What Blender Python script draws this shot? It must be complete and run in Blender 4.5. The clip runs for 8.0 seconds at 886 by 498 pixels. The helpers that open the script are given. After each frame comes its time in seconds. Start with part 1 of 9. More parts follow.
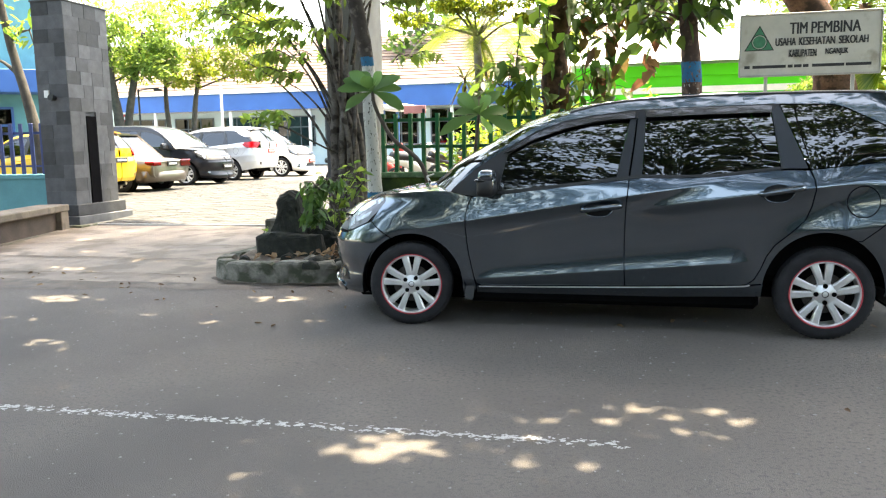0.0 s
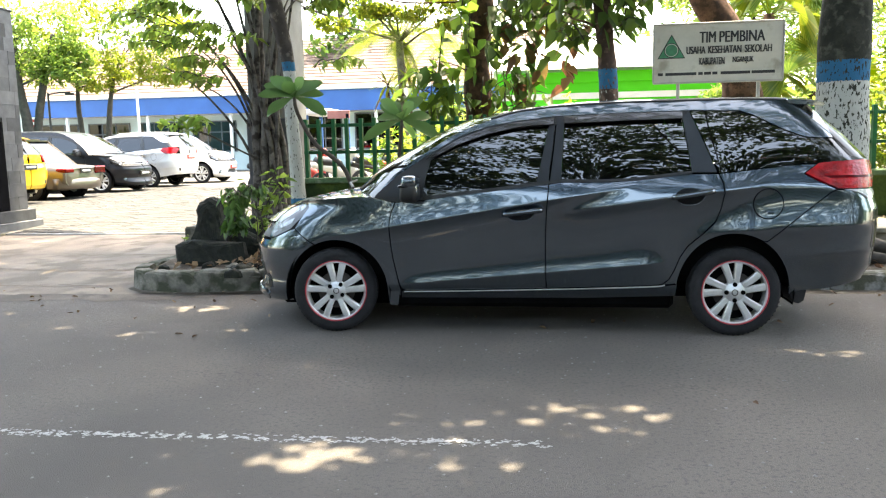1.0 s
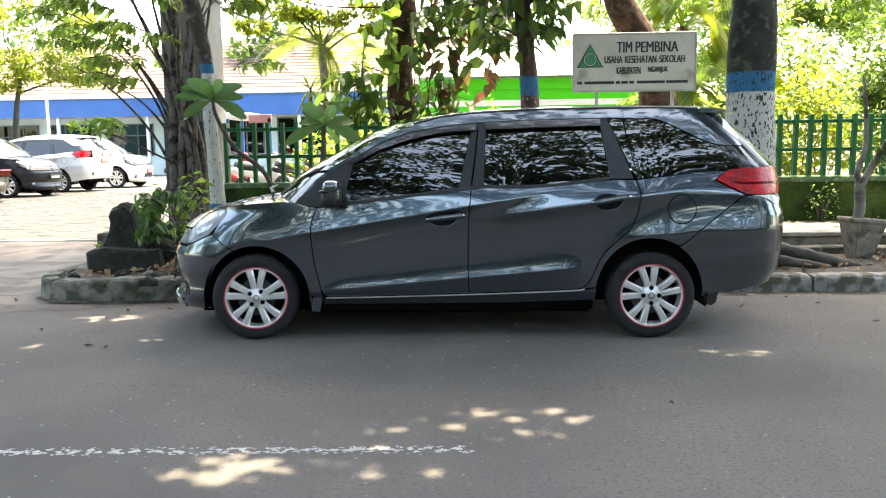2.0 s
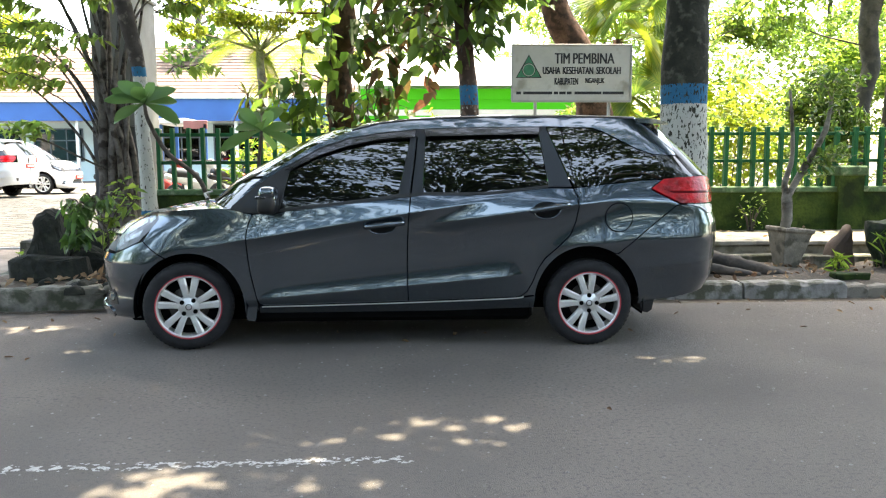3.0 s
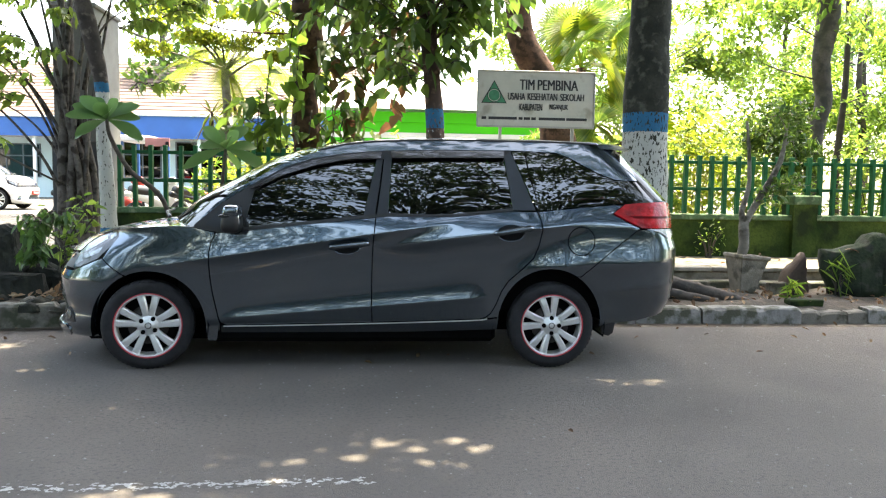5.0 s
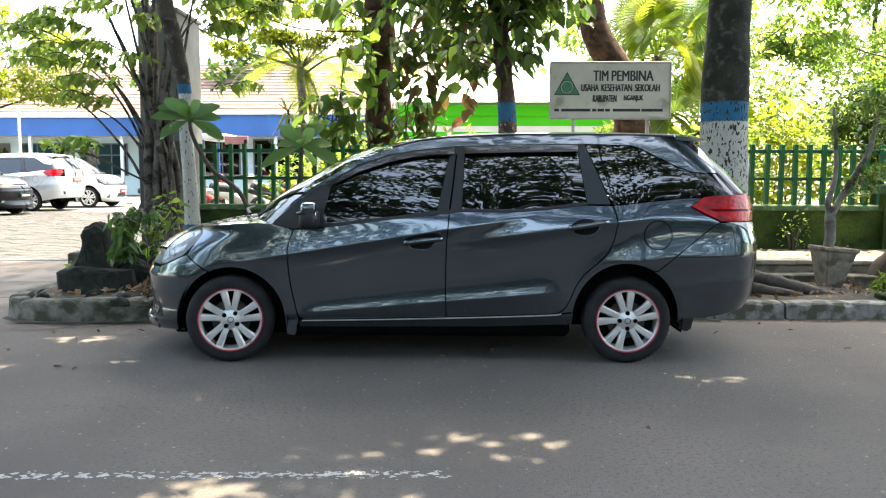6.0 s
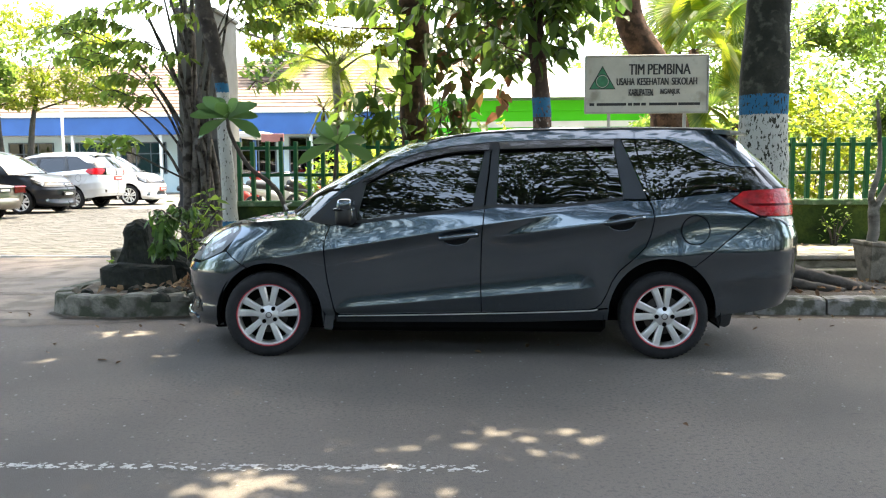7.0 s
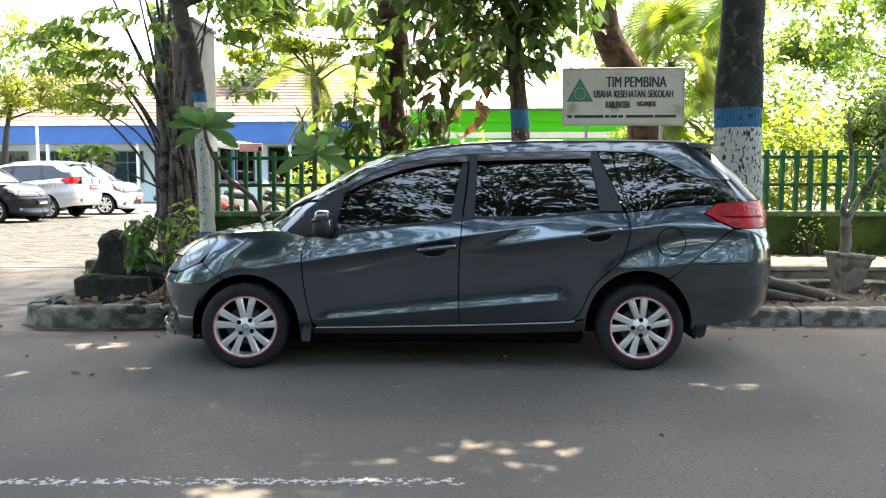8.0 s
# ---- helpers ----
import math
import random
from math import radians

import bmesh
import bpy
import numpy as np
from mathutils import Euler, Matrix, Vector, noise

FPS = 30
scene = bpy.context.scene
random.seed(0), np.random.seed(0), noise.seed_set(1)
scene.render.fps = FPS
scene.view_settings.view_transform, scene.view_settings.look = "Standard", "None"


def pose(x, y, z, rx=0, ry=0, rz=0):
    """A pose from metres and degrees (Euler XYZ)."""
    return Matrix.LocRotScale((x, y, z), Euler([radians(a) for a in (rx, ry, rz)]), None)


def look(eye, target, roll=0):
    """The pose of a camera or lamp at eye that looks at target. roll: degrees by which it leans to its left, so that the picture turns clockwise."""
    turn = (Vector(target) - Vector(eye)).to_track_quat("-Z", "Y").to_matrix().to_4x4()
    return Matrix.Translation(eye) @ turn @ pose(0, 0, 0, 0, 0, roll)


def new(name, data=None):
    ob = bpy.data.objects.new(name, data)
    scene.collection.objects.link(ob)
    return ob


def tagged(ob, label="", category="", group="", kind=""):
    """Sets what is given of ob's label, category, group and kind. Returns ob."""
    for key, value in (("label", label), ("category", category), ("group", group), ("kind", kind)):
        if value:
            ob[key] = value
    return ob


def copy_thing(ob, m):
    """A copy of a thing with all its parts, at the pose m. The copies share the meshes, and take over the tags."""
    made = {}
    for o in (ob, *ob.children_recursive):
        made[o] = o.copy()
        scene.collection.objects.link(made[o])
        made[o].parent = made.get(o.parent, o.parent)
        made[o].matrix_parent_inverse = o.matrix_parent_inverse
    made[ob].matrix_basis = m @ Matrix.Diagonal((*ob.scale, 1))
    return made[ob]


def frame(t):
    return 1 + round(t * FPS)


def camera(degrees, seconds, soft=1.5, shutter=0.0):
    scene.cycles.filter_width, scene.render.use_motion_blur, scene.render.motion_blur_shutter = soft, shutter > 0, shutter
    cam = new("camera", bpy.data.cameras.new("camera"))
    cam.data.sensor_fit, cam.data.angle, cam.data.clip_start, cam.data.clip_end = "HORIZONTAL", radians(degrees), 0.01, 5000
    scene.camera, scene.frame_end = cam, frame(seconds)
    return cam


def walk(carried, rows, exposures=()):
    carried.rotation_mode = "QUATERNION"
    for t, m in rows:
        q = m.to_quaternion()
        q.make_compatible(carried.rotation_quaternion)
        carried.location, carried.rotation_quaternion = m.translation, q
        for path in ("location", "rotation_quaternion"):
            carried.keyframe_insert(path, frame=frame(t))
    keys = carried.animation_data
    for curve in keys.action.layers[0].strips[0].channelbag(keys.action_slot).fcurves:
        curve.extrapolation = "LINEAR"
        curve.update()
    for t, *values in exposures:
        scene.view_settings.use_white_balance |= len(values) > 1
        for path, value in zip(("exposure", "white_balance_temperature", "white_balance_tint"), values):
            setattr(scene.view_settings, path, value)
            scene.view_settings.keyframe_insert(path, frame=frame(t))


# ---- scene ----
cam = camera(59.4, 8.0, soft=1.2)
PATH = [
    (0, (1.442, -5.109, 1.262), (0.985, -3.18, 0.991), -1.0),
    (0.5, (1.449, -5.124, 1.273), (1.103, -3.173, 1.002), -1.2),
    (1, (1.463, -5.128, 1.271), (1.191, -3.164, 1.008), -1.2),
    (1.5, (1.474, -5.122, 1.272), (1.304, -3.147, 1.013), -1.0),
    (3, (1.481, -5.066, 1.25), (1.555, -3.081, 1.021), -0.2),
    (3.5, (1.492, -5.05, 1.251), (1.654, -3.068, 1.034), 0.3),
    (4, (1.496, -5.056, 1.26), (1.726, -3.078, 1.068), 0.8),
    (4.2, (1.492, -5.046, 1.24), (1.742, -3.07, 1.058), 1.0),
    (5.5, (1.462, -5.105, 1.249), (1.535, -3.114, 1.08), 0.6),
    (6, (1.459, -5.099, 1.257), (1.443, -3.108, 1.068), 0.1),
    (6.5, (1.448, -5.114, 1.255), (1.379, -3.125, 1.06), -0.1),
    (7, (1.453, -5.115, 1.256), (1.349, -3.127, 1.057), -0.3),
    (7.5, (1.455, -5.113, 1.259), (1.353, -3.125, 1.062), -0.4),
    (8, (1.463, -5.119, 1.268), (1.412, -3.127, 1.094), -0.1),
]
walk(cam, [(t, look(eye, target, roll)) for t, eye, target, roll in PATH], exposures=[(0.0, 3.89, 8450, 6), (1.5, 3.86, 8300, 6), (3.0, 3.81, 8100, 5), (4.2, 3.80, 8100, 5), (5.5, 3.70, 8050, 6), (6.5, 3.60, 8050, 5), (8.0, 3.60, 8050, 5)])

# ---- light: high sun behind the gate, open tropical sky ----
SUN_DIR = Vector((0.12, 0.30, 1.0)).normalized()      # towards the sun
world = bpy.data.worlds.new("sky")
scene.world = world
world.use_nodes = True
_nt = world.node_tree
_sky = _nt.nodes.new("ShaderNodeTexSky")
_sky.sky_type, _sky.sun_disc = "NISHITA", False
_sky.sun_elevation = math.asin(SUN_DIR.z)
_sky.sun_rotation = math.atan2(SUN_DIR.x, SUN_DIR.y)
_sky.dust_density, _sky.air_density = 3.0, 1.0
_nt.nodes["Background"].inputs["Strength"].default_value = 0.15
_nt.links.new(_sky.outputs[0], _nt.nodes["Background"].inputs["Color"])
sun = new("sun", bpy.data.lights.new("sun", "SUN"))
sun.data.energy, sun.data.angle, sun.data.color = 2.15, radians(0.52), (1.0, 0.95, 0.86)
sun.matrix_world = look((0, 0, 30), Vector((0, 0, 30)) - SUN_DIR)


# ---- materials ----
def mat(name, color, rough=0.6, metal=0.0, var=0.25, scale=6.0, fine=80.0, bump=0.0, bump_scale=60.0, coat=0.0, color2=None,
        spots=None, spot_scale=3.0, spot_amount=0.5, island=False, spec=0.5):
    """Principled surface with colour variation at two scales, optional stains of a second colour and fine relief."""
    m = bpy.data.materials.new(name)
    m.use_nodes = True
    nt = m.node_tree
    b = nt.nodes["Principled BSDF"]
    b.inputs["Roughness"].default_value = rough
    b.inputs["Metallic"].default_value = metal
    b.inputs["Coat Weight"].default_value = coat
    b.inputs["Coat Roughness"].default_value = 0.04
    b.inputs["Specular IOR Level"].default_value = spec
    tc = nt.nodes.new("ShaderNodeTexCoord")

    def noise_node(s, detail=5.0):
        n = nt.nodes.new("ShaderNodeTexNoise")
        n.inputs["Scale"].default_value, n.inputs["Detail"].default_value = s, detail
        nt.links.new(tc.outputs["Object"], n.inputs["Vector"])
        return n

    def mix(a, bb, fac, mode="MIX"):
        x = nt.nodes.new("ShaderNodeMix")
        x.data_type, x.blend_type = "RGBA", mode
        for sock, v in ((x.inputs[6], a), (x.inputs[7], bb), (x.inputs[0], fac)):
            if isinstance(v, (tuple, float, int)):
                sock.default_value = (*v, 1.0) if isinstance(v, tuple) else v
            else:
                nt.links.new(v, sock)
        return x.outputs[2]

    def ramp(src, lo, hi):
        r = nt.nodes.new("ShaderNodeMapRange")
        r.inputs[1].default_value, r.inputs[2].default_value = lo, hi
        nt.links.new(src, r.inputs[0])
        return r.outputs[0]

    dark = tuple(c * (1 - var) for c in color)
    lite = tuple(min(1.0, c * (1 + var)) for c in (color2 or color))
    col = mix(dark, lite, ramp(noise_node(scale).outputs[0], 0.3, 0.7))
    col = mix(col, dark, mix((0, 0, 0), (0.5, 0.5, 0.5), ramp(noise_node(fine, 3).outputs[0], 0.45, 0.7)))
    if spots:
        f = ramp(noise_node(spot_scale, 8).outputs[0], 1 - spot_amount - 0.06, 1 - spot_amount + 0.06)
        col = mix(col, spots, f)
    if island:
        g = nt.nodes.new("ShaderNodeObjectInfo")
        v = ramp(g.outputs["Random"], 0.0, 1.0)
        v2 = nt.nodes.new("ShaderNodeMapRange")
        v2.inputs[3].default_value, v2.inputs[4].default_value = 0.52, 1.42
        nt.links.new(v, v2.inputs[0])
        cc = nt.nodes.new("ShaderNodeCombineColor")
        for k in range(3):
            nt.links.new(v2.outputs[0], cc.inputs[k])
        col = mix(col, cc.outputs[0], 1.0, "MULTIPLY")
    nt.links.new(col, b.inputs["Base Color"])
    if bump:
        bn = nt.nodes.new("ShaderNodeBump")
        bn.inputs["Strength"].default_value, bn.inputs["Distance"].default_value = bump, 0.01
        nt.links.new(noise_node(bump_scale, 6).outputs[0], bn.inputs["Height"])
        nt.links.new(bn.outputs[0], b.inputs["Normal"])
    return m


def leaf_mat(name, color, light, through_amount=0.45, rough=0.45):
    """Leaf: two greens shared out leaf by leaf, gloss on top, light shining through."""
    m = bpy.data.materials.new(name)
    m.use_nodes = True
    nt = m.node_tree
    b, out = nt.nodes["Principled BSDF"], nt.nodes["Material Output"]
    b.inputs["Roughness"].default_value = rough
    g = nt.nodes.new("ShaderNodeNewGeometry")
    r = nt.nodes.new("ShaderNodeValToRGB")
    r.color_ramp.elements[0].color, r.color_ramp.elements[1].color = (*color, 1), (*light, 1)
    nt.links.new(g.outputs["Random Per Island"], r.inputs[0])
    nt.links.new(r.outputs[0], b.inputs["Base Color"])
    tr = nt.nodes.new("ShaderNodeBsdfTranslucent")
    hs = nt.nodes.new("ShaderNodeHueSaturation")
    hs.inputs["Hue"].default_value, hs.inputs["Value"].default_value, hs.inputs["Saturation"].default_value = 0.478, 2.0, 1.05
    nt.links.new(r.outputs[0], hs.inputs["Color"])
    nt.links.new(hs.outputs[0], tr.inputs["Color"])
    mx = nt.nodes.new("ShaderNodeMixShader")
    mx.inputs[0].default_value = through_amount
    nt.links.new(b.outputs[0], mx.inputs[1])
    nt.links.new(tr.outputs[0], mx.inputs[2])
    nt.links.new(mx.outputs[0], out.inputs["Surface"])
    return m


def glass_mat(name, tint, rough=0.01, ior=1.5, dust=0.0):
    m = bpy.data.materials.new(name)
    m.use_nodes = True
    nt = m.node_tree
    out = nt.nodes["Material Output"]
    nt.nodes.remove(nt.nodes["Principled BSDF"])
    t, gl = nt.nodes.new("ShaderNodeBsdfTransparent"), nt.nodes.new("ShaderNodeBsdfGlossy")
    t.inputs[0].default_value = (*tint, 1)
    gl.inputs["Roughness"].default_value = rough
    fr = nt.nodes.new("ShaderNodeFresnel")
    fr.inputs[0].default_value = ior
    mx = nt.nodes.new("ShaderNodeMixShader")
    nt.links.new(fr.outputs[0], mx.inputs[0])
    nt.links.new(t.outputs[0], mx.inputs[1])
    nt.links.new(gl.outputs[0], mx.inputs[2])
    df, film = nt.nodes.new("ShaderNodeBsdfDiffuse"), nt.nodes.new("ShaderNodeMixShader")
    df.inputs[0].default_value, film.inputs[0].default_value = (0.50, 0.54, 0.60, 1), dust
    nt.links.new(mx.outputs[0], film.inputs[1])
    nt.links.new(df.outputs[0], film.inputs[2])
    nt.links.new(film.outputs[0], out.inputs["Surface"])
    return m


def painted_trunk_mat(name, bark, white_top, band_top, worn=0.4, base_band=0.0, coat=0.0):
    """Bark with a worn coat of white paint up to white_top and a blue band up to band_top, heights along the trunk in metres."""
    m = mat(name, bark, rough=0.9, var=0.5, scale=5, fine=40, bump=1.0, bump_scale=15, spots=tuple(c * 2.3 for c in bark), spot_scale=11, spot_amount=0.40, spec=0.2)
    nt = m.node_tree
    b = nt.nodes["Principled BSDF"]
    src = b.inputs["Base Color"].links[0].from_socket
    tc = nt.nodes.new("ShaderNodeTexCoord")
    sp = nt.nodes.new("ShaderNodeSeparateXYZ")
    nt.links.new(tc.outputs["Object"], sp.inputs[0])
    n = nt.nodes.new("ShaderNodeTexNoise")
    n.inputs["Scale"].default_value, n.inputs["Detail"].default_value = 48, 10
    mp = nt.nodes.new("ShaderNodeMapping")
    mp.inputs["Scale"].default_value = (1.0, 1.0, 0.45)
    nt.links.new(tc.outputs["Object"], mp.inputs["Vector"])
    nt.links.new(mp.outputs[0], n.inputs["Vector"])

    def math_node(op, a, c):
        x = nt.nodes.new("ShaderNodeMath")
        x.operation = op
        for i, v in enumerate((a, c)):
            if isinstance(v, float):
                x.inputs[i].default_value = v
            else:
                nt.links.new(v, x.inputs[i])
        return x.outputs[0]

    z = math_node("ADD", sp.outputs[2], math_node("MULTIPLY", math_node("SUBTRACT", n.outputs[0], 0.5), 0.05))
    below_white = math_node("LESS_THAN", z, float(white_top))
    below_band = math_node("LESS_THAN", z, float(band_top))
    paint = math_node("GREATER_THAN", n.outputs[0], float(worn))
    cur = src
    tones = [(math_node("SUBTRACT", below_band, below_white), (0.020, 0.112, 0.205)), (below_white, (0.38, 0.38, 0.345))]
    if coat:
        below_white = math_node("MULTIPLY", below_white, math_node("GREATER_THAN", n.outputs[0], float(coat)))
        tones[1] = (below_white, tones[1][1])
    if base_band:
        tones.append((math_node("LESS_THAN", z, float(base_band)), (0.020, 0.112, 0.205)))
    for f, tone in tones:
        fac = math_node("MULTIPLY", f, paint)
        x = nt.nodes.new("ShaderNodeMix")
        x.data_type = "RGBA"
        nt.links.new(fac, x.inputs[0])
        nt.links.new(cur, x.inputs[6])
        x.inputs[7].default_value = (*tone, 1)
        cur = x.outputs[2]
    nt.links.new(cur, b.inputs["Base Color"])
    return m


M_DUST = mat("dusty_asphalt", (0.165, 0.140, 0.120), rough=0.95, var=0.25, scale=1.2, fine=120, bump=0.8, bump_scale=160, spots=(0.125, 0.110, 0.098), spot_scale=5, spot_amount=0.46, spec=0.2)
M_ASPHALT = mat("asphalt", (0.134, 0.1205, 0.1125), rough=0.9, var=0.26, scale=0.55, fine=140, bump=0.9, bump_scale=200, color2=(0.147, 0.129, 0.114), spots=(0.111, 0.101, 0.094), spot_scale=48, spot_amount=0.42, spec=0.25)
M_GRIT = mat("pale_grit", (0.24, 0.235, 0.22), rough=0.9, var=0.3, scale=20)
M_TAR = mat("tar_seam", (0.070, 0.064, 0.059), rough=0.85, var=0.3, scale=20)
M_LINE = mat("worn_white_line", (0.46, 0.45, 0.43), rough=0.8, var=0.2, scale=20)
M_EARTH = mat("earth", (0.075, 0.055, 0.038), rough=0.95, var=0.4, scale=4, fine=50, bump=1.0, bump_scale=40, spots=(0.2, 0.17, 0.13), spot_scale=6, spot_amount=0.42)
M_VERGE = mat("dark_verge_soil", (0.045, 0.035, 0.026), rough=0.95, var=0.45, scale=5, fine=50, bump=1.0, bump_scale=40, spots=(0.090, 0.072, 0.052), spot_scale=9, spot_amount=0.40)
M_APRON = mat("concrete_apron", (0.225, 0.182, 0.146), rough=0.9, var=0.28, scale=1.5, fine=45, bump=0.7, bump_scale=60, spots=(0.13, 0.104, 0.08), spot_scale=2.2, spot_amount=0.46)
M_DRAIN = mat("brown_drain_concrete", (0.150, 0.122, 0.094), rough=0.9, var=0.25, scale=3, fine=50, bump=0.5, spots=(0.10, 0.082, 0.062), spot_scale=5, spot_amount=0.42)
M_DRAIN_DARK = mat("dark_drain_recess", (0.075, 0.052, 0.040), rough=0.9, var=0.3, scale=4, fine=40, bump=0.4)
M_PAVER = mat("paver", (0.057, 0.055, 0.052), rough=0.9, var=0.3, scale=2, fine=40, bump=0.3, island=True)
M_PAVER_BED = mat("paver_bed", (0.075, 0.07, 0.064), rough=0.9, var=0.3, scale=3, fine=9, bump=0.3)
M_KERB = mat("kerb_concrete", (0.160, 0.146, 0.124), rough=0.9, var=0.3, scale=5, fine=45, bump=0.7, bump_scale=50, spots=(0.05, 0.047, 0.033), spot_scale=5, spot_amount=0.48)
M_KERB_MOSS = mat("mossy_kerb_concrete", (0.165, 0.155, 0.130), rough=0.9, var=0.4, scale=7, fine=45, bump=1.0, bump_scale=40, spots=(0.045, 0.050, 0.030), spot_scale=6, spot_amount=0.50)
M_KERB_WHITE = mat("kerb_old_whitewash", (0.215, 0.21, 0.20), rough=0.9, var=0.35, scale=6, fine=45, bump=0.6, bump_scale=50, spots=(0.07, 0.072, 0.05), spot_scale=7, spot_amount=0.48)
M_SLAB = mat("pavement_slab", (0.25, 0.23, 0.195), rough=0.9, var=0.25, scale=3, fine=50, bump=0.5, spots=(0.10, 0.10, 0.06), spot_scale=4, spot_amount=0.45)
M_PAVEBASE = mat("pavement_base", (0.20, 0.175, 0.135), rough=0.9, var=0.3, scale=3, fine=50, bump=0.5, spots=(0.085, 0.075, 0.048), spot_scale=5, spot_amount=0.48)
M_MOSSWALL = mat("mossy_green_wall", (0.014, 0.044, 0.007), rough=0.9, var=0.5, scale=2.2, fine=30, bump=0.6, bump_scale=30, color2=(0.034, 0.052, 0.010), spots=(0.008, 0.016, 0.005), spot_scale=3, spot_amount=0.45, spec=0.2)
M_WALLCAP = mat("dark_mossy_cap", (0.05, 0.10, 0.045), rough=0.9, var=0.5, scale=6, fine=40, bump=0.6, spots=(0.16, 0.2, 0.13), spot_scale=9, spot_amount=0.36)
M_FENCE = mat("green_fence_paint", (0.004, 0.078, 0.026), rough=0.6, var=0.35, scale=5, fine=40, bump=0.15, spec=0.25)
M_BLUEFENCE = mat("blue_fence_paint", (0.014, 0.035, 0.15), rough=0.5, var=0.25, scale=5)
M_CYANWALL = mat("cyan_wall", (0.08, 0.25, 0.29), rough=0.85, var=0.12, scale=3, fine=30, bump=0.2)
M_ANDESITE = mat("andesite_tile", (0.074, 0.077, 0.084), rough=0.8, var=0.22, scale=7, fine=60, bump=0.5, bump_scale=60, island=True)
M_ANDESITE_BED = mat("andesite_joint", (0.066, 0.069, 0.076), rough=0.9, var=0.2)
M_PILLAR = mat("grey_plaster_pillar", (0.20, 0.20, 0.20), rough=0.9, var=0.2, scale=3, fine=40, bump=0.4, spots=(0.18, 0.18, 0.17), spot_scale=3, spot_amount=0.4)
M_STONE = mat("black_stone", (0.024, 0.025, 0.021), rough=0.85, var=0.4, scale=6, fine=50, bump=1.0, bump_scale=25, spots=(0.034, 0.038, 0.028), spot_scale=8, spot_amount=0.4, spec=0.2)
M_BOULDER = mat("mossy_black_stone", (0.020, 0.025, 0.019), rough=0.9, var=0.5, scale=3.5, fine=45, bump=1.0, bump_scale=22, color2=(0.027, 0.040, 0.021), spots=(0.042, 0.044, 0.036), spot_scale=7, spot_amount=0.40, spec=0.15)
M_POT = mat("concrete_pot", (0.20, 0.175, 0.14), rough=0.9, var=0.35, scale=8, fine=50, bump=0.6, spots=(0.075, 0.07, 0.05), spot_scale=7, spot_amount=0.45)
M_SIGN = mat("sign_white", (0.46, 0.455, 0.40), rough=0.6, var=0.10, scale=3, fine=25, spots=(0.27, 0.26, 0.21), spot_scale=4, spot_amount=0.36)
M_INK = mat("sign_ink", (0.02, 0.022, 0.025), rough=0.7, var=0.3, scale=30)
M_SIGN_GREEN = mat("sign_green", (0.035, 0.19, 0.10), rough=0.7, var=0.2, scale=20)
M_POST = mat("sign_post_steel", (0.35, 0.35, 0.33), rough=0.6, metal=0.3, var=0.2)
M_BARK = mat("bark_brown", (0.098, 0.056, 0.040), rough=0.95, var=0.45, scale=5, fine=35, bump=1.0, bump_scale=14, spots=(0.040, 0.026, 0.02), spot_scale=9, spot_amount=0.46, spec=0.15)
M_BARK_GREY = mat("bark_grey", (0.082, 0.070, 0.061), rough=0.95, var=0.4, scale=5, fine=35, bump=1.0, bump_scale=18, spots=(0.045, 0.041, 0.037), spot_scale=7, spot_amount=0.45)
M_BARK_STEM = mat("bark_stem_grey", (0.112, 0.101, 0.094), rough=0.95, var=0.4, scale=7, fine=40, bump=1.0, bump_scale=24, spots=(0.035, 0.029, 0.025), spot_scale=9, spot_amount=0.45, spec=0.2)
M_BARK_PALE = mat("bark_pale_grey", (0.19, 0.175, 0.15), rough=0.95, var=0.4, scale=6, fine=40, bump=1.0, bump_scale=22, spots=(0.07, 0.062, 0.05), spot_scale=8, spot_amount=0.45, spec=0.2)
M_BARK_DARK = mat("bark_dark", (0.05, 0.043, 0.036), rough=0.95, var=0.4, scale=6, fine=40, bump=1.0, bump_scale=20)
M_LEAF = leaf_mat("leaf_mid", (0.042, 0.100, 0.019), (0.120, 0.200, 0.036), 0.60)
M_LEAF_DARK = leaf_mat("leaf_dark", (0.022, 0.058, 0.014), (0.070, 0.125, 0.024), 0.52)
M_LEAF_YELLOW = leaf_mat("leaf_yellow_green", (0.078, 0.135, 0.018), (0.165, 0.195, 0.028), 0.6)
M_LEAF_LIME = leaf_mat("leaf_lime", (0.055, 0.120, 0.024), (0.135, 0.20, 0.045), 0.62)
# bluer greens that put the background haze into the leaf colour
M_LEAF_HAZE = leaf_mat("leaf_haze_tint", (0.040, 0.095, 0.040), (0.105, 0.180, 0.075), 0.6)
M_LEAF_GLOSSY = leaf_mat("leaf_glossy", (0.036, 0.095, 0.030), (0.075, 0.155, 0.048), 0.45)
M_LEAF_RED = leaf_mat("leaf_red_brown", (0.07, 0.035, 0.018), (0.10, 0.085, 0.025), 0.4)
# darkened leaf copies for the unseen crowns, their shade put into the colour
M_LEAF_SHADE = leaf_mat("leaf_crown_shaded", (0.012, 0.034, 0.010), (0.030, 0.070, 0.018), 0.12)
M_LEAF_BOUGH = leaf_mat("leaf_bough_shaded", (0.012, 0.030, 0.010), (0.032, 0.062, 0.018), 0.18)
M_LEAF_PLANT = leaf_mat("leaf_plant", (0.022, 0.066, 0.014), (0.060, 0.135, 0.024), 0.40)
M_LITTER = leaf_mat("dry_leaf", (0.07, 0.040, 0.022), (0.24, 0.165, 0.09), 0.2, 0.8)
M_WHITEWALL = mat("pale_blue_wall", (0.55, 0.66, 0.70), rough=0.85, var=0.08, scale=1)
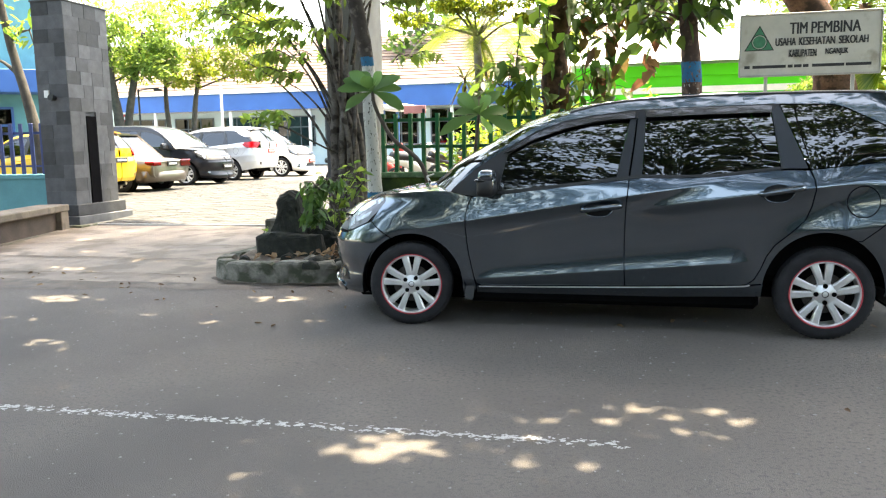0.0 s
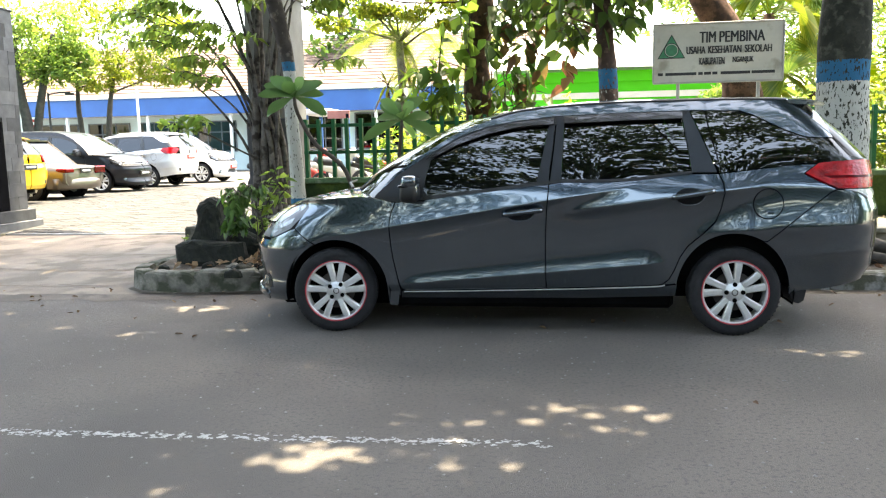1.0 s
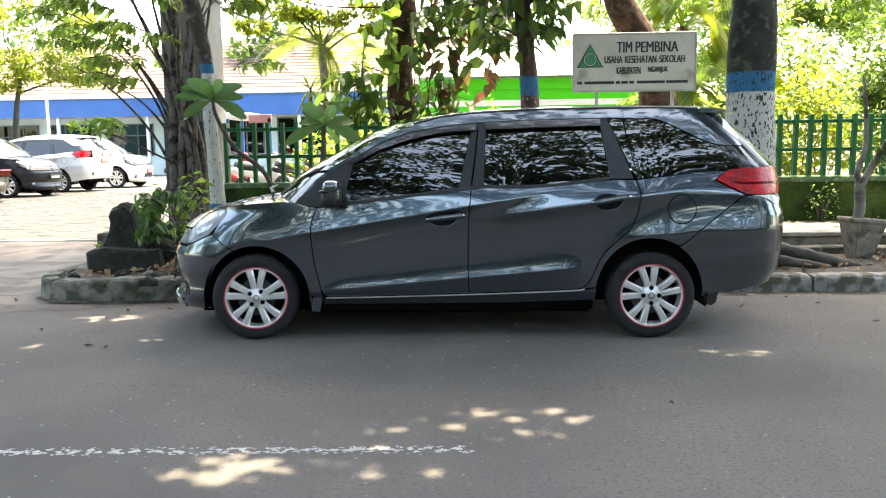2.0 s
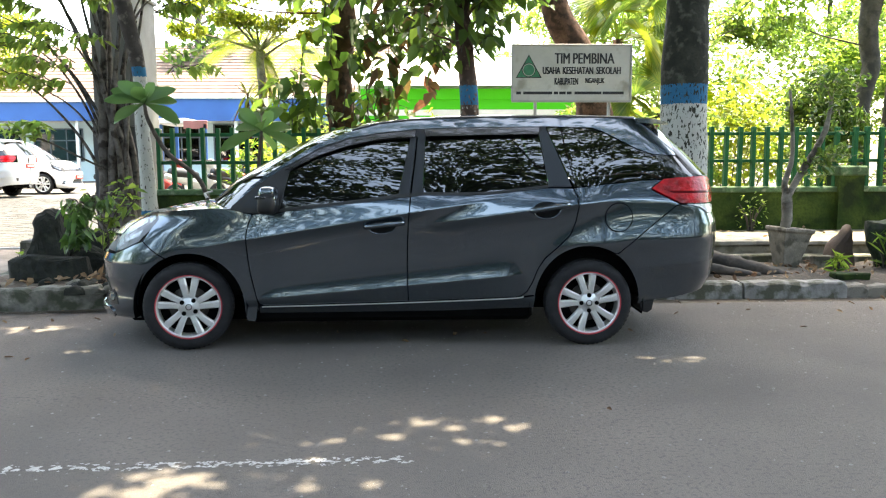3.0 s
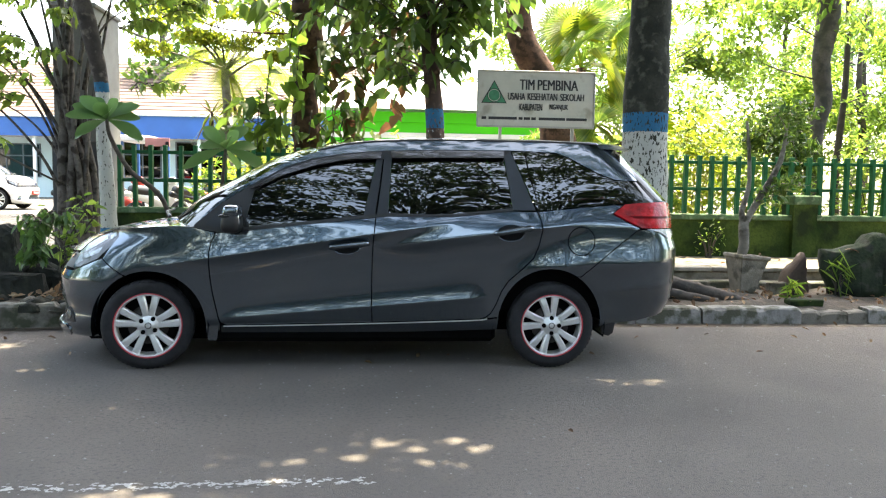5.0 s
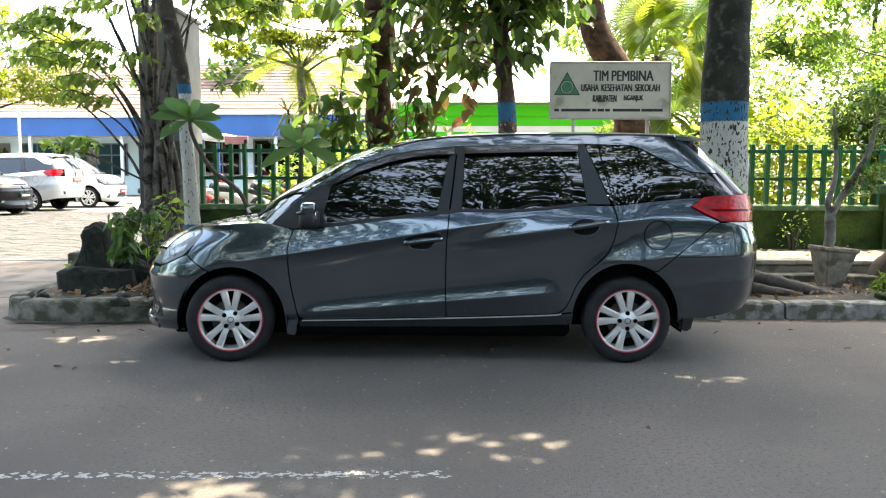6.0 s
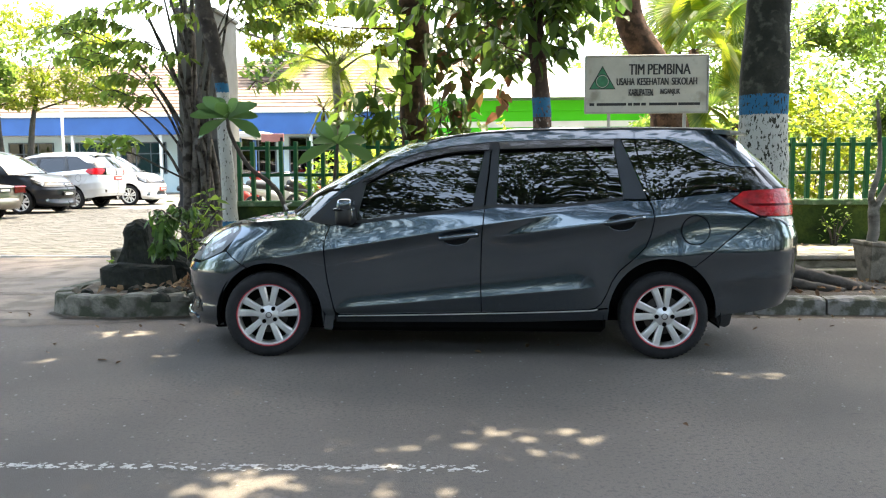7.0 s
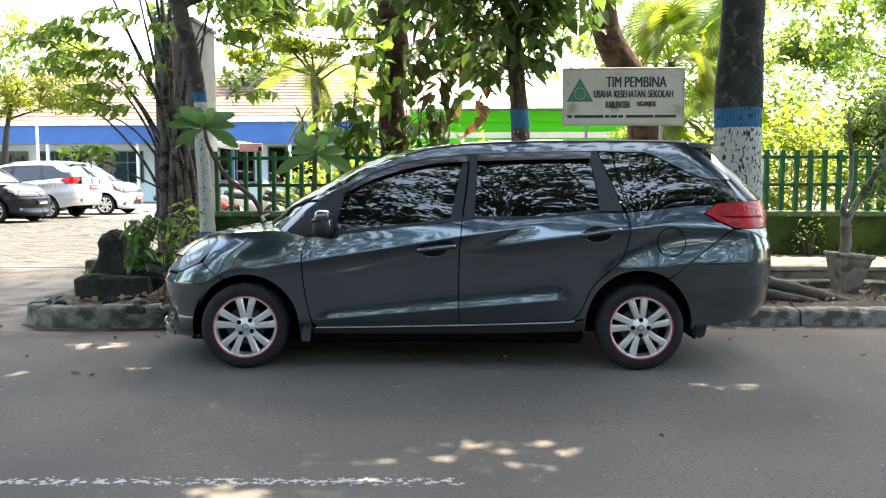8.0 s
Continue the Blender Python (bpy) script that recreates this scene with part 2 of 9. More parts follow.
M_FASCIA = mat("blue_fascia", (0.022, 0.098, 0.31), rough=0.6, var=0.15, scale=1)
M_ROOF = mat("clay_roof", (0.125, 0.080, 0.062), rough=0.9, var=0.3, scale=1.5, fine=9, bump=0.3)
M_GREENWALL = mat("bright_green_wall", (0.05, 0.62, 0.02), rough=0.7, var=0.08, scale=0.6)
M_WHITE = mat("white_paint", (0.75, 0.75, 0.74), rough=0.6, var=0.08, scale=2)
M_PALERED = mat("faded_red_paint", (0.40, 0.17, 0.16), rough=0.6, var=0.2, scale=3)
M_WINFRAME = mat("slate_window_frame", (0.10, 0.12, 0.15), rough=0.6, var=0.15, scale=3)
M_RED = mat("red_paint", (0.45, 0.04, 0.03), rough=0.6, var=0.12, scale=3)
M_STEEL = mat("galvanised_pole", (0.45, 0.45, 0.46), rough=0.5, metal=0.5, var=0.12)
# near black, painted where an opening would only be in shade
M_OPEN_SHADE = mat("opening_shade", (0.003, 0.003, 0.004), rough=0.9, var=0.3, spec=0.04)
M_WINDOW = glass_mat("window_glass", (0.10, 0.12, 0.14), 0.02)

# vehicle finishes
M_HEADLAMP = mat("headlamp_reflector", (0.014, 0.015, 0.016), rough=0.12, metal=0.2, var=0.5, scale=14, fine=40, coat=0.2, bump=1.0, bump_scale=16)
M_PAINT = mat("dark_grey_metallic_paint", (0.060, 0.086, 0.110), rough=0.23, metal=0.92, var=0.05, scale=400, fine=900, coat=1.0)
M_PAINT.node_tree.nodes["Principled BSDF"].inputs["Coat Roughness"].default_value = 0.035
M_PAINT.node_tree.nodes["Principled BSDF"].inputs["Coat IOR"].default_value = 1.8
# near black, the shade of the handle cups put into colour
M_CUP_SHADE = mat("handle_shade", (0.006, 0.007, 0.008), rough=0.6, var=0.2, spec=0.15)
M_TRIM = mat("black_plastic", (0.008, 0.008, 0.009), rough=0.45, var=0.2, scale=30)
M_GLOSSBLACK = mat("satin_dark_pillar", (0.022, 0.026, 0.031), rough=0.40, metal=0.0, var=0.1, spec=0.28)
M_PILLAR_SATIN = mat("satin_slate_pillar", (0.032, 0.038, 0.045), rough=0.38, metal=0.3, var=0.1, spec=0.35)
M_TINT = glass_mat("tinted_glass", (0.03, 0.034, 0.04), 0.006, 2.0, 0.004)
M_SCREEN = glass_mat("windscreen_glass", (0.03, 0.034, 0.04), 0.01, 1.28)
M_FACET = mat("lamp_facet", (0.20, 0.21, 0.21), rough=0.22, metal=0.9, var=0.4, scale=30, bump=0.6, bump_scale=40)
M_CLEARLENS = mat("clear_lamp_lens", (0.42, 0.42, 0.40), rough=0.15, var=0.35, scale=25, coat=0.6, bump=0.5, bump_scale=40)
M_RUBBER = mat("tyre_rubber", (0.019, 0.019, 0.021), rough=0.8, var=0.3, scale=12, fine=90, bump=0.25, bump_scale=120, spec=0.25)
M_ALLOY = mat("silver_alloy", (0.68, 0.68, 0.67), rough=0.34, metal=0.60, var=0.06, scale=20)
M_CHROME = mat("chrome", (0.78, 0.78, 0.79), rough=0.10, metal=1.0, var=0.03)
M_REDLINE = mat("red_pinstripe", (0.48, 0.045, 0.06), rough=0.5, var=0.1)
M_REDLENS = mat("red_lamp_lens", (0.42, 0.004, 0.009), rough=0.10, var=0.5, scale=14, fine=40, coat=0.2, spec=0.30, bump=0.7, bump_scale=40)
M_WHITELENS = mat("clear_lamp_lens", (0.66, 0.67, 0.67), rough=0.15, metal=0.15, var=0.4, scale=25, coat=1.0, bump=0.5, bump_scale=35)
# near black: the underside, wells and gaps carry deep shade in this colour
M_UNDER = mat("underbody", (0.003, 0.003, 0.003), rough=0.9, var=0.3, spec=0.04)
M_IRON = mat("cast_iron", (0.07, 0.06, 0.055), rough=0.6, metal=0.6, var=0.3)


# ---- mesh helpers ----
def part(name, bm, material, parent, label="", smooth=False):
    """Links a bmesh as one mesh object under a thing or a part."""
    me = bpy.data.meshes.new(name)
    bm.to_mesh(me)
    bm.free()
    if smooth:
        me.shade_smooth()
    me.materials.append(material)
    ob = new(name, me)
    ob.parent = parent
    if label:
        ob["label"] = label
    return ob


def share(name, source, parent, m, label=""):
    """Another object on the mesh of source, at the pose m inside parent."""
    ob = new(name, source.data)
    ob.parent, ob.matrix_basis = parent, m
    if label:
        ob["label"] = label
    return ob


def thing(name, at, label, category, group="", kind="", turn=0.0):
    ob = new(name)
    ob.empty_display_size = 0.1
    ob.matrix_basis = pose(*at, 0, 0, turn)
    return tagged(ob, label, category, group, kind)


def add_box(bm, x0, x1, y0, y1, z0, z1, bev=0.0, jitter=0.0, m=None):
    r = bmesh.ops.create_cube(bm, size=1.0)
    vs = r["verts"]
    for v in vs:
        v.co = Vector((x0 + (v.co.x + 0.5) * (x1 - x0), y0 + (v.co.y + 0.5) * (y1 - y0), z0 + (v.co.z + 0.5) * (z1 - z0)))
        if jitter:
            v.co += Vector([random.uniform(-jitter, jitter) for _ in range(3)])
        if m is not None:
            v.co = m @ v.co
    if bev:
        es = list({e for v in vs for e in v.link_edges})
        bmesh.ops.bevel(bm, geom=es, offset=bev, segments=1, affect="EDGES", profile=0.5)
    return bm


def box(x0, x1, y0, y1, z0, z1, bev=0.0, jitter=0.0):
    return add_box(bmesh.new(), x0, x1, y0, y1, z0, z1, bev, jitter)


def add_tube(bm, pts, radii, sides=10, rough=0.0, cap=True):
    """A tapering tube along points, with an uneven skin when rough is given."""
    rings = []
    pts = [Vector(p) for p in pts]
    ref = Vector((0.31, 0.95, 0.1))
    for i, p in enumerate(pts):
        d = (pts[min(i + 1, len(pts) - 1)] - pts[max(i - 1, 0)]).normalized()
        a = d.cross(ref).normalized()
        b = d.cross(a)
        ring = []
        for k in range(sides):
            an = 2 * math.pi * k / sides
            r = radii[i]
            if rough:
                q = p + (a * math.cos(an) + b * math.sin(an)) * r
                r *= 1 + rough * noise.noise(q * 2.2 / max(r * 4, 0.12)) + rough * 0.5 * noise.noise(q * 14)
            ring.append(bm.verts.new(p + (a * math.cos(an) + b * math.sin(an)) * r))
        rings.append(ring)
    for r0, r1 in zip(rings, rings[1:]):
        for k in range(sides):
            bm.faces.new((r0[k], r0[(k + 1) % sides], r1[(k + 1) % sides], r1[k]))
    if cap:
        bm.faces.new(list(reversed(rings[0])))
        bm.faces.new(rings[-1])
    return bm


def smooth_line(pts, per=6):
    """Catmull-Rom through points (tuples of any length)."""
    p = [np.array(q, float) for q in pts]
    p = [2 * p[0] - p[1]] + p + [2 * p[-1] - p[-2]]
    out = []
    for i in range(1, len(p) - 2):
        for k in range(per):
            t = k / per
            out.append(0.5 * (2 * p[i] + (p[i + 1] - p[i - 1]) * t + (2 * p[i - 1] - 5 * p[i] + 4 * p[i + 1] - p[i + 2]) * t * t
                              + (3 * p[i] - p[i - 1] - 3 * p[i + 1] + p[i + 2]) * t ** 3))
    out.append(p[-2])
    return out


def lathe(profile, sides=40):
    """Solid of revolution about the y axis from (radius, y) pairs."""
    bm = bmesh.new()
    rings = []
    for r, y in profile:
        rings.append([bm.verts.new((r * math.cos(2 * math.pi * k / sides), y, r * math.sin(2 * math.pi * k / sides))) for k in range(sides)])
    for a, b in zip(rings, rings[1:]):
        for k in range(sides):
            bm.faces.new((a[k], a[(k + 1) % sides], b[(k + 1) % sides], b[k]))
    return bm


# ---- ground ----
GATE_Y = 6.3


def flat(name, corners, z, material, label, thick=0.3, kind="structure", category="ground"):
    bm = bmesh.new()
    top = [bm.verts.new((x, y, z)) for x, y in corners]
    bot = [bm.verts.new((x, y, z - thick)) for x, y in corners]
    bm.faces.new(top)
    bm.faces.new(list(reversed(bot)))
    n = len(top)
    for i in range(n):
        bm.faces.new((top[i], bot[i], bot[(i + 1) % n], top[(i + 1) % n]))
    bmesh.ops.recalc_face_normals(bm, faces=bm.faces)
    ob = part(name, bm, material, None)
    return tagged(ob, label, category, kind=kind)


flat("ground", [(-400, -400), (400, -400), (400, 400), (-400, 400)], -0.02, M_EARTH, "bare brown earth reaching to the distance")
flat("road", [(-60, -8.5), (60, -8.5), (60, 1.78), (-1.1, 1.5), (-3.2, 1.32), (-6.5, 1.75), (-60, 1.75)], 0.0, M_ASPHALT, "grey worn asphalt street with fine grit", category="road")
# ---- the grey people carrier: one skin, from which every panel is cut ----
def lerp_table(v, xs, ys):
    return float(np.interp(v, xs, ys))


CAR_MID = 0.84                      # half the width; the near side lies at y = 0
FRONT_R, REAR_R, FRONT_N, REAR_N = 0.62, 0.36, 2.4, 2.6
WHEEL_X, HUB_Z, TYRE_R = (0.0, 2.652), 0.290, 0.292


def nose_x(z):
    return lerp_table(z, [0.14, 0.18, 0.24, 0.30, 0.36, 0.46, 0.58, 0.66, 0.74, 0.80, 0.88],
                      [-0.66, -0.77, -0.78, -0.745, -0.72, -0.755, -0.755, -0.715, -0.65, -0.59, -0.48])


def tail_x(z):
    return lerp_table(z, [0.25, 0.35, 0.45, 0.70, 0.82, 0.93, 1.02, 1.14, 1.30, 1.45, 1.55],
                      [3.46, 3.57, 3.625, 3.64, 3.64, 3.60, 3.60, 3.585, 3.445, 3.29, 3.19])


def to_u(x, z):
    """Station along the skin of a point seen at x from the side."""
    xf, xr = nose_x(z), tail_x(z)
    if x < xf + FRONT_R:
        d = min(max((x - xf) / FRONT_R, 0.0), 1.0)
        return xf + FRONT_R - FRONT_R * math.asin((1 - d) ** (FRONT_N / 2))
    if x > xr - REAR_R:
        d = min(max((xr - x) / REAR_R, 0.0), 1.0)
        return xr - REAR_R + REAR_R * math.asin((1 - d) ** (REAR_N / 2))
    return x


def ridge(d, up, down, soft=0.006):
    s = up if d > 0 else down
    return math.exp(-(math.sqrt(d * d + soft * soft) - soft) / s)


def fade(x, a, b):
    t = min(max((x - a) / (b - a), 0.0), 1.0)
    return t * t * (3 - 2 * t)


def skin(u, z):
    """Point of the near half of the skin at station u and height z."""
    xf, xr = nose_x(z), tail_x(z)
    x, w = u, 0.0
    if u < xf + FRONT_R:
        th = min((xf + FRONT_R - u) / FRONT_R, math.pi / 2)
        x = xf + FRONT_R * (1 - math.sin(th) ** (2 / FRONT_N))
        w = 1 - max(math.cos(th), 0.0) ** (2 / FRONT_N)
    elif u > xr - REAR_R:
        th = min((u - xr + REAR_R) / REAR_R, math.pi / 2)
        x = xr - REAR_R * (1 - math.sin(th) ** (2 / REAR_N))
        w = 1 - max(math.cos(th), 0.0) ** (2 / REAR_N)
    t = z - 0.965
    y = 0.036 + 0.22 * (t + math.sqrt(t * t + 0.0012)) / 2 + 0.345 * max(t, 0.0) ** 2
    y += 0.10 * max(0.70 - z, 0.0) ** 2
    if z < 0.34:
        y += 5.0 * (0.34 - z) ** 2
    # shoulder crease, rising from the front wing to the rear door
    c1 = 0.735 + 0.158 * (x - 0.4)
    y -= 0.034 * fade(x, -0.1, 0.5) * (1 - fade(x, 1.4, 2.1)) * ridge(z - c1, 0.16, 0.05)
    # second crease through the rear handle, falling away on the rear wing
    c2 = 0.845 + 0.128 * (x - 1.73) - 0.11 * max(x - 2.75, 0) ** 2 * 3.2
    y -= 0.040 * fade(x, 1.35, 1.8) * (1 - 0.7 * fade(x, 2.45, 2.95)) * ridge(z - c2, 0.16, 0.06, 0.012)
    # crease above the sill
    c3 = 0.336 + 0.085 * (x - 0.48)
    y -= 0.021 * fade(x, 0.3, 0.6) * (1 - fade(x, 2.05, 2.3)) * ridge(z - c3, 0.07, 0.10)
    # swelling of the rear wing over the wheel
    y -= 0.046 * fade(x, 2.3, 2.8) * ridge(z - 0.70 - 0.05 * (x - 2.7), 0.25, 0.14, 0.03)
    # edge across the rear bumper
    c4 = 0.545 + 0.10 * (x - 3.2)
    y -= 0.030 * fade(x, 2.9, 3.25) * ridge(z - c4, 0.13, 0.045)
    # flared wheel arches
    for wx in WHEEL_X:
        r = math.hypot(x - wx, z - HUB_Z)
        y -= 0.008 * math.exp(-((r - 0.37) / 0.075) ** 2)
    return Vector((x, y + (CAR_MID - y) * w, z))


def skin_normal(u, z):
    e = 0.003
    du = skin(u + e, z) - skin(u - e, z)
    dz = skin(u, z + e) - skin(u, z - e)
    n = du.cross(dz)
    if n.length < 1e-9:
        return Vector((1 if u > 1 else -1, 0, 0))
    n.normalize()
    return n


def inset(poly, d):
    """Moves the outline of a polygon inwards by d."""
    n = len(poly)
    area = sum(poly[i][0] * poly[(i + 1) % n][1] - poly[(i + 1) % n][0] * poly[i][1] for i in range(n))
    s = 1 if area > 0 else -1
    out = []
    for i in range(n):
        p0, p, p1 = (Vector(poly[k % n]) for k in (i - 1, i, i + 1))
        a, b = (p - p0), (p1 - p)
        if a.length < 1e-9 or b.length < 1e-9:
            out.append(tuple(p))
            continue
        a.normalize(), b.normalize()
        m = Vector((-(a.y + b.y), a.x + b.x)) * s
        if m.length < 1e-6:
            out.append(tuple(p))
            continue
        m.normalize()
        k = max(0.4, m.dot(Vector((-a.y, a.x)) * s))
        out.append(tuple(p + m * d / k))
    return out


def ellipse_arc(cx, cz, rx, rz, a0, a1, n=18):
    return [(cx + rx * math.cos(radians(a0 + (a1 - a0) * i / n)), cz + rz * math.sin(radians(a0 + (a1 - a0) * i / n))) for i in range(n + 1)]


def panel(name, outline, material, parent, off=0.0, gap=0.0036, rim=0.016, label="", sides="both", du=0.045, dz=0.02, fine=()):
    """A panel cut from the skin: outline in (x, z) as seen from the side; off: how far it lies behind the skin.
    sides: both (two parts), joined (one part across the middle), near."""
    poly = [(to_u(x, z), z) for x, z in outline]
    if gap:
        poly = inset(poly, gap)
    dense = []
    n = len(poly)
    for i in range(n):
        a, b = Vector(poly[i]), Vector(poly[(i + 1) % n])
        k = max(1, math.ceil((b - a).length / 0.03))
        dense += [a.lerp(b, j / k) for j in range(k)]
    bm = bmesh.new()
    bm.faces.new([bm.verts.new((p.x, p.y, 0)) for p in dense])
    us, zs = [p.x for p in dense], [p.y for p in dense]
    cuts = [((1, 0, 0), u) for u in np.arange(math.ceil(min(us) / du) * du, max(us), du)]
    cuts += [((0, 1, 0), z) for z in np.arange(math.ceil(min(zs) / dz) * dz, max(zs), dz)]
    cuts += [((1, 0, 0), u) for u in fine if min(us) < u < max(us)]
    for nrm, c in cuts:
        bmesh.ops.bisect_plane(bm, geom=list(bm.verts) + list(bm.edges) + list(bm.faces), plane_co=Vector(nrm) * c, plane_no=nrm, dist=1e-5)
    # edges along the creases, so that they stay crisp
    for cx_, cz_, slope in ((0.4, 0.735, 0.158), (1.73, 0.845, 0.128), (0.48, 0.336, 0.085)):
        for d in (-0.012, -0.006, -0.002, 0.002, 0.006, 0.012):
            if max(us) > 0.0 and min(us) < 2.3:
                bmesh.ops.bisect_plane(bm, geom=list(bm.verts) + list(bm.edges) + list(bm.faces), plane_co=(cx_, cz_ + d, 0), plane_no=(-slope, 1, 0), dist=1e-5)
    bm.verts.index_update()
    boundary = [(e.verts[0].index, e.verts[1].index) for e in bm.edges if e.is_boundary]
    flat_faces = [[v.index for v in f.verts] for f in bm.faces]
    uz = [(v.co.x, v.co.y) for v in bm.verts]
    bm.free()
    nor = [skin_normal(u, z) for u, z in uz]
    pos = [skin(u, z) - nn * off for (u, z), nn in zip(uz, nor)]

    def build(flips):
        verts, faces, normals = [], [], []
        for mirror in flips:
            k = len(verts)
            f = (lambda v: Vector((v.x, 2 * CAR_MID - v.y, v.z))) if mirror else (lambda v: v)
            g = (lambda v: Vector((v.x, -v.y, v.z))) if mirror else (lambda v: v)
            verts += [f(p) for p in pos]
            for fc in flat_faces:
                p0, p1, p2 = (verts[k + i] for i in fc[:3])
                order = list(fc)
                c = Vector((0, 0, 0))
                for a, b in zip(fc, fc[1:] + fc[:1]):
                    c += verts[k + a].cross(verts[k + b])
                if c.dot(g(nor[fc[0]])) < 0:
                    order.reverse()
                faces.append([k + i for i in order])
                normals += [g(nor[i]) for i in order]
            if rim:
                for a, b in boundary:
                    j = len(verts)
                    verts += [f(pos[a]), f(pos[b]), f(pos[b] - nor[b] * rim), f(pos[a] - nor[a] * rim)]
                    fn = (verts[j + 1] - verts[j]).cross(verts[j + 3] - verts[j])
                    fn = fn.normalized() if fn.length > 1e-9 else Vector((0, 0, 1))
                    faces.append([j, j + 1, j + 2, j + 3])
                    normals += [fn] * 4
        me = bpy.data.meshes.new(name)
        me.from_pydata(verts, [], faces)
        me.shade_smooth()
        me.normals_split_custom_set([tuple(x) for x in normals])
        me.materials.append(material)
        ob = new(name, me)
        ob.parent = parent
        if label:
            ob["label"] = label
        return ob

    if sides == "joined":
        return build((False, True))
    if sides == "near":
        return build((False,))
    return [build((False,)), build((True,))]


def loft(name, edge, centre, material, parent, power=2.0, across=24, label="", thick=0.0):
    """A panel that spans the car from edge to edge: edge points on the near side, centre points on the middle line."""
    bm = bmesh.new()
    rows = []
    for e, c in zip(edge, centre):
        row = []
        for k in range(across + 1):
            v = 2 * k / across - 1
            w = abs(v) ** power
            half = CAR_MID - e[1]
            row.append(bm.verts.new((c[0] + (e[0] - c[0]) * w, CAR_MID + v * half, c[2] + (e[2] - c[2]) * w)))
        rows.append(row)
    for a, b in zip(rows, rows[1:]):
        for k in range(across):
            bm.faces.new((a[k], a[k + 1], b[k + 1], b[k]))
    bmesh.ops.recalc_face_normals(bm, faces=bm.faces)
    return part(name, bm, material, parent, label, smooth=True)


def rounded(bm_pts, name, material, parent, label="", level=2):
    """A soft-edged lump: box corners, subdivided."""
    me = bpy.data.meshes.new(name)
    bm_pts.to_mesh(me)
    bm_pts.free()
    me.shade_smooth()
    me.materials.append(material)
    ob = new(name, me)
    ob.parent = parent
    md = ob.modifiers.new("round", "SUBSURF")
    md.levels = md.render_levels = level
    if label:
        ob["label"] = label
    return ob


def build_wheel(parent, x, y, mirror):
    w = new("wheel")
    w.parent = parent
    w.matrix_basis = pose(x, y, HUB_Z, 0, 0, (180 if mirror else 0) + (11 if x < 1 else 0))
    return w


M_VISOR = mat("smoked_visor", (0.012, 0.007, 0.010), rough=0.2, var=0.2, scale=8, coat=1.0)
M_DARKRED = mat("dark_red_lens", (0.10, 0.002, 0.003), rough=0.2, var=0.2, scale=14, spec=0.1)
car = thing("minivan", (0, 0, 0), "dark grey metallic people carrier parked along the kerb", "car")

WING_TOP = [(-0.22, 0.905), (-0.10, 0.922), (0.05, 0.935), (0.18, 0.94), (0.285, 0.935)]
LAMP_TOP = [(-0.505, 0.755), (-0.466, 0.800), (-0.42, 0.832), (-0.36, 0.863), (-0.29, 0.890), (-0.22, 0.911)]
LAMP_LOW = [(-0.205, 0.862), (-0.255, 0.794), (-0.335, 0.717), (-0.435, 0.672), (-0.526, 0.637)]
FRONT_ARCH = ellipse_arc(0.0, HUB_Z, 0.354, 0.352, 176, 0, 26)
REAR_ARCH = ellipse_arc(2.637, HUB_Z, 0.352, 0.386, 180, -2, 26)
DOOR_FRONT = [(0.429, 0.900), (0.40, 0.83), (0.388, 0.778), (0.383, 0.69), (0.389, 0.60), (0.401, 0.51), (0.420, 0.421), (0.436, 0.35), (0.452, 0.305), (0.487, 0.288)]
DOOR_SPLIT = [(1.440, 0.310), (1.435, 0.45), (1.435, 0.59), (1.438, 0.72), (1.443, 0.843), (1.456, 0.967), (1.459, 1.010)]
DOOR_REAR = [(2.157, 0.332), (2.20, 0.343), (2.235, 0.372), (2.269, 0.434), (2.303, 0.521), (2.351, 0.594), (2.449, 0.681), (2.517, 0.753), (2.550, 0.838), (2.566, 0.937), (2.558, 1.00), (2.535, 1.060)]
ROOF_EDGE = [(0.33, 0.985), (0.42, 1.082), (0.52, 1.158), (0.68, 1.257), (0.80, 1.332), (0.93, 1.393), (1.07, 1.440), (1.25, 1.485), (1.45, 1.508), (1.70, 1.522), (2.0, 1.530), (2.6, 1.530), (3.0, 1.522), (3.15, 1.508)]

# lower body
panel("front_bumper", [(-9, 0.165), (-0.5, 0.165), (-0.362, 0.19)] + FRONT_ARCH[:10] + [(-0.147, 0.612), (-0.301, 0.722), (-0.335, 0.712), (-0.435, 0.668), (-0.526, 0.633), (-9, 0.632), (-9, 0.58), (-9, 0.52), (-9, 0.46), (-9, 0.41), (-9, 0.36), (-9, 0.30), (-9, 0.24), (-9, 0.20), (-9, 0.18)],
      M_PAINT, car, sides="joined")
panel("front_wing", FRONT_ARCH[9:] + [(0.366, 0.20), (0.44, 0.20), (0.448, 0.300)] + DOOR_FRONT[::-1][2:] + [(0.36, 0.915), (0.285, 0.935)] + WING_TOP[::-1][1:] + [(-0.205, 0.862), (-0.255, 0.794), (-0.301, 0.722), (-0.147, 0.612)], M_PAINT, car)
HANDLES = ((1.16, 0.812, 1.415, 0.840), (2.247, 0.915, 2.500, 0.952))
fine_f = [1.15 + 0.0125 * i for i in range(24)]
fine_r = [2.22 + 0.0125 * i for i in range(24)]
panel("front_door", DOOR_FRONT + [(0.861, 0.296)] + DOOR_SPLIT + [(1.375, 1.000), (1.1, 0.970), (0.867, 0.944), (0.60, 0.912)], M_PAINT, car, fine=fine_f, dz=0.0125)
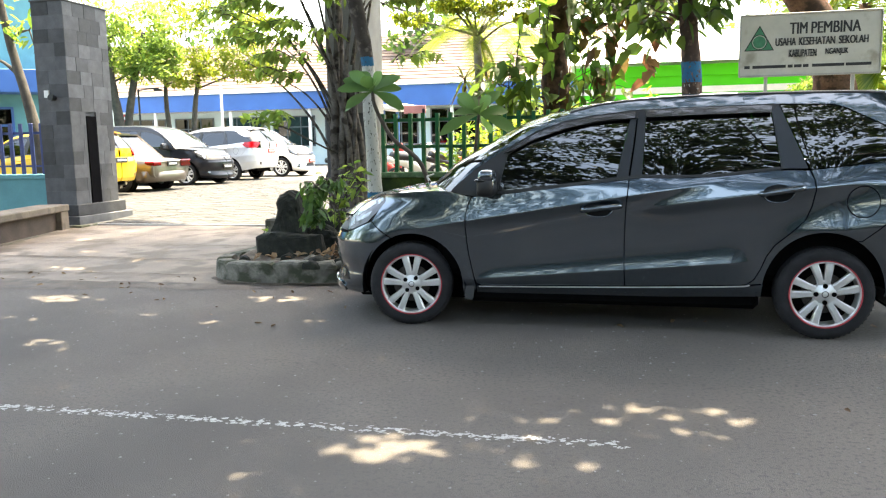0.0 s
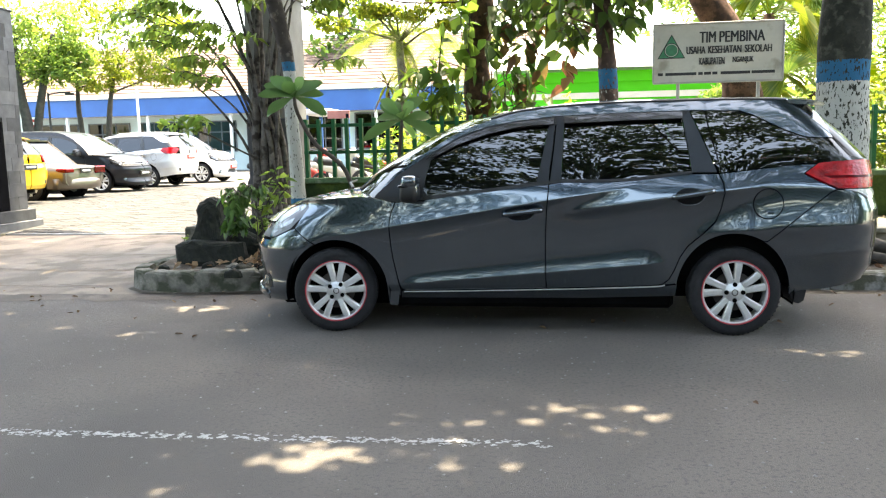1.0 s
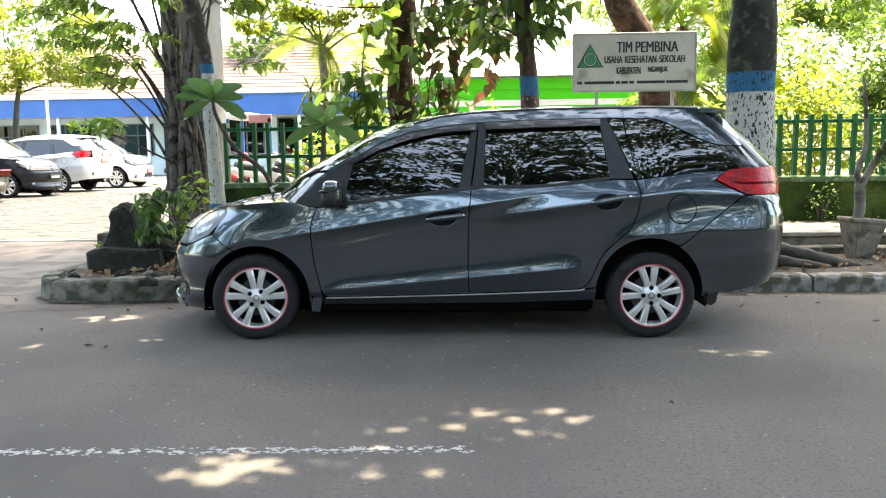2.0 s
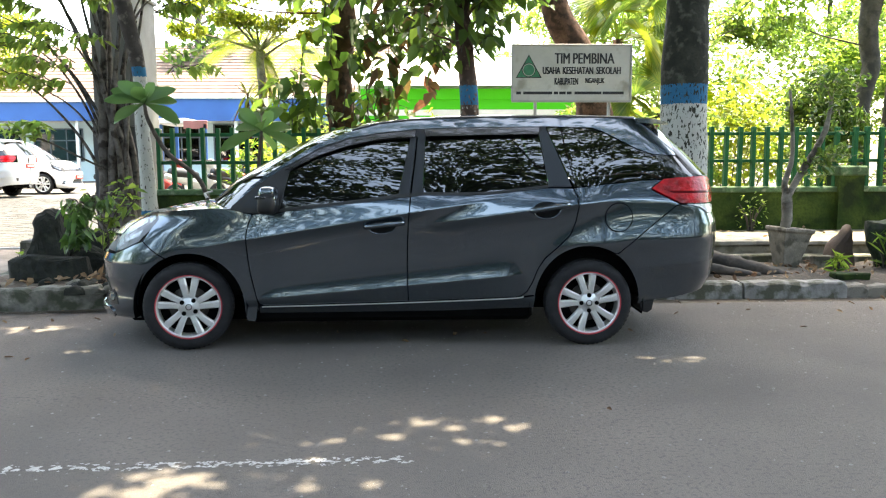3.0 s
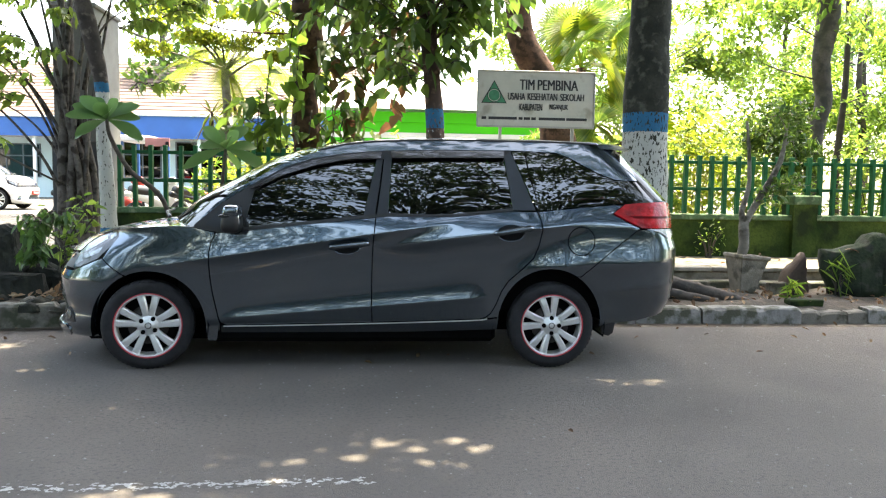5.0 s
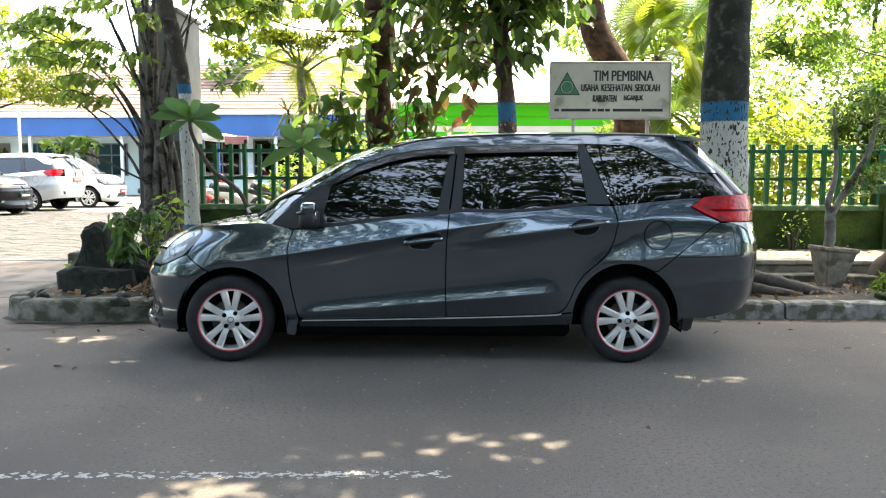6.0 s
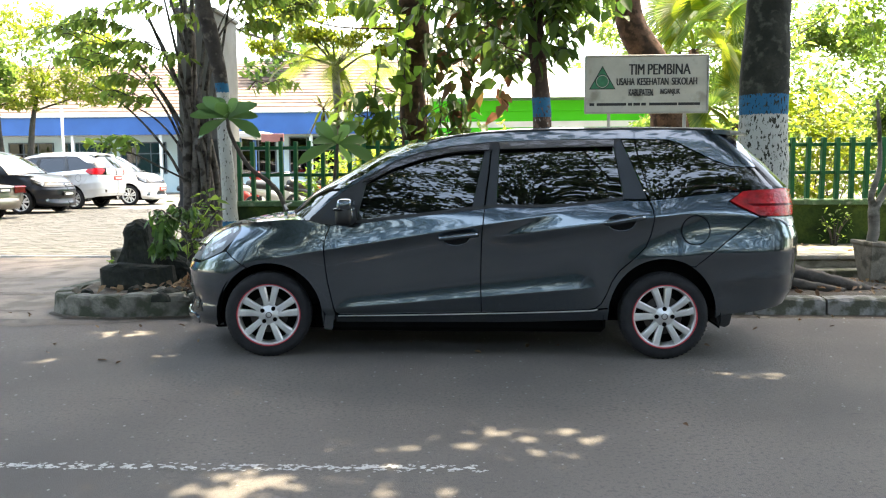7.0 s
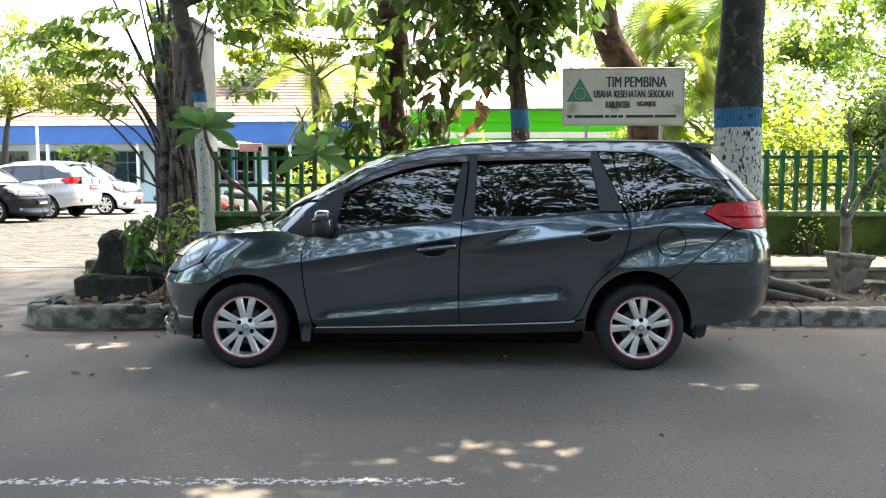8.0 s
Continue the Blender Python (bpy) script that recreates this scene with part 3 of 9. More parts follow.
panel("rear_door", DOOR_SPLIT[::-1] + DOOR_REAR + [(2.37, 1.062), (1.99, 1.022), (1.77, 1.017), (1.54, 1.019)], M_PAINT, car, fine=fine_r, dz=0.0125)
panel("rear_wing", [(2.285, 0.290)] + REAR_ARCH[:18] + [(2.836, 0.626), (3.02, 0.782), (3.211, 0.938), (3.249, 0.952), (3.124, 1.010), (3.051, 1.052), (3.138, 1.112), (3.05, 1.113), (2.85, 1.094), (2.675, 1.075)] + DOOR_REAR[::-1] + [(2.285, 0.345)], M_PAINT, car)
panel("rear_bumper", REAR_ARCH[17:] + [(3.05, 0.300), (3.20, 0.315), (3.33, 0.340), (3.43, 0.355), (9, 0.36), (9, 0.40), (9, 0.45), (9, 0.55), (9, 0.62), (9, 0.70), (9, 0.82), (9, 0.88), (9, 0.93), (9, 0.948), (3.45, 0.948), (3.249, 0.948), (3.211, 0.936), (3.02, 0.780), (2.836, 0.624)], M_PAINT, car, sides="joined", gap=0.0018)
panel("sill", [(0.372, 0.200), (0.86, 0.225), (1.6, 0.240), (2.285, 0.262), (2.285, 0.345), (2.157, 0.328), (1.44, 0.304), (0.86, 0.291), (0.487, 0.283), (0.452, 0.300), (0.44, 0.21)], M_PAINT, car, off=-0.012, rim=0.05)
panel("fuel_flap", ellipse_arc(2.834, 0.866, 0.088, 0.092, 0, 345, 23), M_PAINT, car, off=-0.0025, gap=0, rim=0.01, sides="near", label="round fuel filler flap")
panel("shut_line", ellipse_arc(2.834, 0.866, 0.0945, 0.0985, 0, 345, 23), M_UNDER, car, off=-0.0012, gap=0, rim=0.004, sides="near")
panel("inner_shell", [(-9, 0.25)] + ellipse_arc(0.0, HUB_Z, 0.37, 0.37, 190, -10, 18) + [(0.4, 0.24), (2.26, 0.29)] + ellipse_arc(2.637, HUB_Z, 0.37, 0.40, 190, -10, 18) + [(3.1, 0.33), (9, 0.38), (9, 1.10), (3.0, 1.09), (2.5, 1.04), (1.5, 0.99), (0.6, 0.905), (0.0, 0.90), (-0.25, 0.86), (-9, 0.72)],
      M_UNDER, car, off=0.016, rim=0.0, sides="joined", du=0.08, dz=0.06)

# front face
panel("headlamp", LAMP_TOP + LAMP_LOW + [(-0.53, 0.69)], M_HEADLAMP, car, off=0.004, label="clear swept-back headlamp")
panel("lamp_surround", LAMP_TOP + LAMP_LOW + [(-0.53, 0.69)], M_TRIM, car, off=0.014, gap=-0.006, rim=0.0)
panel("upper_grille", [(-9, 0.645), (-0.535, 0.645), (-0.53, 0.69), (-0.51, 0.745), (-9, 0.745)], M_TRIM, car, off=0.008, sides="joined", label="black grille")
panel("grille_bar", [(-9, 0.70), (-0.56, 0.70), (-0.55, 0.735), (-9, 0.735)], M_CHROME, car, off=-0.004, sides="joined", label="chrome grille bar")
panel("lower_intake", [(-9, 0.29), (-0.70, 0.29), (-0.72, 0.41), (-9, 0.42)], M_TRIM, car, off=-0.004, sides="joined")
panel("fog_lamp_bezel", [(-0.60, 0.375), (-0.565, 0.385), (-0.525, 0.325), (-0.515, 0.283), (-0.60, 0.275)], M_TRIM, car, off=-0.004)
panel("fog_lamp", ellipse_arc(-0.568, 0.33, 0.024, 0.030, 0, 340, 14), M_FACET, car, off=-0.010, gap=0)
panel("chin_spoiler", [(-9, 0.17), (-0.60, 0.172), (-0.56, 0.235), (-0.60, 0.262), (-9, 0.262)], M_PAINT, car, off=-0.010, sides="joined", rim=0.03)

# bright facets inside the headlamp, bands in the tail lamp, painted sill glint
def between(lo, hi, n):
    return [(lo[0] + (hi[0] - lo[0]) * k / n, lo[1] + (hi[1] - lo[1]) * k / n) for k in range(n + 1)]


for a0, a1, b0, b1 in (((-0.46, 0.775), (-0.30, 0.868), (-0.445, 0.755), (-0.285, 0.845)), ((-0.45, 0.735), (-0.31, 0.795), (-0.44, 0.712), (-0.33, 0.757)), ((-0.505, 0.72), (-0.475, 0.755), (-0.495, 0.675), (-0.455, 0.70)), ((-0.275, 0.868), (-0.232, 0.895), (-0.265, 0.84), (-0.225, 0.868))):
    panel("reflector_facet", between(a0, a1, 4) + between(b1, b0, 4), M_FACET, car, off=0.0025, gap=0.0, rim=0.002, label="bright chrome reflector facet")
panel("lamp_band", [(3.16, 1.035), (3.53, 1.035), (3.525, 1.022), (3.20, 1.020)], M_DARKRED, car, off=-0.0115, gap=0.0, rim=0.004, label="brighter band across the lens")
# pale steel tube stands in for the sky reflected in the sill's ledge
for far in (False, True):
    pts_ = [(x, (2 * CAR_MID - y_) if far else y_, z) for x, y_, z in [(x, skin(x, z).y - 0.013, z) for x, z in ((0.47, 0.283), (0.86, 0.290), (1.44, 0.303), (1.9, 0.317), (2.157, 0.327), (2.21, 0.336))]]
    part("sill_edge", add_tube(bmesh.new(), smooth_line(pts_, 4), [0.0045] * (len(smooth_line(pts_, 4))), 6), M_POST, car, "thin pale tube standing for the sky reflection along the sill", smooth=True)

# greenhouse
GLASS_TOP_F = [(0.667, 1.180), (0.76, 1.234), (0.855, 1.279), (0.95, 1.313), (1.046, 1.341), (1.14, 1.363), (1.238, 1.380), (1.35, 1.391), (1.460, 1.396)]
RAIL_LOW = [(0.30, 0.955), (0.44, 1.075), (0.628, 1.200), (0.854, 1.330), (1.045, 1.395), (1.237, 1.428), (1.499, 1.454), (1.9, 1.466), (2.38, 1.471), (2.69, 1.462), (2.768, 1.435), (2.869, 1.380), (2.971, 1.326), (3.073, 1.286), (3.16, 1.276), (3.257, 1.275)]
panel("roof_rail", RAIL_LOW[:9] + [(2.69, 1.462), (2.768, 1.435), (2.869, 1.380), (2.971, 1.326), (3.073, 1.286), (3.16, 1.276), (3.25, 1.276), (3.235, 1.33), (3.215, 1.40), (3.205, 1.44), (3.15, 1.505)] + ROOF_EDGE[::-1][1:], M_PAINT, car, gap=0.0, label="painted roof side and rear pillar")
panel("window_channel", [(0.628, 1.200), (0.854, 1.330), (1.045, 1.395), (1.237, 1.428), (1.499, 1.454), (1.9, 1.466), (2.38, 1.471), (2.331, 1.425), (1.9, 1.418), (1.564, 1.410), (1.49, 1.400)] + GLASS_TOP_F[::-1], M_TRIM, car, off=0.003, gap=0.0)
panel("mirror_sail", [(0.285, 0.935), (0.36, 0.915), (0.429, 0.905), (0.60, 0.914), (0.605, 0.935), (0.667, 1.180), (0.628, 1.199), (0.44, 1.075), (0.30, 0.955)], M_TRIM, car, off=0.002, gap=0.0)
panel("quarter_light", [(0.36, 0.945), (0.45, 0.935), (0.50, 0.94), (0.515, 1.085), (0.46, 1.05)], M_GLOSSBLACK, car, off=-0.002, gap=0.0, rim=0.0)
panel("front_window", GLASS_TOP_F + [(1.375, 1.020), (1.1, 0.986), (0.867, 0.960), (0.605, 0.932)], M_TINT, car, off=0.010, gap=0.0, rim=0.0, label="black-tinted front door window")
panel("belt_trim", [(0.60, 0.914), (0.867, 0.944), (1.1, 0.970), (1.375, 1.000), (1.459, 1.009), (1.54, 1.019), (1.77, 1.017), (1.99, 1.022), (2.37, 1.062), (2.37, 1.080), (1.99, 1.038), (1.77, 1.033), (1.543, 1.037), (1.375, 1.022), (1.1, 0.988), (0.867, 0.962), (0.605, 0.934)], M_TRIM, car, off=-0.004, gap=0.0)
panel("door_pillar", [(1.375, 1.018), (1.455, 1.012), (1.486, 1.227), (1.510, 1.440), (1.47, 1.43), (1.460, 1.396)], M_GLOSSBLACK, car, off=-0.002)
panel("door_pillar", [(1.461, 1.012), (1.543, 1.035), (1.564, 1.408), (1.53, 1.44), (1.513, 1.440), (1.490, 1.227)], M_GLOSSBLACK, car, off=-0.002)
panel("pillar_backing", [(1.42, 1.00), (1.50, 1.01), (1.55, 1.44), (1.46, 1.44)], M_UNDER, car, off=0.02, gap=0.0, rim=0.0)
panel("rear_window", [(1.545, 1.035), (1.563, 1.408), (1.9, 1.416), (2.324, 1.423), (2.369, 1.078), (1.99, 1.036), (1.767, 1.031)], M_TINT, car, off=0.010, gap=0.0, rim=0.0, label="black-tinted rear door window")
panel("door_pillar", [(2.326, 1.425), (2.376, 1.468), (2.528, 1.066), (2.37, 1.066)], M_PILLAR_SATIN, car, off=-0.002)
panel("rear_quarter_window", [(2.383, 1.464), (2.55, 1.462), (2.689, 1.455), (2.768, 1.428), (2.869, 1.373), (2.971, 1.319), (3.073, 1.281), (3.16, 1.272), (3.245, 1.271), (3.362, 1.126), (3.25, 1.128), (3.138, 1.118), (3.057, 1.117), (2.85, 1.098), (2.675, 1.079), (2.537, 1.068)], M_TINT, car, off=0.005, gap=0.0, rim=0.0, label="black-tinted rear quarter window")
panel("tailgate_window", [(3.257, 1.275), (3.364, 1.132), (3.40, 1.14), (9, 1.145), (9, 1.47), (3.155, 1.475), (3.21, 1.425), (3.225, 1.36)], M_SCREEN, car, off=0.006, gap=0.0, rim=0.0, sides="joined", label="dark wrap-around tailgate window")
panel("tail_lamp", [(3.051, 1.052), (3.138, 1.116), (3.28, 1.128), (3.424, 1.136), (3.50, 1.125), (3.535, 1.09), (3.53, 1.02), (3.50, 0.955), (3.38, 0.953), (3.249, 0.955), (3.124, 1.013)], M_REDLENS, car, off=-0.010, rim=0.03, label="red wrap-around tail lamp")
panel("reversing_lamp", [(3.365, 0.945), (3.50, 0.947), (3.505, 0.925), (3.495, 0.900), (3.43, 0.902)], M_CLEARLENS, car, off=-0.012, rim=0.01, label="clear reversing lamp below the red lens")
panel("reflector", [(3.27, 0.952), (3.50, 0.952), (3.475, 0.885), (3.43, 0.89), (3.38, 0.925)], M_WHITELENS, car, off=-0.010)
panel("tailgate", [(3.56, 0.955), (9, 0.955), (9, 1.14), (3.54, 1.135)], M_PAINT, car, sides="joined")
panel("rear_fog_bezel", [(3.545, 0.46), (3.57, 0.455), (3.58, 0.54), (3.55, 0.55)], M_IRON, car, off=-0.004)

edge_pts = [skin(to_u(x, z), z) for x, z in [(-0.505, 0.757)] + LAMP_TOP[1:5] + [(-0.22, 0.907)] + WING_TOP[1:]]
hood_mid = [(-0.685, CAR_MID, 0.742), (-0.61, CAR_MID, 0.800), (-0.545, CAR_MID, 0.838), (-0.445, CAR_MID, 0.878), (-0.36, CAR_MID, 0.903), (-0.25, CAR_MID, 0.926), (-0.16, CAR_MID, 0.942), (-0.07, CAR_MID, 0.954), (0.02, CAR_MID, 0.962), (0.10, CAR_MID, 0.963)]
loft("bonnet", edge_pts, hood_mid, M_PAINT, car, power=2.6, label="dark grey bonnet")
a_edge = [skin(to_u(x, z), z) for x, z in [(0.285, 0.935)] + ROOF_EDGE[:7]]
a_mid = [(x - b, CAR_MID, z + d) for (x, z), b, d in zip([(0.285, 0.935)] + ROOF_EDGE[:7], (0.25, 0.25, 0.24, 0.22, 0.20, 0.19, 0.18, 0.17), (0.045, 0.03, 0.025, 0.02, 0.02, 0.02, 0.022, 0.025))]
loft("windscreen", a_edge, a_mid, M_SCREEN, car, power=2.2, label="tinted windscreen")
r_edge = [skin(to_u(x, z), z) for x, z in ROOF_EDGE[6:]]
r_mid = [(x - 0.17 * max(0, 1 - i / 4), CAR_MID, z + 0.016 + 0.027 * min(1, i / 3)) for i, (x, z) in enumerate(ROOF_EDGE[6:])]
loft("roof", r_edge, r_mid, M_PAINT, car, power=2.6, label="dark grey roof")
for far in (False, True):
    pts_ = [(p.x, (2 * CAR_MID - p.y - 0.014) if far else p.y + 0.014, p.z + 0.006) for p in r_edge[:-1]]
    line = smooth_line(pts_, 3)
    part("roof_moulding", add_tube(bmesh.new(), line, [0.009] * len(line), 6), M_TRIM, car, "black roof moulding strip", smooth=True)
bm = bmesh.new()
for y0, y1 in ((0.27, 1.41),):
    pts = [(3.00, 1.528), (3.15, 1.520), (3.235, 1.496), (3.225, 1.480), (3.12, 1.488), (3.00, 1.500)]
    prev = None
    for k in range(9):
        y = y0 + (y1 - y0) * k / 8
        c = 0.045 * (1 - ((k - 4) / 4) ** 2)
        ring = [bm.verts.new((px_ + c * 1.0, y, pz + c * 0.8)) for px_, pz in pts]
        if prev:
            for i in range(len(pts)):
                bm.faces.new((prev[i], prev[(i + 1) % len(pts)], ring[(i + 1) % len(pts)], ring[i]))
        else:
            bm.faces.new(ring)
        prev = ring
    bm.faces.new(prev[::-1])
bmesh.ops.recalc_face_normals(bm, faces=bm.faces)
part("spoiler", bm, M_PAINT, car, "roof spoiler over the tailgate")

# smoked wind visors
panel("window_visor", [(0.640, 1.178), (0.75, 1.246), (0.854, 1.305), (1.045, 1.372), (1.237, 1.406), (1.499, 1.436), (1.491, 1.390), (1.35, 1.386), (1.238, 1.374), (1.046, 1.334), (0.855, 1.272), (0.70, 1.194)], M_VISOR, car, off=-0.022, gap=0.0, rim=0.012, sides="both", label="smoked plastic wind visor")
panel("window_visor", [(1.555, 1.440), (1.9, 1.449), (2.33, 1.452), (2.325, 1.408), (1.9, 1.402), (1.565, 1.394)], M_VISOR, car, off=-0.022, gap=0.0, rim=0.012, sides="both", label="smoked plastic wind visor")

# near-black underbody boxes and wheel housings, hung low to deepen the shade below
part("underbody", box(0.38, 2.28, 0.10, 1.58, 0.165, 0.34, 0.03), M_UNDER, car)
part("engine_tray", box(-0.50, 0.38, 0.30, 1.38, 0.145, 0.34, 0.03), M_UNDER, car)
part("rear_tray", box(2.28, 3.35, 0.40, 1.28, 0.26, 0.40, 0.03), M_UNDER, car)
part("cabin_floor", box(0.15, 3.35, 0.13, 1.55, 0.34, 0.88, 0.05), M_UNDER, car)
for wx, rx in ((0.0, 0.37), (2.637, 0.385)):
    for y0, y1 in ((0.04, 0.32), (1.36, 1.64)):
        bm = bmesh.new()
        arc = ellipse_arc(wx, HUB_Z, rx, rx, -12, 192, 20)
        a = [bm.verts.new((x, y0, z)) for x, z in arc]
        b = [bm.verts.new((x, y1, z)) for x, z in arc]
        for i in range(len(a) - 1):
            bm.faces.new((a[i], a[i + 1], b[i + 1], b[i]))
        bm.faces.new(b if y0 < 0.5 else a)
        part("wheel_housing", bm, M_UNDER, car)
for sx, lab in ((3.0, "mudflap"), (0.36, "mudflap")):
    for y0 in (0.06, 1.42):
        bm = bmesh.new()
        if sx > 2:
            pr = [(2.995, 0.31), (3.10, 0.31), (3.085, 0.235), (3.055, 0.215), (3.015, 0.225)]
        else:
            pr = [(0.352, 0.32), (0.44, 0.30), (0.425, 0.19), (0.372, 0.185), (0.362, 0.22)]
        a = [bm.verts.new((x, y0, z)) for x, z in pr]
        b = [bm.verts.new((x, y0 + 0.2, z)) for x, z in pr]
        bm.faces.new(a), bm.faces.new(b[::-1])
        for i in range(5):
            bm.faces.new((a[i], b[i], b[(i + 1) % 5], a[(i + 1) % 5]))
        bmesh.ops.recalc_face_normals(bm, faces=bm.faces)
        part(lab, bm, M_TRIM if sx > 2 else M_PAINT, car)

# door handles
for i, (x0, z0, x1, z1) in enumerate(HANDLES):
    for far in (False, True):
        s = -1 if far else 1
        ys = [skin(x, z).y for x, z in ((x0, z0), ((x0 + x1) / 2, (z0 + z1) / 2), (x1, z1))]
        f = (lambda y: 2 * CAR_MID - y) if far else (lambda y: y)
        hd = new("door_handle")
        hd.parent = car
        line = smooth_line([(x0, ys[0] - 0.004, z0), (x0 + 0.03, ys[0] - 0.032, z0 + 0.004), ((x0 + x1) / 2, ys[1] - 0.040, (z0 + z1) / 2 + 0.002), (x1 - 0.035, ys[2] - 0.034, z1 - 0.003), (x1, ys[2] - 0.004, z1)], 5)
        bm = add_tube(bmesh.new(), [(p[0], f(p[1]), p[2]) for p in line], [0.012] + [0.019] * (len(line) - 2) + [0.012], 10)
        part("grip", bm, M_PAINT, hd, smooth=True)
        xm, zm = (x0 + x1) / 2 - 0.02, (z0 + z1) / 2 - 0.012
        # flattened oval just proud of the door, coloured as the cup's shade
        bm = bmesh.new()
        bmesh.ops.create_uvsphere(bm, u_segments=24, v_segments=12, radius=1.0)
        for v in bm.verts:
            cx_, cz_ = xm + v.co.x * 0.094, zm - 0.006 + v.co.z * (0.044 if i == 0 else 0.056)
            v.co = Vector((cx_, f(skin(cx_, cz_).y - 0.0015 + v.co.y * 0.0025), cz_))
        part("handle_cup", bm, M_CUP_SHADE, hd, "dark raised oval standing for the shade in the handle cup", smooth=True)
        bm = add_tube(bmesh.new(), [(xm + 0.090 * math.cos(a), f(skin(xm + 0.090 * math.cos(a), zm - 0.006 - 0.046 * math.sin(a)).y - 0.002), zm - 0.006 - (0.043 if i == 0 else 0.055) * math.sin(a)) for a in [math.pi * k / 14 for k in range(15)]], [0.005] * 15, 6)
        part("cup_rim", bm, M_PAINT, hd, smooth=True)

# door mirrors
for far in (False, True):
    f = (lambda y: 2 * CAR_MID - y) if far else (lambda y: y)
    mir = new("door_mirror")
    mir.parent = car

    def lump(x0, x1, y0, y1, z0, z1, taper=0.0):
        b = bmesh.new()
        bmesh.ops.create_cube(b, size=1.0)
        for v in b.verts:
            t = v.co.z + 0.5
            xx = x0 + (v.co.x + 0.5) * (x1 - x0)
            if v.co.x < 0:
                xx += taper * (1 - t) * 0.3 + taper * t * 0.8
            v.co = Vector((xx, f(y0 + (v.co.y + 0.5) * (y1 - y0)), z0 + t * (z1 - z0)))
        bmesh.ops.recalc_face_normals(b, faces=b.faces)
        bmesh.ops.subdivide_edges(b, edges=b.edges, cuts=1, use_grid_fill=True)
        return b
    rounded(lump(0.480, 0.614, -0.19, 0.02, 1.00, 1.085, 0.04), "mirror_cap", M_PAINT, mir, "grey mirror cap")
    rounded(lump(0.482, 0.612, -0.188, 0.03, 0.905, 1.05, 0.02), "mirror_base", M_TRIM, mir, "black mirror underside")
    rounded(lump(0.486, 0.560, -0.198, -0.12, 1.006, 1.026), "indicator", M_HEADLAMP, mir, "clear indicator strip", 1)
    part("mirror_stalk", box(0.495, 0.58, *sorted((f(0.0), f(0.09))), 0.915, 0.945, 0.008), M_TRIM, mir)
    rounded(lump(0.598, 0.611, -0.16, -0.01, 0.945, 1.055), "mirror_glass", M_CHROME, mir, "", 1)

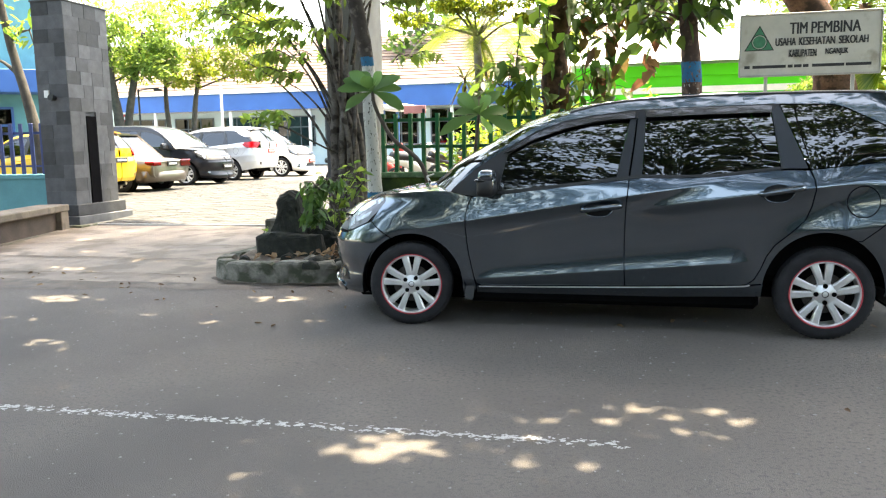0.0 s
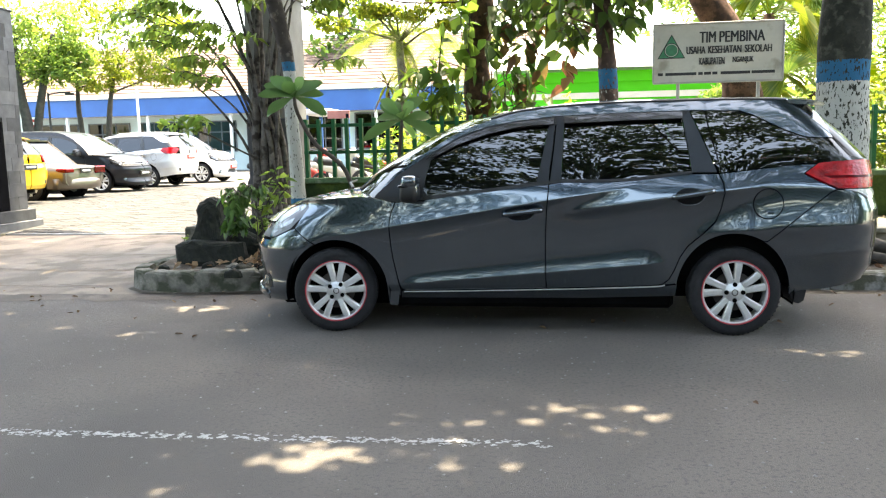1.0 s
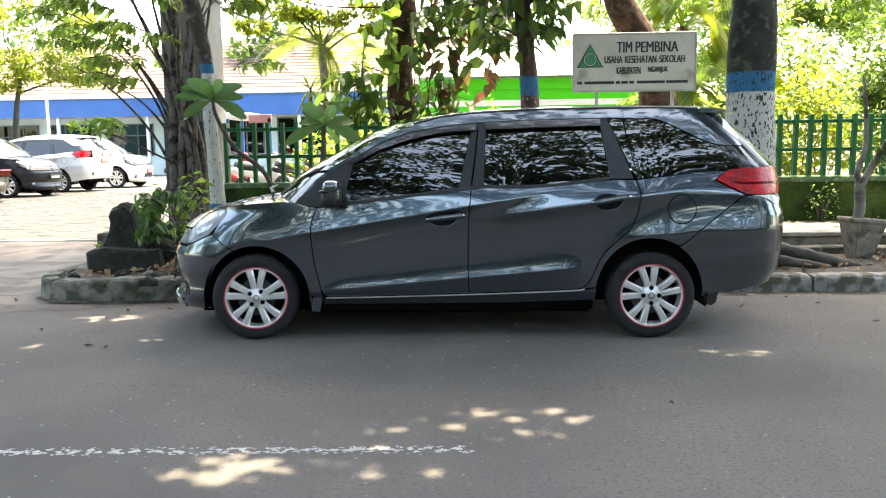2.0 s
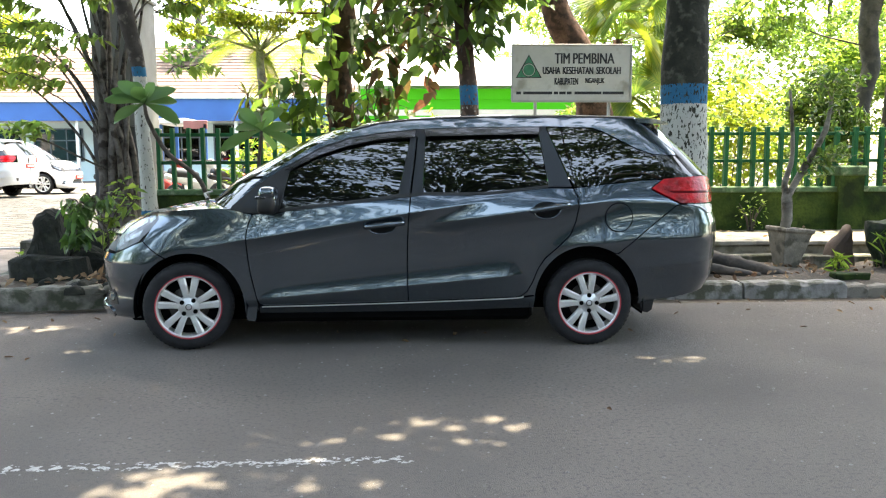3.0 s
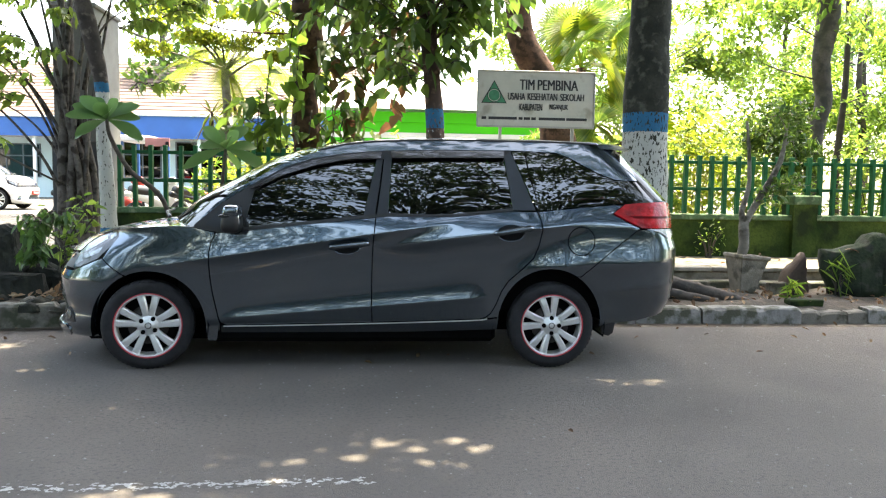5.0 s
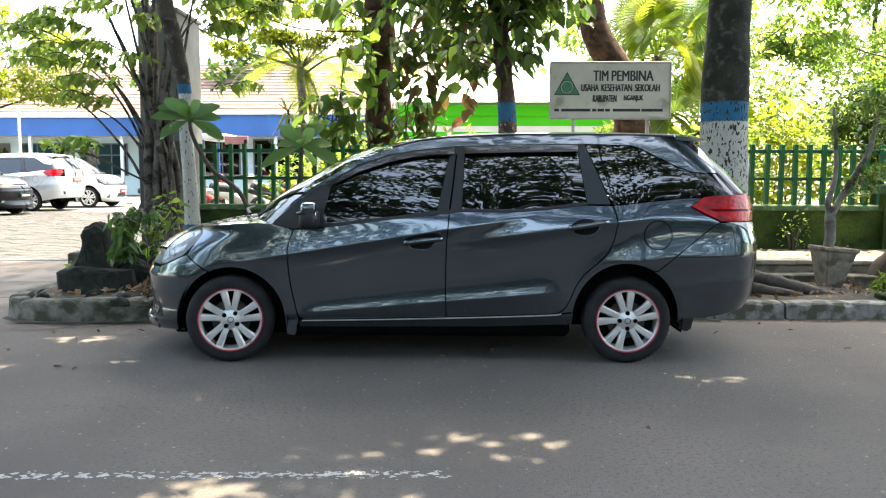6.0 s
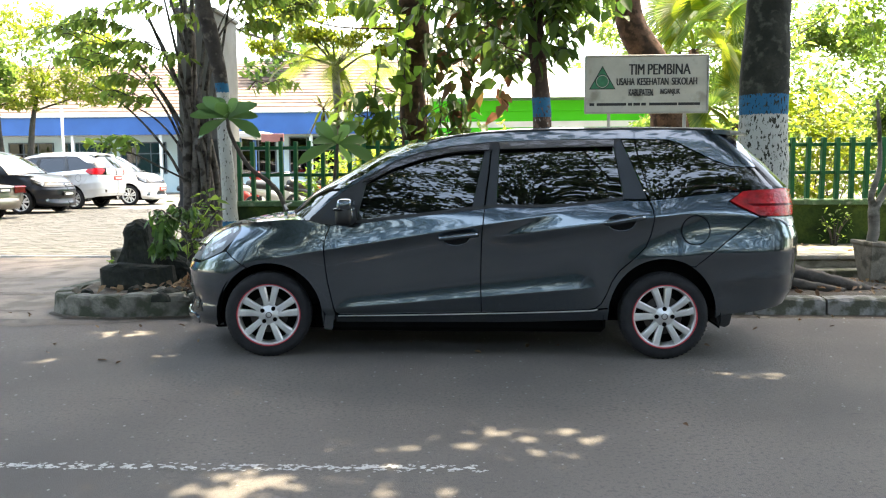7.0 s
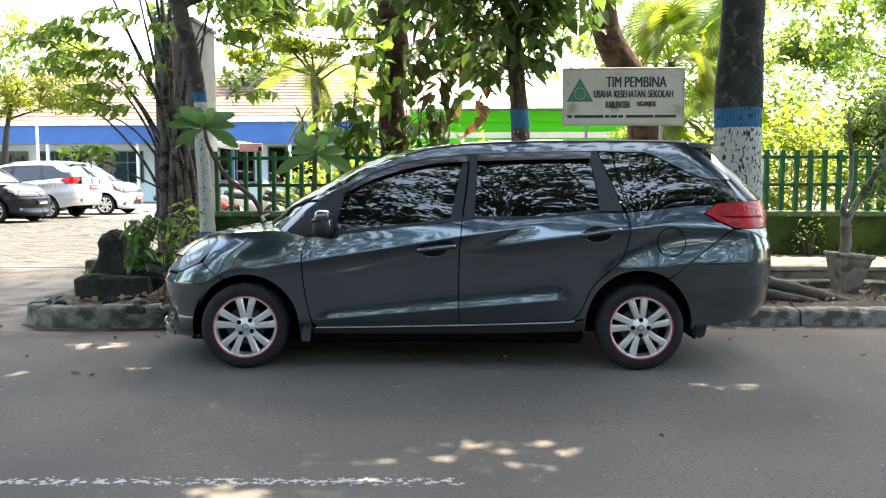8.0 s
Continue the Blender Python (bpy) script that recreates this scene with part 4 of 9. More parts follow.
# wheels
T = TYRE_R
tyre_profile = [(0.196, 0.045), (0.204, 0.030), (0.222, 0.022), (0.250, 0.019), (0.270, 0.026), (T - 0.010, 0.042), (T - 0.002, 0.058), (T, 0.085), (T, 0.145), (T - 0.003, 0.172), (0.270, 0.198), (0.23, 0.205), (0.196, 0.185)]
rim_profile = [(0.209, 0.034), (0.207, 0.026), (0.199, 0.024), (0.195, 0.034), (0.191, 0.060), (0.186, 0.180)]
first = {}
for wx in WHEEL_X:
    for far in (False, True):
        w = build_wheel(car, wx, 2 * CAR_MID if far else 0.0, far)
        turn = 8 if wx == 0 else 0
        if not first:
            bm = lathe(tyre_profile, 56)
            # tread blocks on the shoulders
            for k in range(56):
                an = 2 * math.pi * k / 56
                add_box(bm, -0.006, 0.006, 0.046, 0.075, T - 0.010, T - 0.003, m=Matrix.Rotation(an, 4, "Y"))
            first["tyre"] = part("tyre", bm, M_RUBBER, w, smooth=True)
            first["rim"] = part("rim", lathe(rim_profile, 56), M_ALLOY, w, smooth=True)
            first["pinstripe"] = part("pinstripe", lathe([(0.213, 0.0235), (0.213, 0.0195), (0.2065, 0.0205), (0.2065, 0.026)], 56), M_REDLINE, w, "red rim pinstripe", smooth=True)
            first["backing"] = part("backing", lathe([(0.19, 0.11), (0.10, 0.105), (0.0, 0.105)], 40), M_UNDER, w)
            first["brake_disc"] = part("brake_disc", lathe([(0.13, 0.098), (0.13, 0.088), (0.06, 0.086), (0.0, 0.086)], 32), M_IRON, w, smooth=True)
            bm = bmesh.new()
            for k in range(10):
                pair, side = k // 2, (1 if k % 2 else -1)
                mid = math.pi / 2 + radians(5.5) + pair * 2 * math.pi / 5
                prof = []
                for t, wd, dy, spread in ((0.045, 0.020, 0.040, 18), (0.075, 0.019, 0.036, 14.5), (0.11, 0.0205, 0.032, 13.4), (0.155, 0.0225, 0.030, 13.6), (0.198, 0.025, 0.034, 13.8)):
                    a = mid + radians(side * spread + 12 * (t - 0.09))
                    c = Vector((t * math.cos(a), 0, t * math.sin(a)))
                    n = Vector((-math.sin(a), 0, math.cos(a))) * wd
                    prof.append([bm.verts.new(c + n + Vector((0, dy + 0.008, 0))), bm.verts.new(c + n * 0.62 + Vector((0, dy, 0))), bm.verts.new(c - n * 0.62 + Vector((0, dy, 0))),
                                 bm.verts.new(c - n + Vector((0, dy + 0.008, 0))), bm.verts.new(c - n + Vector((0, dy + 0.035, 0))), bm.verts.new(c + n + Vector((0, dy + 0.035, 0)))])
                for p, q in zip(prof, prof[1:]):
                    for i in range(6):
                        bm.faces.new((p[i], p[(i + 1) % 6], q[(i + 1) % 6], q[i]))
            # web joining each pair of spokes near the hub
            for pair in range(5):
                mid = math.pi / 2 + radians(5.5) + pair * 2 * math.pi / 5
                prev = None
                for k in range(7):
                    a = mid + radians(-15 + 5 * k)
                    d = Vector((math.cos(a), 0, math.sin(a)))
                    outer = 0.088 + 0.012 * abs(k - 3) / 3
                    cur = [bm.verts.new(d * r + Vector((0, y, 0))) for r, y in ((0.045, 0.041), (outer - 0.008, 0.037), (outer, 0.044), (outer, 0.066), (0.045, 0.066))]
                    if prev:
                        for i in range(5):
                            bm.faces.new((prev[i], prev[(i + 1) % 5], cur[(i + 1) % 5], cur[i]))
                    else:
                        bm.faces.new(cur)
                    prev = cur
                bm.faces.new(prev[::-1])
            bmesh.ops.recalc_face_normals(bm, faces=bm.faces)
            first["spokes"] = part("spokes", bm, M_ALLOY, w, "ten silver twin spokes")
            first["hub"] = part("hub", lathe([(0.072, 0.075), (0.070, 0.042), (0.060, 0.036), (0.034, 0.034), (0.030, 0.030), (0.0, 0.030)], 32), M_ALLOY, w, smooth=True)
            first["hub_badge"] = part("hub_badge", lathe([(0.021, 0.031), (0.021, 0.0275), (0.016, 0.0275), (0.016, 0.031)], 24), M_IRON, w, "dark ring on the hub cap", smooth=True)
            for nm, src in list(first.items()):
                src.matrix_basis = pose(0, 0, 0, 0, turn, 0)
            nut = lathe([(0.0150, 0.045), (0.0150, 0.030), (0.009, 0.028), (0.0, 0.034)], 10)
            first["wheel_nut"] = part("wheel_nut", nut, M_UNDER, w, smooth=True)
            first["wheel_nut"].matrix_basis = pose(0.052 * math.cos(radians(45 + turn)), 0, 0.052 * math.sin(radians(45 + turn)))
            start = 1
        else:
            for nm, src in first.items():
                if nm != "wheel_nut":
                    share(nm, src, w, pose(0, 0, 0, 0, turn, 0), src.get("label", ""))
            start = 0
        for k in range(start, 4):
            a = radians(45 + 90 * k + turn + (45 if wx else 0))
            share("wheel_nut", first["wheel_nut"], w, pose(0.052 * math.cos(a), 0, 0.052 * math.sin(a)))
# wiper at the foot of the windscreen
bm = add_tube(bmesh.new(), [(0.06, 0.35, 0.985), (-0.03, 0.62, 1.008), (-0.06, 0.95, 1.015)], [0.011, 0.009, 0.007], 6)
part("wiper", bm, M_TRIM, car)


# ---- drive, verge, pavement, kerbs ----
def sheet(name, x0, x1, y0, y1, nx, ny, zf, material, label, category="ground", parent=None):
    bm = bmesh.new()
    g = [[bm.verts.new((x0 + (x1 - x0) * i / nx, y0 + (y1 - y0) * j / ny, zf(x0 + (x1 - x0) * i / nx, y0 + (y1 - y0) * j / ny))) for j in range(ny + 1)] for i in range(nx + 1)]
    for i in range(nx):
        for j in range(ny):
            bm.faces.new((g[i][j], g[i + 1][j], g[i + 1][j + 1], g[i][j + 1]))
    ob = part(name, bm, material, parent, smooth=True)
    return tagged(ob, label, category, kind="structure")


def drive_z(x, y):
    return lerp_table(y, [1.2, 2.6, 5.6, 9.0, 50], [0.005, 0.03, 0.06, 0.2, 0.2])


sheet("driveway", -7.3, -2.2, 1.25, 5.62, 24, 20, lambda x, y: drive_z(x, y) + 0.008 * noise.noise(Vector((x, y, 0)) * 1.3), M_APRON, "pale cracked concrete drive with dusty patches")
sheet("parking_yard", -40, 3, 5.64, 38, 60, 50, drive_z, M_PAVER_BED, "sunlit paved parking yard")
sheet("roadside_earth", -40, -7.3, 1.3, 6.0, 30, 8, lambda x, y: 0.02 + 0.01 * noise.noise(Vector((x, y, 0))), M_APRON, "dusty concrete roadside strip")


def verge_z(x, y):
    edge = min(max((y - 1.9) / 0.25, 0.0), 1.0)
    return 0.092 + 0.035 * edge + 0.035 * edge * noise.noise(Vector((x * 1.6, y * 1.6, 3.0))) + 0.02 * noise.noise(Vector((x * 6, y * 6, 1.0)))


sheet("verge", -2.15, 16, 1.90, 3.2, 140, 16, verge_z, M_VERGE, "bare earth verge littered with leaves and roots")
bm = bmesh.new()
for k in range(9):
    x = 1.0 + k * 1.55
    add_box(bm, x + 0.01, x + 1.53, 3.14, 3.42, 0.02, 0.205 + random.uniform(-0.012, 0.012), 0.015, 0.006)
tagged(part("step", bm, M_KERB_MOSS, None), "weathered concrete step along the pavement", "step", kind="structure")
pave = tagged(part("pavement", box(-2.2, 16, 3.36, 5.12, 0.0, 0.30, 0.02), M_PAVEBASE, None), "raised concrete pavement before the green wall", "pavement", kind="structure")
for k in range(11):
    x = 1.2 + k * 1.35
    share_src = part("slab", box(0, 1.33, 0, 0.30, 0, 0.045, 0.008, 0.003), M_SLAB, pave)
    share_src.matrix_basis = pose(x, 3.33, 0.297, 0, 0, random.uniform(-0.5, 0.5))

# dust trodden out of the drive over the edge of the asphalt
verts_, faces_ = [], []
for i in range(121):
    x = -9.0 + 7.6 * i / 120
    reach = (0.34 + 0.22 * noise.noise(Vector((x * 0.9, 3.0, 0))) + 0.10 * noise.noise(Vector((x * 4, 5.0, 0)))) * min(1.0, (121 - i) / 20)
    verts_ += [(x, 1.30, 0.0075), (x, 1.27 - max(0.03, reach), 0.0035)]
    if i:
        faces_.append((2 * i - 2, 2 * i - 1, 2 * i + 1, 2 * i))
me = bpy.data.meshes.new("dust_strip")
me.from_pydata(verts_, [], faces_)
me.materials.append(M_DUST)
tagged(new("dust_strip", me), "brown dust spread over the edge of the asphalt", "dust", kind="structure")

# cracks across the drive and the gate rail
for nm, y0, x0, x1, w, lab in (("drive_joint", 2.52, -6.6, -2.7, 0.020, "dark open joint across the concrete drive"), ("drive_joint", 3.55, -6.4, -2.6, 0.012, "dark open joint across the concrete drive"), ("drive_joint", 1.62, -6.8, -2.6, 0.016, "dirt-filled joint at the road edge")):
    verts_, faces_ = [], []
    for i in range(60):
        x = x0 + (x1 - x0) * i / 59
        yy = y0 + 0.05 * noise.noise(Vector((x * 1.5, y0, 0))) + 0.02 * noise.noise(Vector((x * 7, y0, 0)))
        ww = w * (0.6 + 0.8 * abs(noise.noise(Vector((x * 3, y0, 5)))))
        verts_ += [(x, yy - ww, drive_z(x, yy) + 0.013), (x, yy + ww, drive_z(x, yy) + 0.013)]
        if i:
            faces_.append((2 * i - 2, 2 * i, 2 * i + 1, 2 * i - 1))
    me = bpy.data.meshes.new(nm)
    me.from_pydata(verts_, [], faces_)
    me.materials.append(M_EARTH)
    tagged(new(nm, me), lab, "crack", kind="structure")
tagged(part("gate_rail", box(-6.9, -3.2, 5.60, 5.635, 0.05, 0.085, 0.004), M_STEEL, None), "thin steel gate rail set in the drive", "rail", kind="structure")

# garden soil behind the fence
sheet("garden_bed", -2.0, 30, 5.3, 21.5, 60, 40, lambda x, y: 0.27 + 0.10 * noise.noise(Vector((x * 0.7, y * 0.7, 9.0))), M_EARTH, "shaded garden soil behind the fence")

# kerbs
kerb = thing("kerb", (0, 0, 0), "cracked whitewashed concrete kerb stones along the verge", "kerb", kind="structure")


def chipped_stone(ln, top, seed):
    """A kerb stone cut along its length, with a worn and chipped front edge."""
    bm, prev = bmesh.new(), None
    n = max(4, int(ln / 0.045))
    for i in range(n + 1):
        x_ = ln * i / n
        e = i in (0, n)
        chip = 0.012 + 0.050 * max(0.0, noise.noise(Vector((x_ * 8, seed * 3.7, 0))) - 0.12) + (random.uniform(0.0, 0.022) if e else 0.0)
        f = 0.006 * noise.noise(Vector((x_ * 14, seed, 4.0)))
        z = top + 0.006 * noise.noise(Vector((x_ * 9, seed, 1.0))) - (0.006 if e else 0.0)
        cur = [bm.verts.new(q) for q in ((x_, f, -0.02), (x_, f + 0.004, z * 0.5), (x_, f + 0.006, z - chip), (x_, 0.012 + chip * 0.8, z), (x_, 0.16, z + 0.004), (x_, 0.16, -0.02))]
        if prev:
            for a in range(6):
                bm.faces.new((prev[a], prev[(a + 1) % 6], cur[(a + 1) % 6], cur[a]))
        else:
            bm.faces.new(cur)
        prev = cur
    bm.faces.new(prev[::-1])
    bmesh.ops.recalc_face_normals(bm, faces=bm.faces)
    return bm


x = -0.15
while x < 15:
    ln = random.choice((0.95, 0.78, 0.62, 0.48, 0.34, 0.2))
    broken = 5.42 < x < 5.95
    if broken:
        ln = random.choice((0.2, 0.26))
    ob = part("kerb_stone", chipped_stone(ln - random.uniform(0.001, 0.006), (0.095 if broken else 0.126) + random.uniform(-0.010, 0.005), x), M_KERB if broken or random.random() < 0.25 else M_KERB_WHITE, kerb)
    ob.matrix_basis = pose(x, 1.79 + random.uniform(-0.006, 0.006), 0, random.uniform(-1.2, 1.2), random.uniform(-0.4, 0.4), random.uniform(-0.5, 0.5))
    x += ln + (random.uniform(0.008, 0.02) if random.random() < 0.15 else 0.0)

# raised bed at the mouth of the drive, bounded by curved kerb stones
bed = thing("planting_bed", (0, 0, 0), "raised bed edged with curved broken kerb stones", "planter")
ring = smooth_line([(-0.95, 1.50), (-1.30, 1.42), (-1.75, 1.36), (-2.15, 1.42), (-2.42, 1.62), (-2.50, 1.95), (-2.46, 2.6), (-2.44, 3.6), (-2.42, 4.9)], 8)
bounds = [0, 4, 15, 26, 33, 40, 52, 64]
for k, (i0, i1) in enumerate(zip(bounds, bounds[1:])):
    bm = bmesh.new()
    prev = None
    top = 0.19 + random.uniform(-0.02, 0.02) - (0.12 if k == 0 else 0)
    for i in range(i0, i1 + 1):
        p = ring[min(i, len(ring) - 1)]
        q = ring[min(i + 1, len(ring) - 1)] - ring[max(i - 1, 0)]
        q = q / np.linalg.norm(q)
        n = np.array((q[1], -q[0])) * 0.15
        s = 0.985 if i in (i0, i1) else 1.0
        tz = top + 0.009 * noise.noise(Vector((p[0] * 9, p[1] * 9, k))) - (random.uniform(0.02, 0.06) if i in (i0, i1) else 0.0)
        cur = [bm.verts.new((p[0], p[1], -0.02)), bm.verts.new((p[0] + n[0] * 0.08, p[1] + n[1] * 0.08, tz - 0.02)), bm.verts.new((p[0] + n[0] * 0.2, p[1] + n[1] * 0.2, tz)),
               bm.verts.new((p[0] + n[0], p[1] + n[1], tz)), bm.verts.new((p[0] + n[0], p[1] + n[1], -0.02))]
        if prev:
            for a in range(5):
                bm.faces.new((prev[a], prev[(a + 1) % 5], cur[(a + 1) % 5], cur[a]))
        else:
            bm.faces.new(cur)
        prev = cur
    bm.faces.new(prev[::-1])
    bmesh.ops.recalc_face_normals(bm, faces=bm.faces)
    part("kerb_stone", bm, M_KERB_MOSS, bed)
bm = bmesh.new()
pts = [(-0.6, 1.62), (-1.3, 1.55), (-1.75, 1.5), (-2.1, 1.55), (-2.32, 1.8), (-2.36, 2.6), (-2.34, 5.0), (-0.3, 5.0), (-0.3, 1.7)]
bm.faces.new([bm.verts.new((px_, py_, 0.0)) for px_, py_ in pts])
for c in np.arange(-2.3, -0.3, 0.12):
    bmesh.ops.bisect_plane(bm, geom=list(bm.verts) + list(bm.edges) + list(bm.faces), plane_co=(c, 0, 0), plane_no=(1, 0, 0))
for c in np.arange(1.6, 5.0, 0.12):
    bmesh.ops.bisect_plane(bm, geom=list(bm.verts) + list(bm.edges) + list(bm.faces), plane_co=(0, c, 0), plane_no=(0, 1, 0))
for v in bm.verts:
    v.co.z = 0.155 + 0.24 * max(0.0, 1 - math.hypot((v.co.x + 1.05) / 0.55, (v.co.y - 2.4) / 0.75)) + 0.05 * noise.noise(v.co * 2.0) + 0.025 * noise.noise(v.co * 7.0)
part("soil", bm, M_EARTH, bed, "dark soil with dry leaves", smooth=True)
# dark strip of uneven width along the outer foot of the kerb
verts_, faces_ = [], []
for i, p in enumerate(ring[:44]):
    q = ring[min(i + 1, len(ring) - 1)] - ring[max(i - 1, 0)]
    q = q / np.linalg.norm(q)
    wd = 0.05 + 0.07 * abs(noise.noise(Vector((p[0] * 5, p[1] * 5, 2.0))))
    verts_ += [(p[0] + q[1] * 0.02, p[1] - q[0] * 0.02, 0.016), (p[0] - q[1] * wd, p[1] + q[0] * wd, 0.012)]
    if i:
        faces_.append((2 * i - 2, 2 * i, 2 * i + 1, 2 * i - 1))
me = bpy.data.meshes.new("dirt_strip")
me.from_pydata(verts_, [], faces_)
me.materials.append(M_EARTH)
ob = new("dirt_strip", me)
ob.parent = bed
ob["label"] = "irregular dark strip along the foot of the kerb"


def rock(name, at, outline, depth, material, label, seed=0, cut=0.06, category="rock"):
    """A slab-like stone: front outline in (x, z), thickness depth, knocked about."""
    ob = thing(name, at, label, category)
    bm = bmesh.new()
    n = len(outline)
    cx, cz = sum(p[0] for p in outline) / n, sum(p[1] for p in outline) / n
    layers = [(-0.50, 0.30), (-0.48, 0.62), (-0.42, 0.86), (-0.28, 0.97), (0.0, 1.0), (0.32, 0.93), (0.5, 0.66)]
    rings_ = []
    for d, s in layers:
        rings_.append([bm.verts.new((cx + (px_ - cx) * s, depth * d, (cz + (pz - cz) * s) if pz > 0.02 else 0)) for px_, pz in outline])
    for a, b in zip(rings_, rings_[1:]):
        for i in range(n):
            bm.faces.new((a[i], a[(i + 1) % n], b[(i + 1) % n], b[i]))
    bm.faces.new(rings_[0][::-1]), bm.faces.new(rings_[-1])
    bmesh.ops.triangulate(bm, faces=[f for f in bm.faces if len(f.verts) > 4])
    bmesh.ops.subdivide_edges(bm, edges=bm.edges, cuts=2, use_grid_fill=True)
    bmesh.ops.recalc_face_normals(bm, faces=bm.faces)
    bm.normal_update()
    for v in bm.verts:
        q = v.co * 5 + Vector((seed * 7.1, 0, 0))
        k = cut * (noise.noise(q * 0.8) - 0.5 * abs(noise.noise(q * 1.9)) + 0.35 * noise.noise(q * 4.1))
        if v.co.z > 0.01:
            v.co += v.normal * k
    part("stone", bm, material, ob, smooth=name == "boulder")
    return ob


rock("black_boulder", (-1.60, 2.42, 0.12), [(-0.20, 0.0), (-0.18, 0.26), (-0.06, 0.32), (0.10, 0.28), (0.17, 0.20), (0.18, 0.0)], 0.26, M_STONE, "broad dark stone beside the pointed boulder", 2)
rock("black_boulder", (-1.93, 2.34, 0.13), [(-0.20, 0.0), (-0.19, 0.26), (-0.12, 0.46), (-0.05, 0.62), (0.04, 0.69), (0.15, 0.63), (0.18, 0.42), (0.22, 0.0)], 0.34, M_STONE, "dark pointed boulder standing in the raised bed", 1)
rock("black_boulder", (-1.84, 2.12, 0.13), [(-0.37, 0.0), (-0.37, 0.22), (-0.20, 0.29), (0.10, 0.25), (0.34, 0.24), (0.38, 0.0)], 0.22, M_STONE, "low dark stone slab at the foot of the pointed boulder", 9, 0.04)
for i, (sx, sy, w) in enumerate(((-2.22, 1.84, 0.06), (-1.76, 1.84, 0.08), (-1.38, 1.75, 0.09), (-1.15, 1.66, 0.08), (-1.0, 1.9, 0.09))):
    rock("stone", (sx, sy, 0.14), [(-w, 0), (-w * 0.8, w * 0.7), (0, w), (w * 0.8, w * 0.6), (w, 0)], w * 1.4, M_STONE, "small dark stone lying in the raised bed", i + 3, 0.03)
for i in range(30):
    sx, sy = random.uniform(-1.45, -0.85), (random.uniform(1.75, 2.75) if i < 16 else random.uniform(1.46, 1.72))
    w = random.uniform(0.05, 0.12)
    sz = 0.14 + 0.20 * max(0.0, 1 - math.hypot((sx + 1.05) / 0.45, (sy - 2.35) / 0.6))
    rock("rubble_stone", (sx, sy, sz), [(-w, 0), (-w * 0.8, w * 0.7), (0, w), (w * 0.8, w * 0.6), (w, 0)], w * 1.5, M_STONE if i % 3 else M_KERB, "broken dark stone in the heap behind the car's nose", i + 30, 0.03)
tagged(part("planter_block", box(-2.62, -2.05, 3.1, 3.4, 0.1, 0.42, 0.02, 0.01), M_KERB, None), "mossy concrete block in the raised bed", "planter")
tagged(part("planter_block", box(-2.02, -1.62, 3.35, 3.65, 0.1, 0.50, 0.02, 0.01), M_STONE, None), "dark concrete block behind the boulder", "planter")

# ---- green wall and picket fence ----
wall = thing("wall_green", (0, 0, 0), "low mossy green wall with piers under the fence", "wall", kind="structure")
part("wall_base", box(-1.95, 16, 5.14, 5.30, 0.0, 0.80, 0.0), M_MOSSWALL, wall)
part("wall_cap", box(-1.97, 16, 5.10, 5.34, 0.80, 0.875, 0.012), M_WALLCAP, wall)
for x in (2.6, 7.12, 11.6):
    part("pier", box(x, x + 0.34, 5.06, 5.38, 0.0, 1.02, 0.0), M_MOSSWALL, wall)
    part("pier_cap", box(x - 0.03, x + 0.37, 5.02, 5.42, 1.02, 1.15, 0.02), M_WALLCAP, wall)
for fi, (fx0, fx1) in enumerate(((-1.86, 2.68), (2.78, 7.25), (7.33, 11.7), (11.8, 16.0))):
    fence = thing("picket_fence", (fx0, 5.2, 0.875), "green-painted picket fence panel on the mossy wall", "fence", group="picket fence panels")
    L = fx1 - fx0
    part("rail", box(0, L, 0.02, 0.05, 0.68, 0.725, 0.004), M_FENCE, fence)
    part("rail", box(0, L, 0.02, 0.05, 0.32, 0.365, 0.004), M_FENCE, fence)
    n = int(L / 0.187)
    bm = box(-0.024, 0.024, -0.026, 0.052, 0.0, 0.79, 0.004)
    src = None
    for k in range(n + 1):
        m = pose(0.05 + k * 0.187 + random.uniform(-0.006, 0.006), 0, random.uniform(-0.006, 0.006), random.uniform(-0.6, 0.6), random.uniform(-0.7, 0.7), 0)
        if src is None:
            src = part("picket", bm, M_FENCE, fence)
            src.matrix_basis = m
        else:
            share("picket", src, fence, m)

# ---- gate pillars ----
pil = thing("gate_pillar", (-7.48, 5.42, 0.0), "tall gate pillar clad in dark grey andesite tiles", "pillar")
PW, PD, PH = 0.55, 1.03, 3.5
part("core", box(0.02, PW - 0.02, 0.02, PD - 0.02, 0, PH - 0.01), M_ANDESITE_BED, pil)
part("plinth", box(-0.10, PW + 0.10, -0.10, PD + 0.22, 0, 0.22, 0.01), M_ANDESITE, pil)
part("plinth", box(-0.05, PW + 0.05, -0.05, PD + 0.12, 0.22, 0.40, 0.01), M_ANDESITE, pil)
part("foot_step", box(-0.2, PW + 0.20, -0.2, PD + 0.45, 0, 0.09, 0.01), M_SLAB, pil)
# solid strip on the tile face; the slot's shade is its colour
part("gate_slot", box(PW - 0.10, PW + 0.014, 0.36, 0.59, 0.05, 1.78), M_OPEN_SHADE, pil, "solid near-black strip painted as the shade in the upright gate slot")
row = 0
z = 0.40
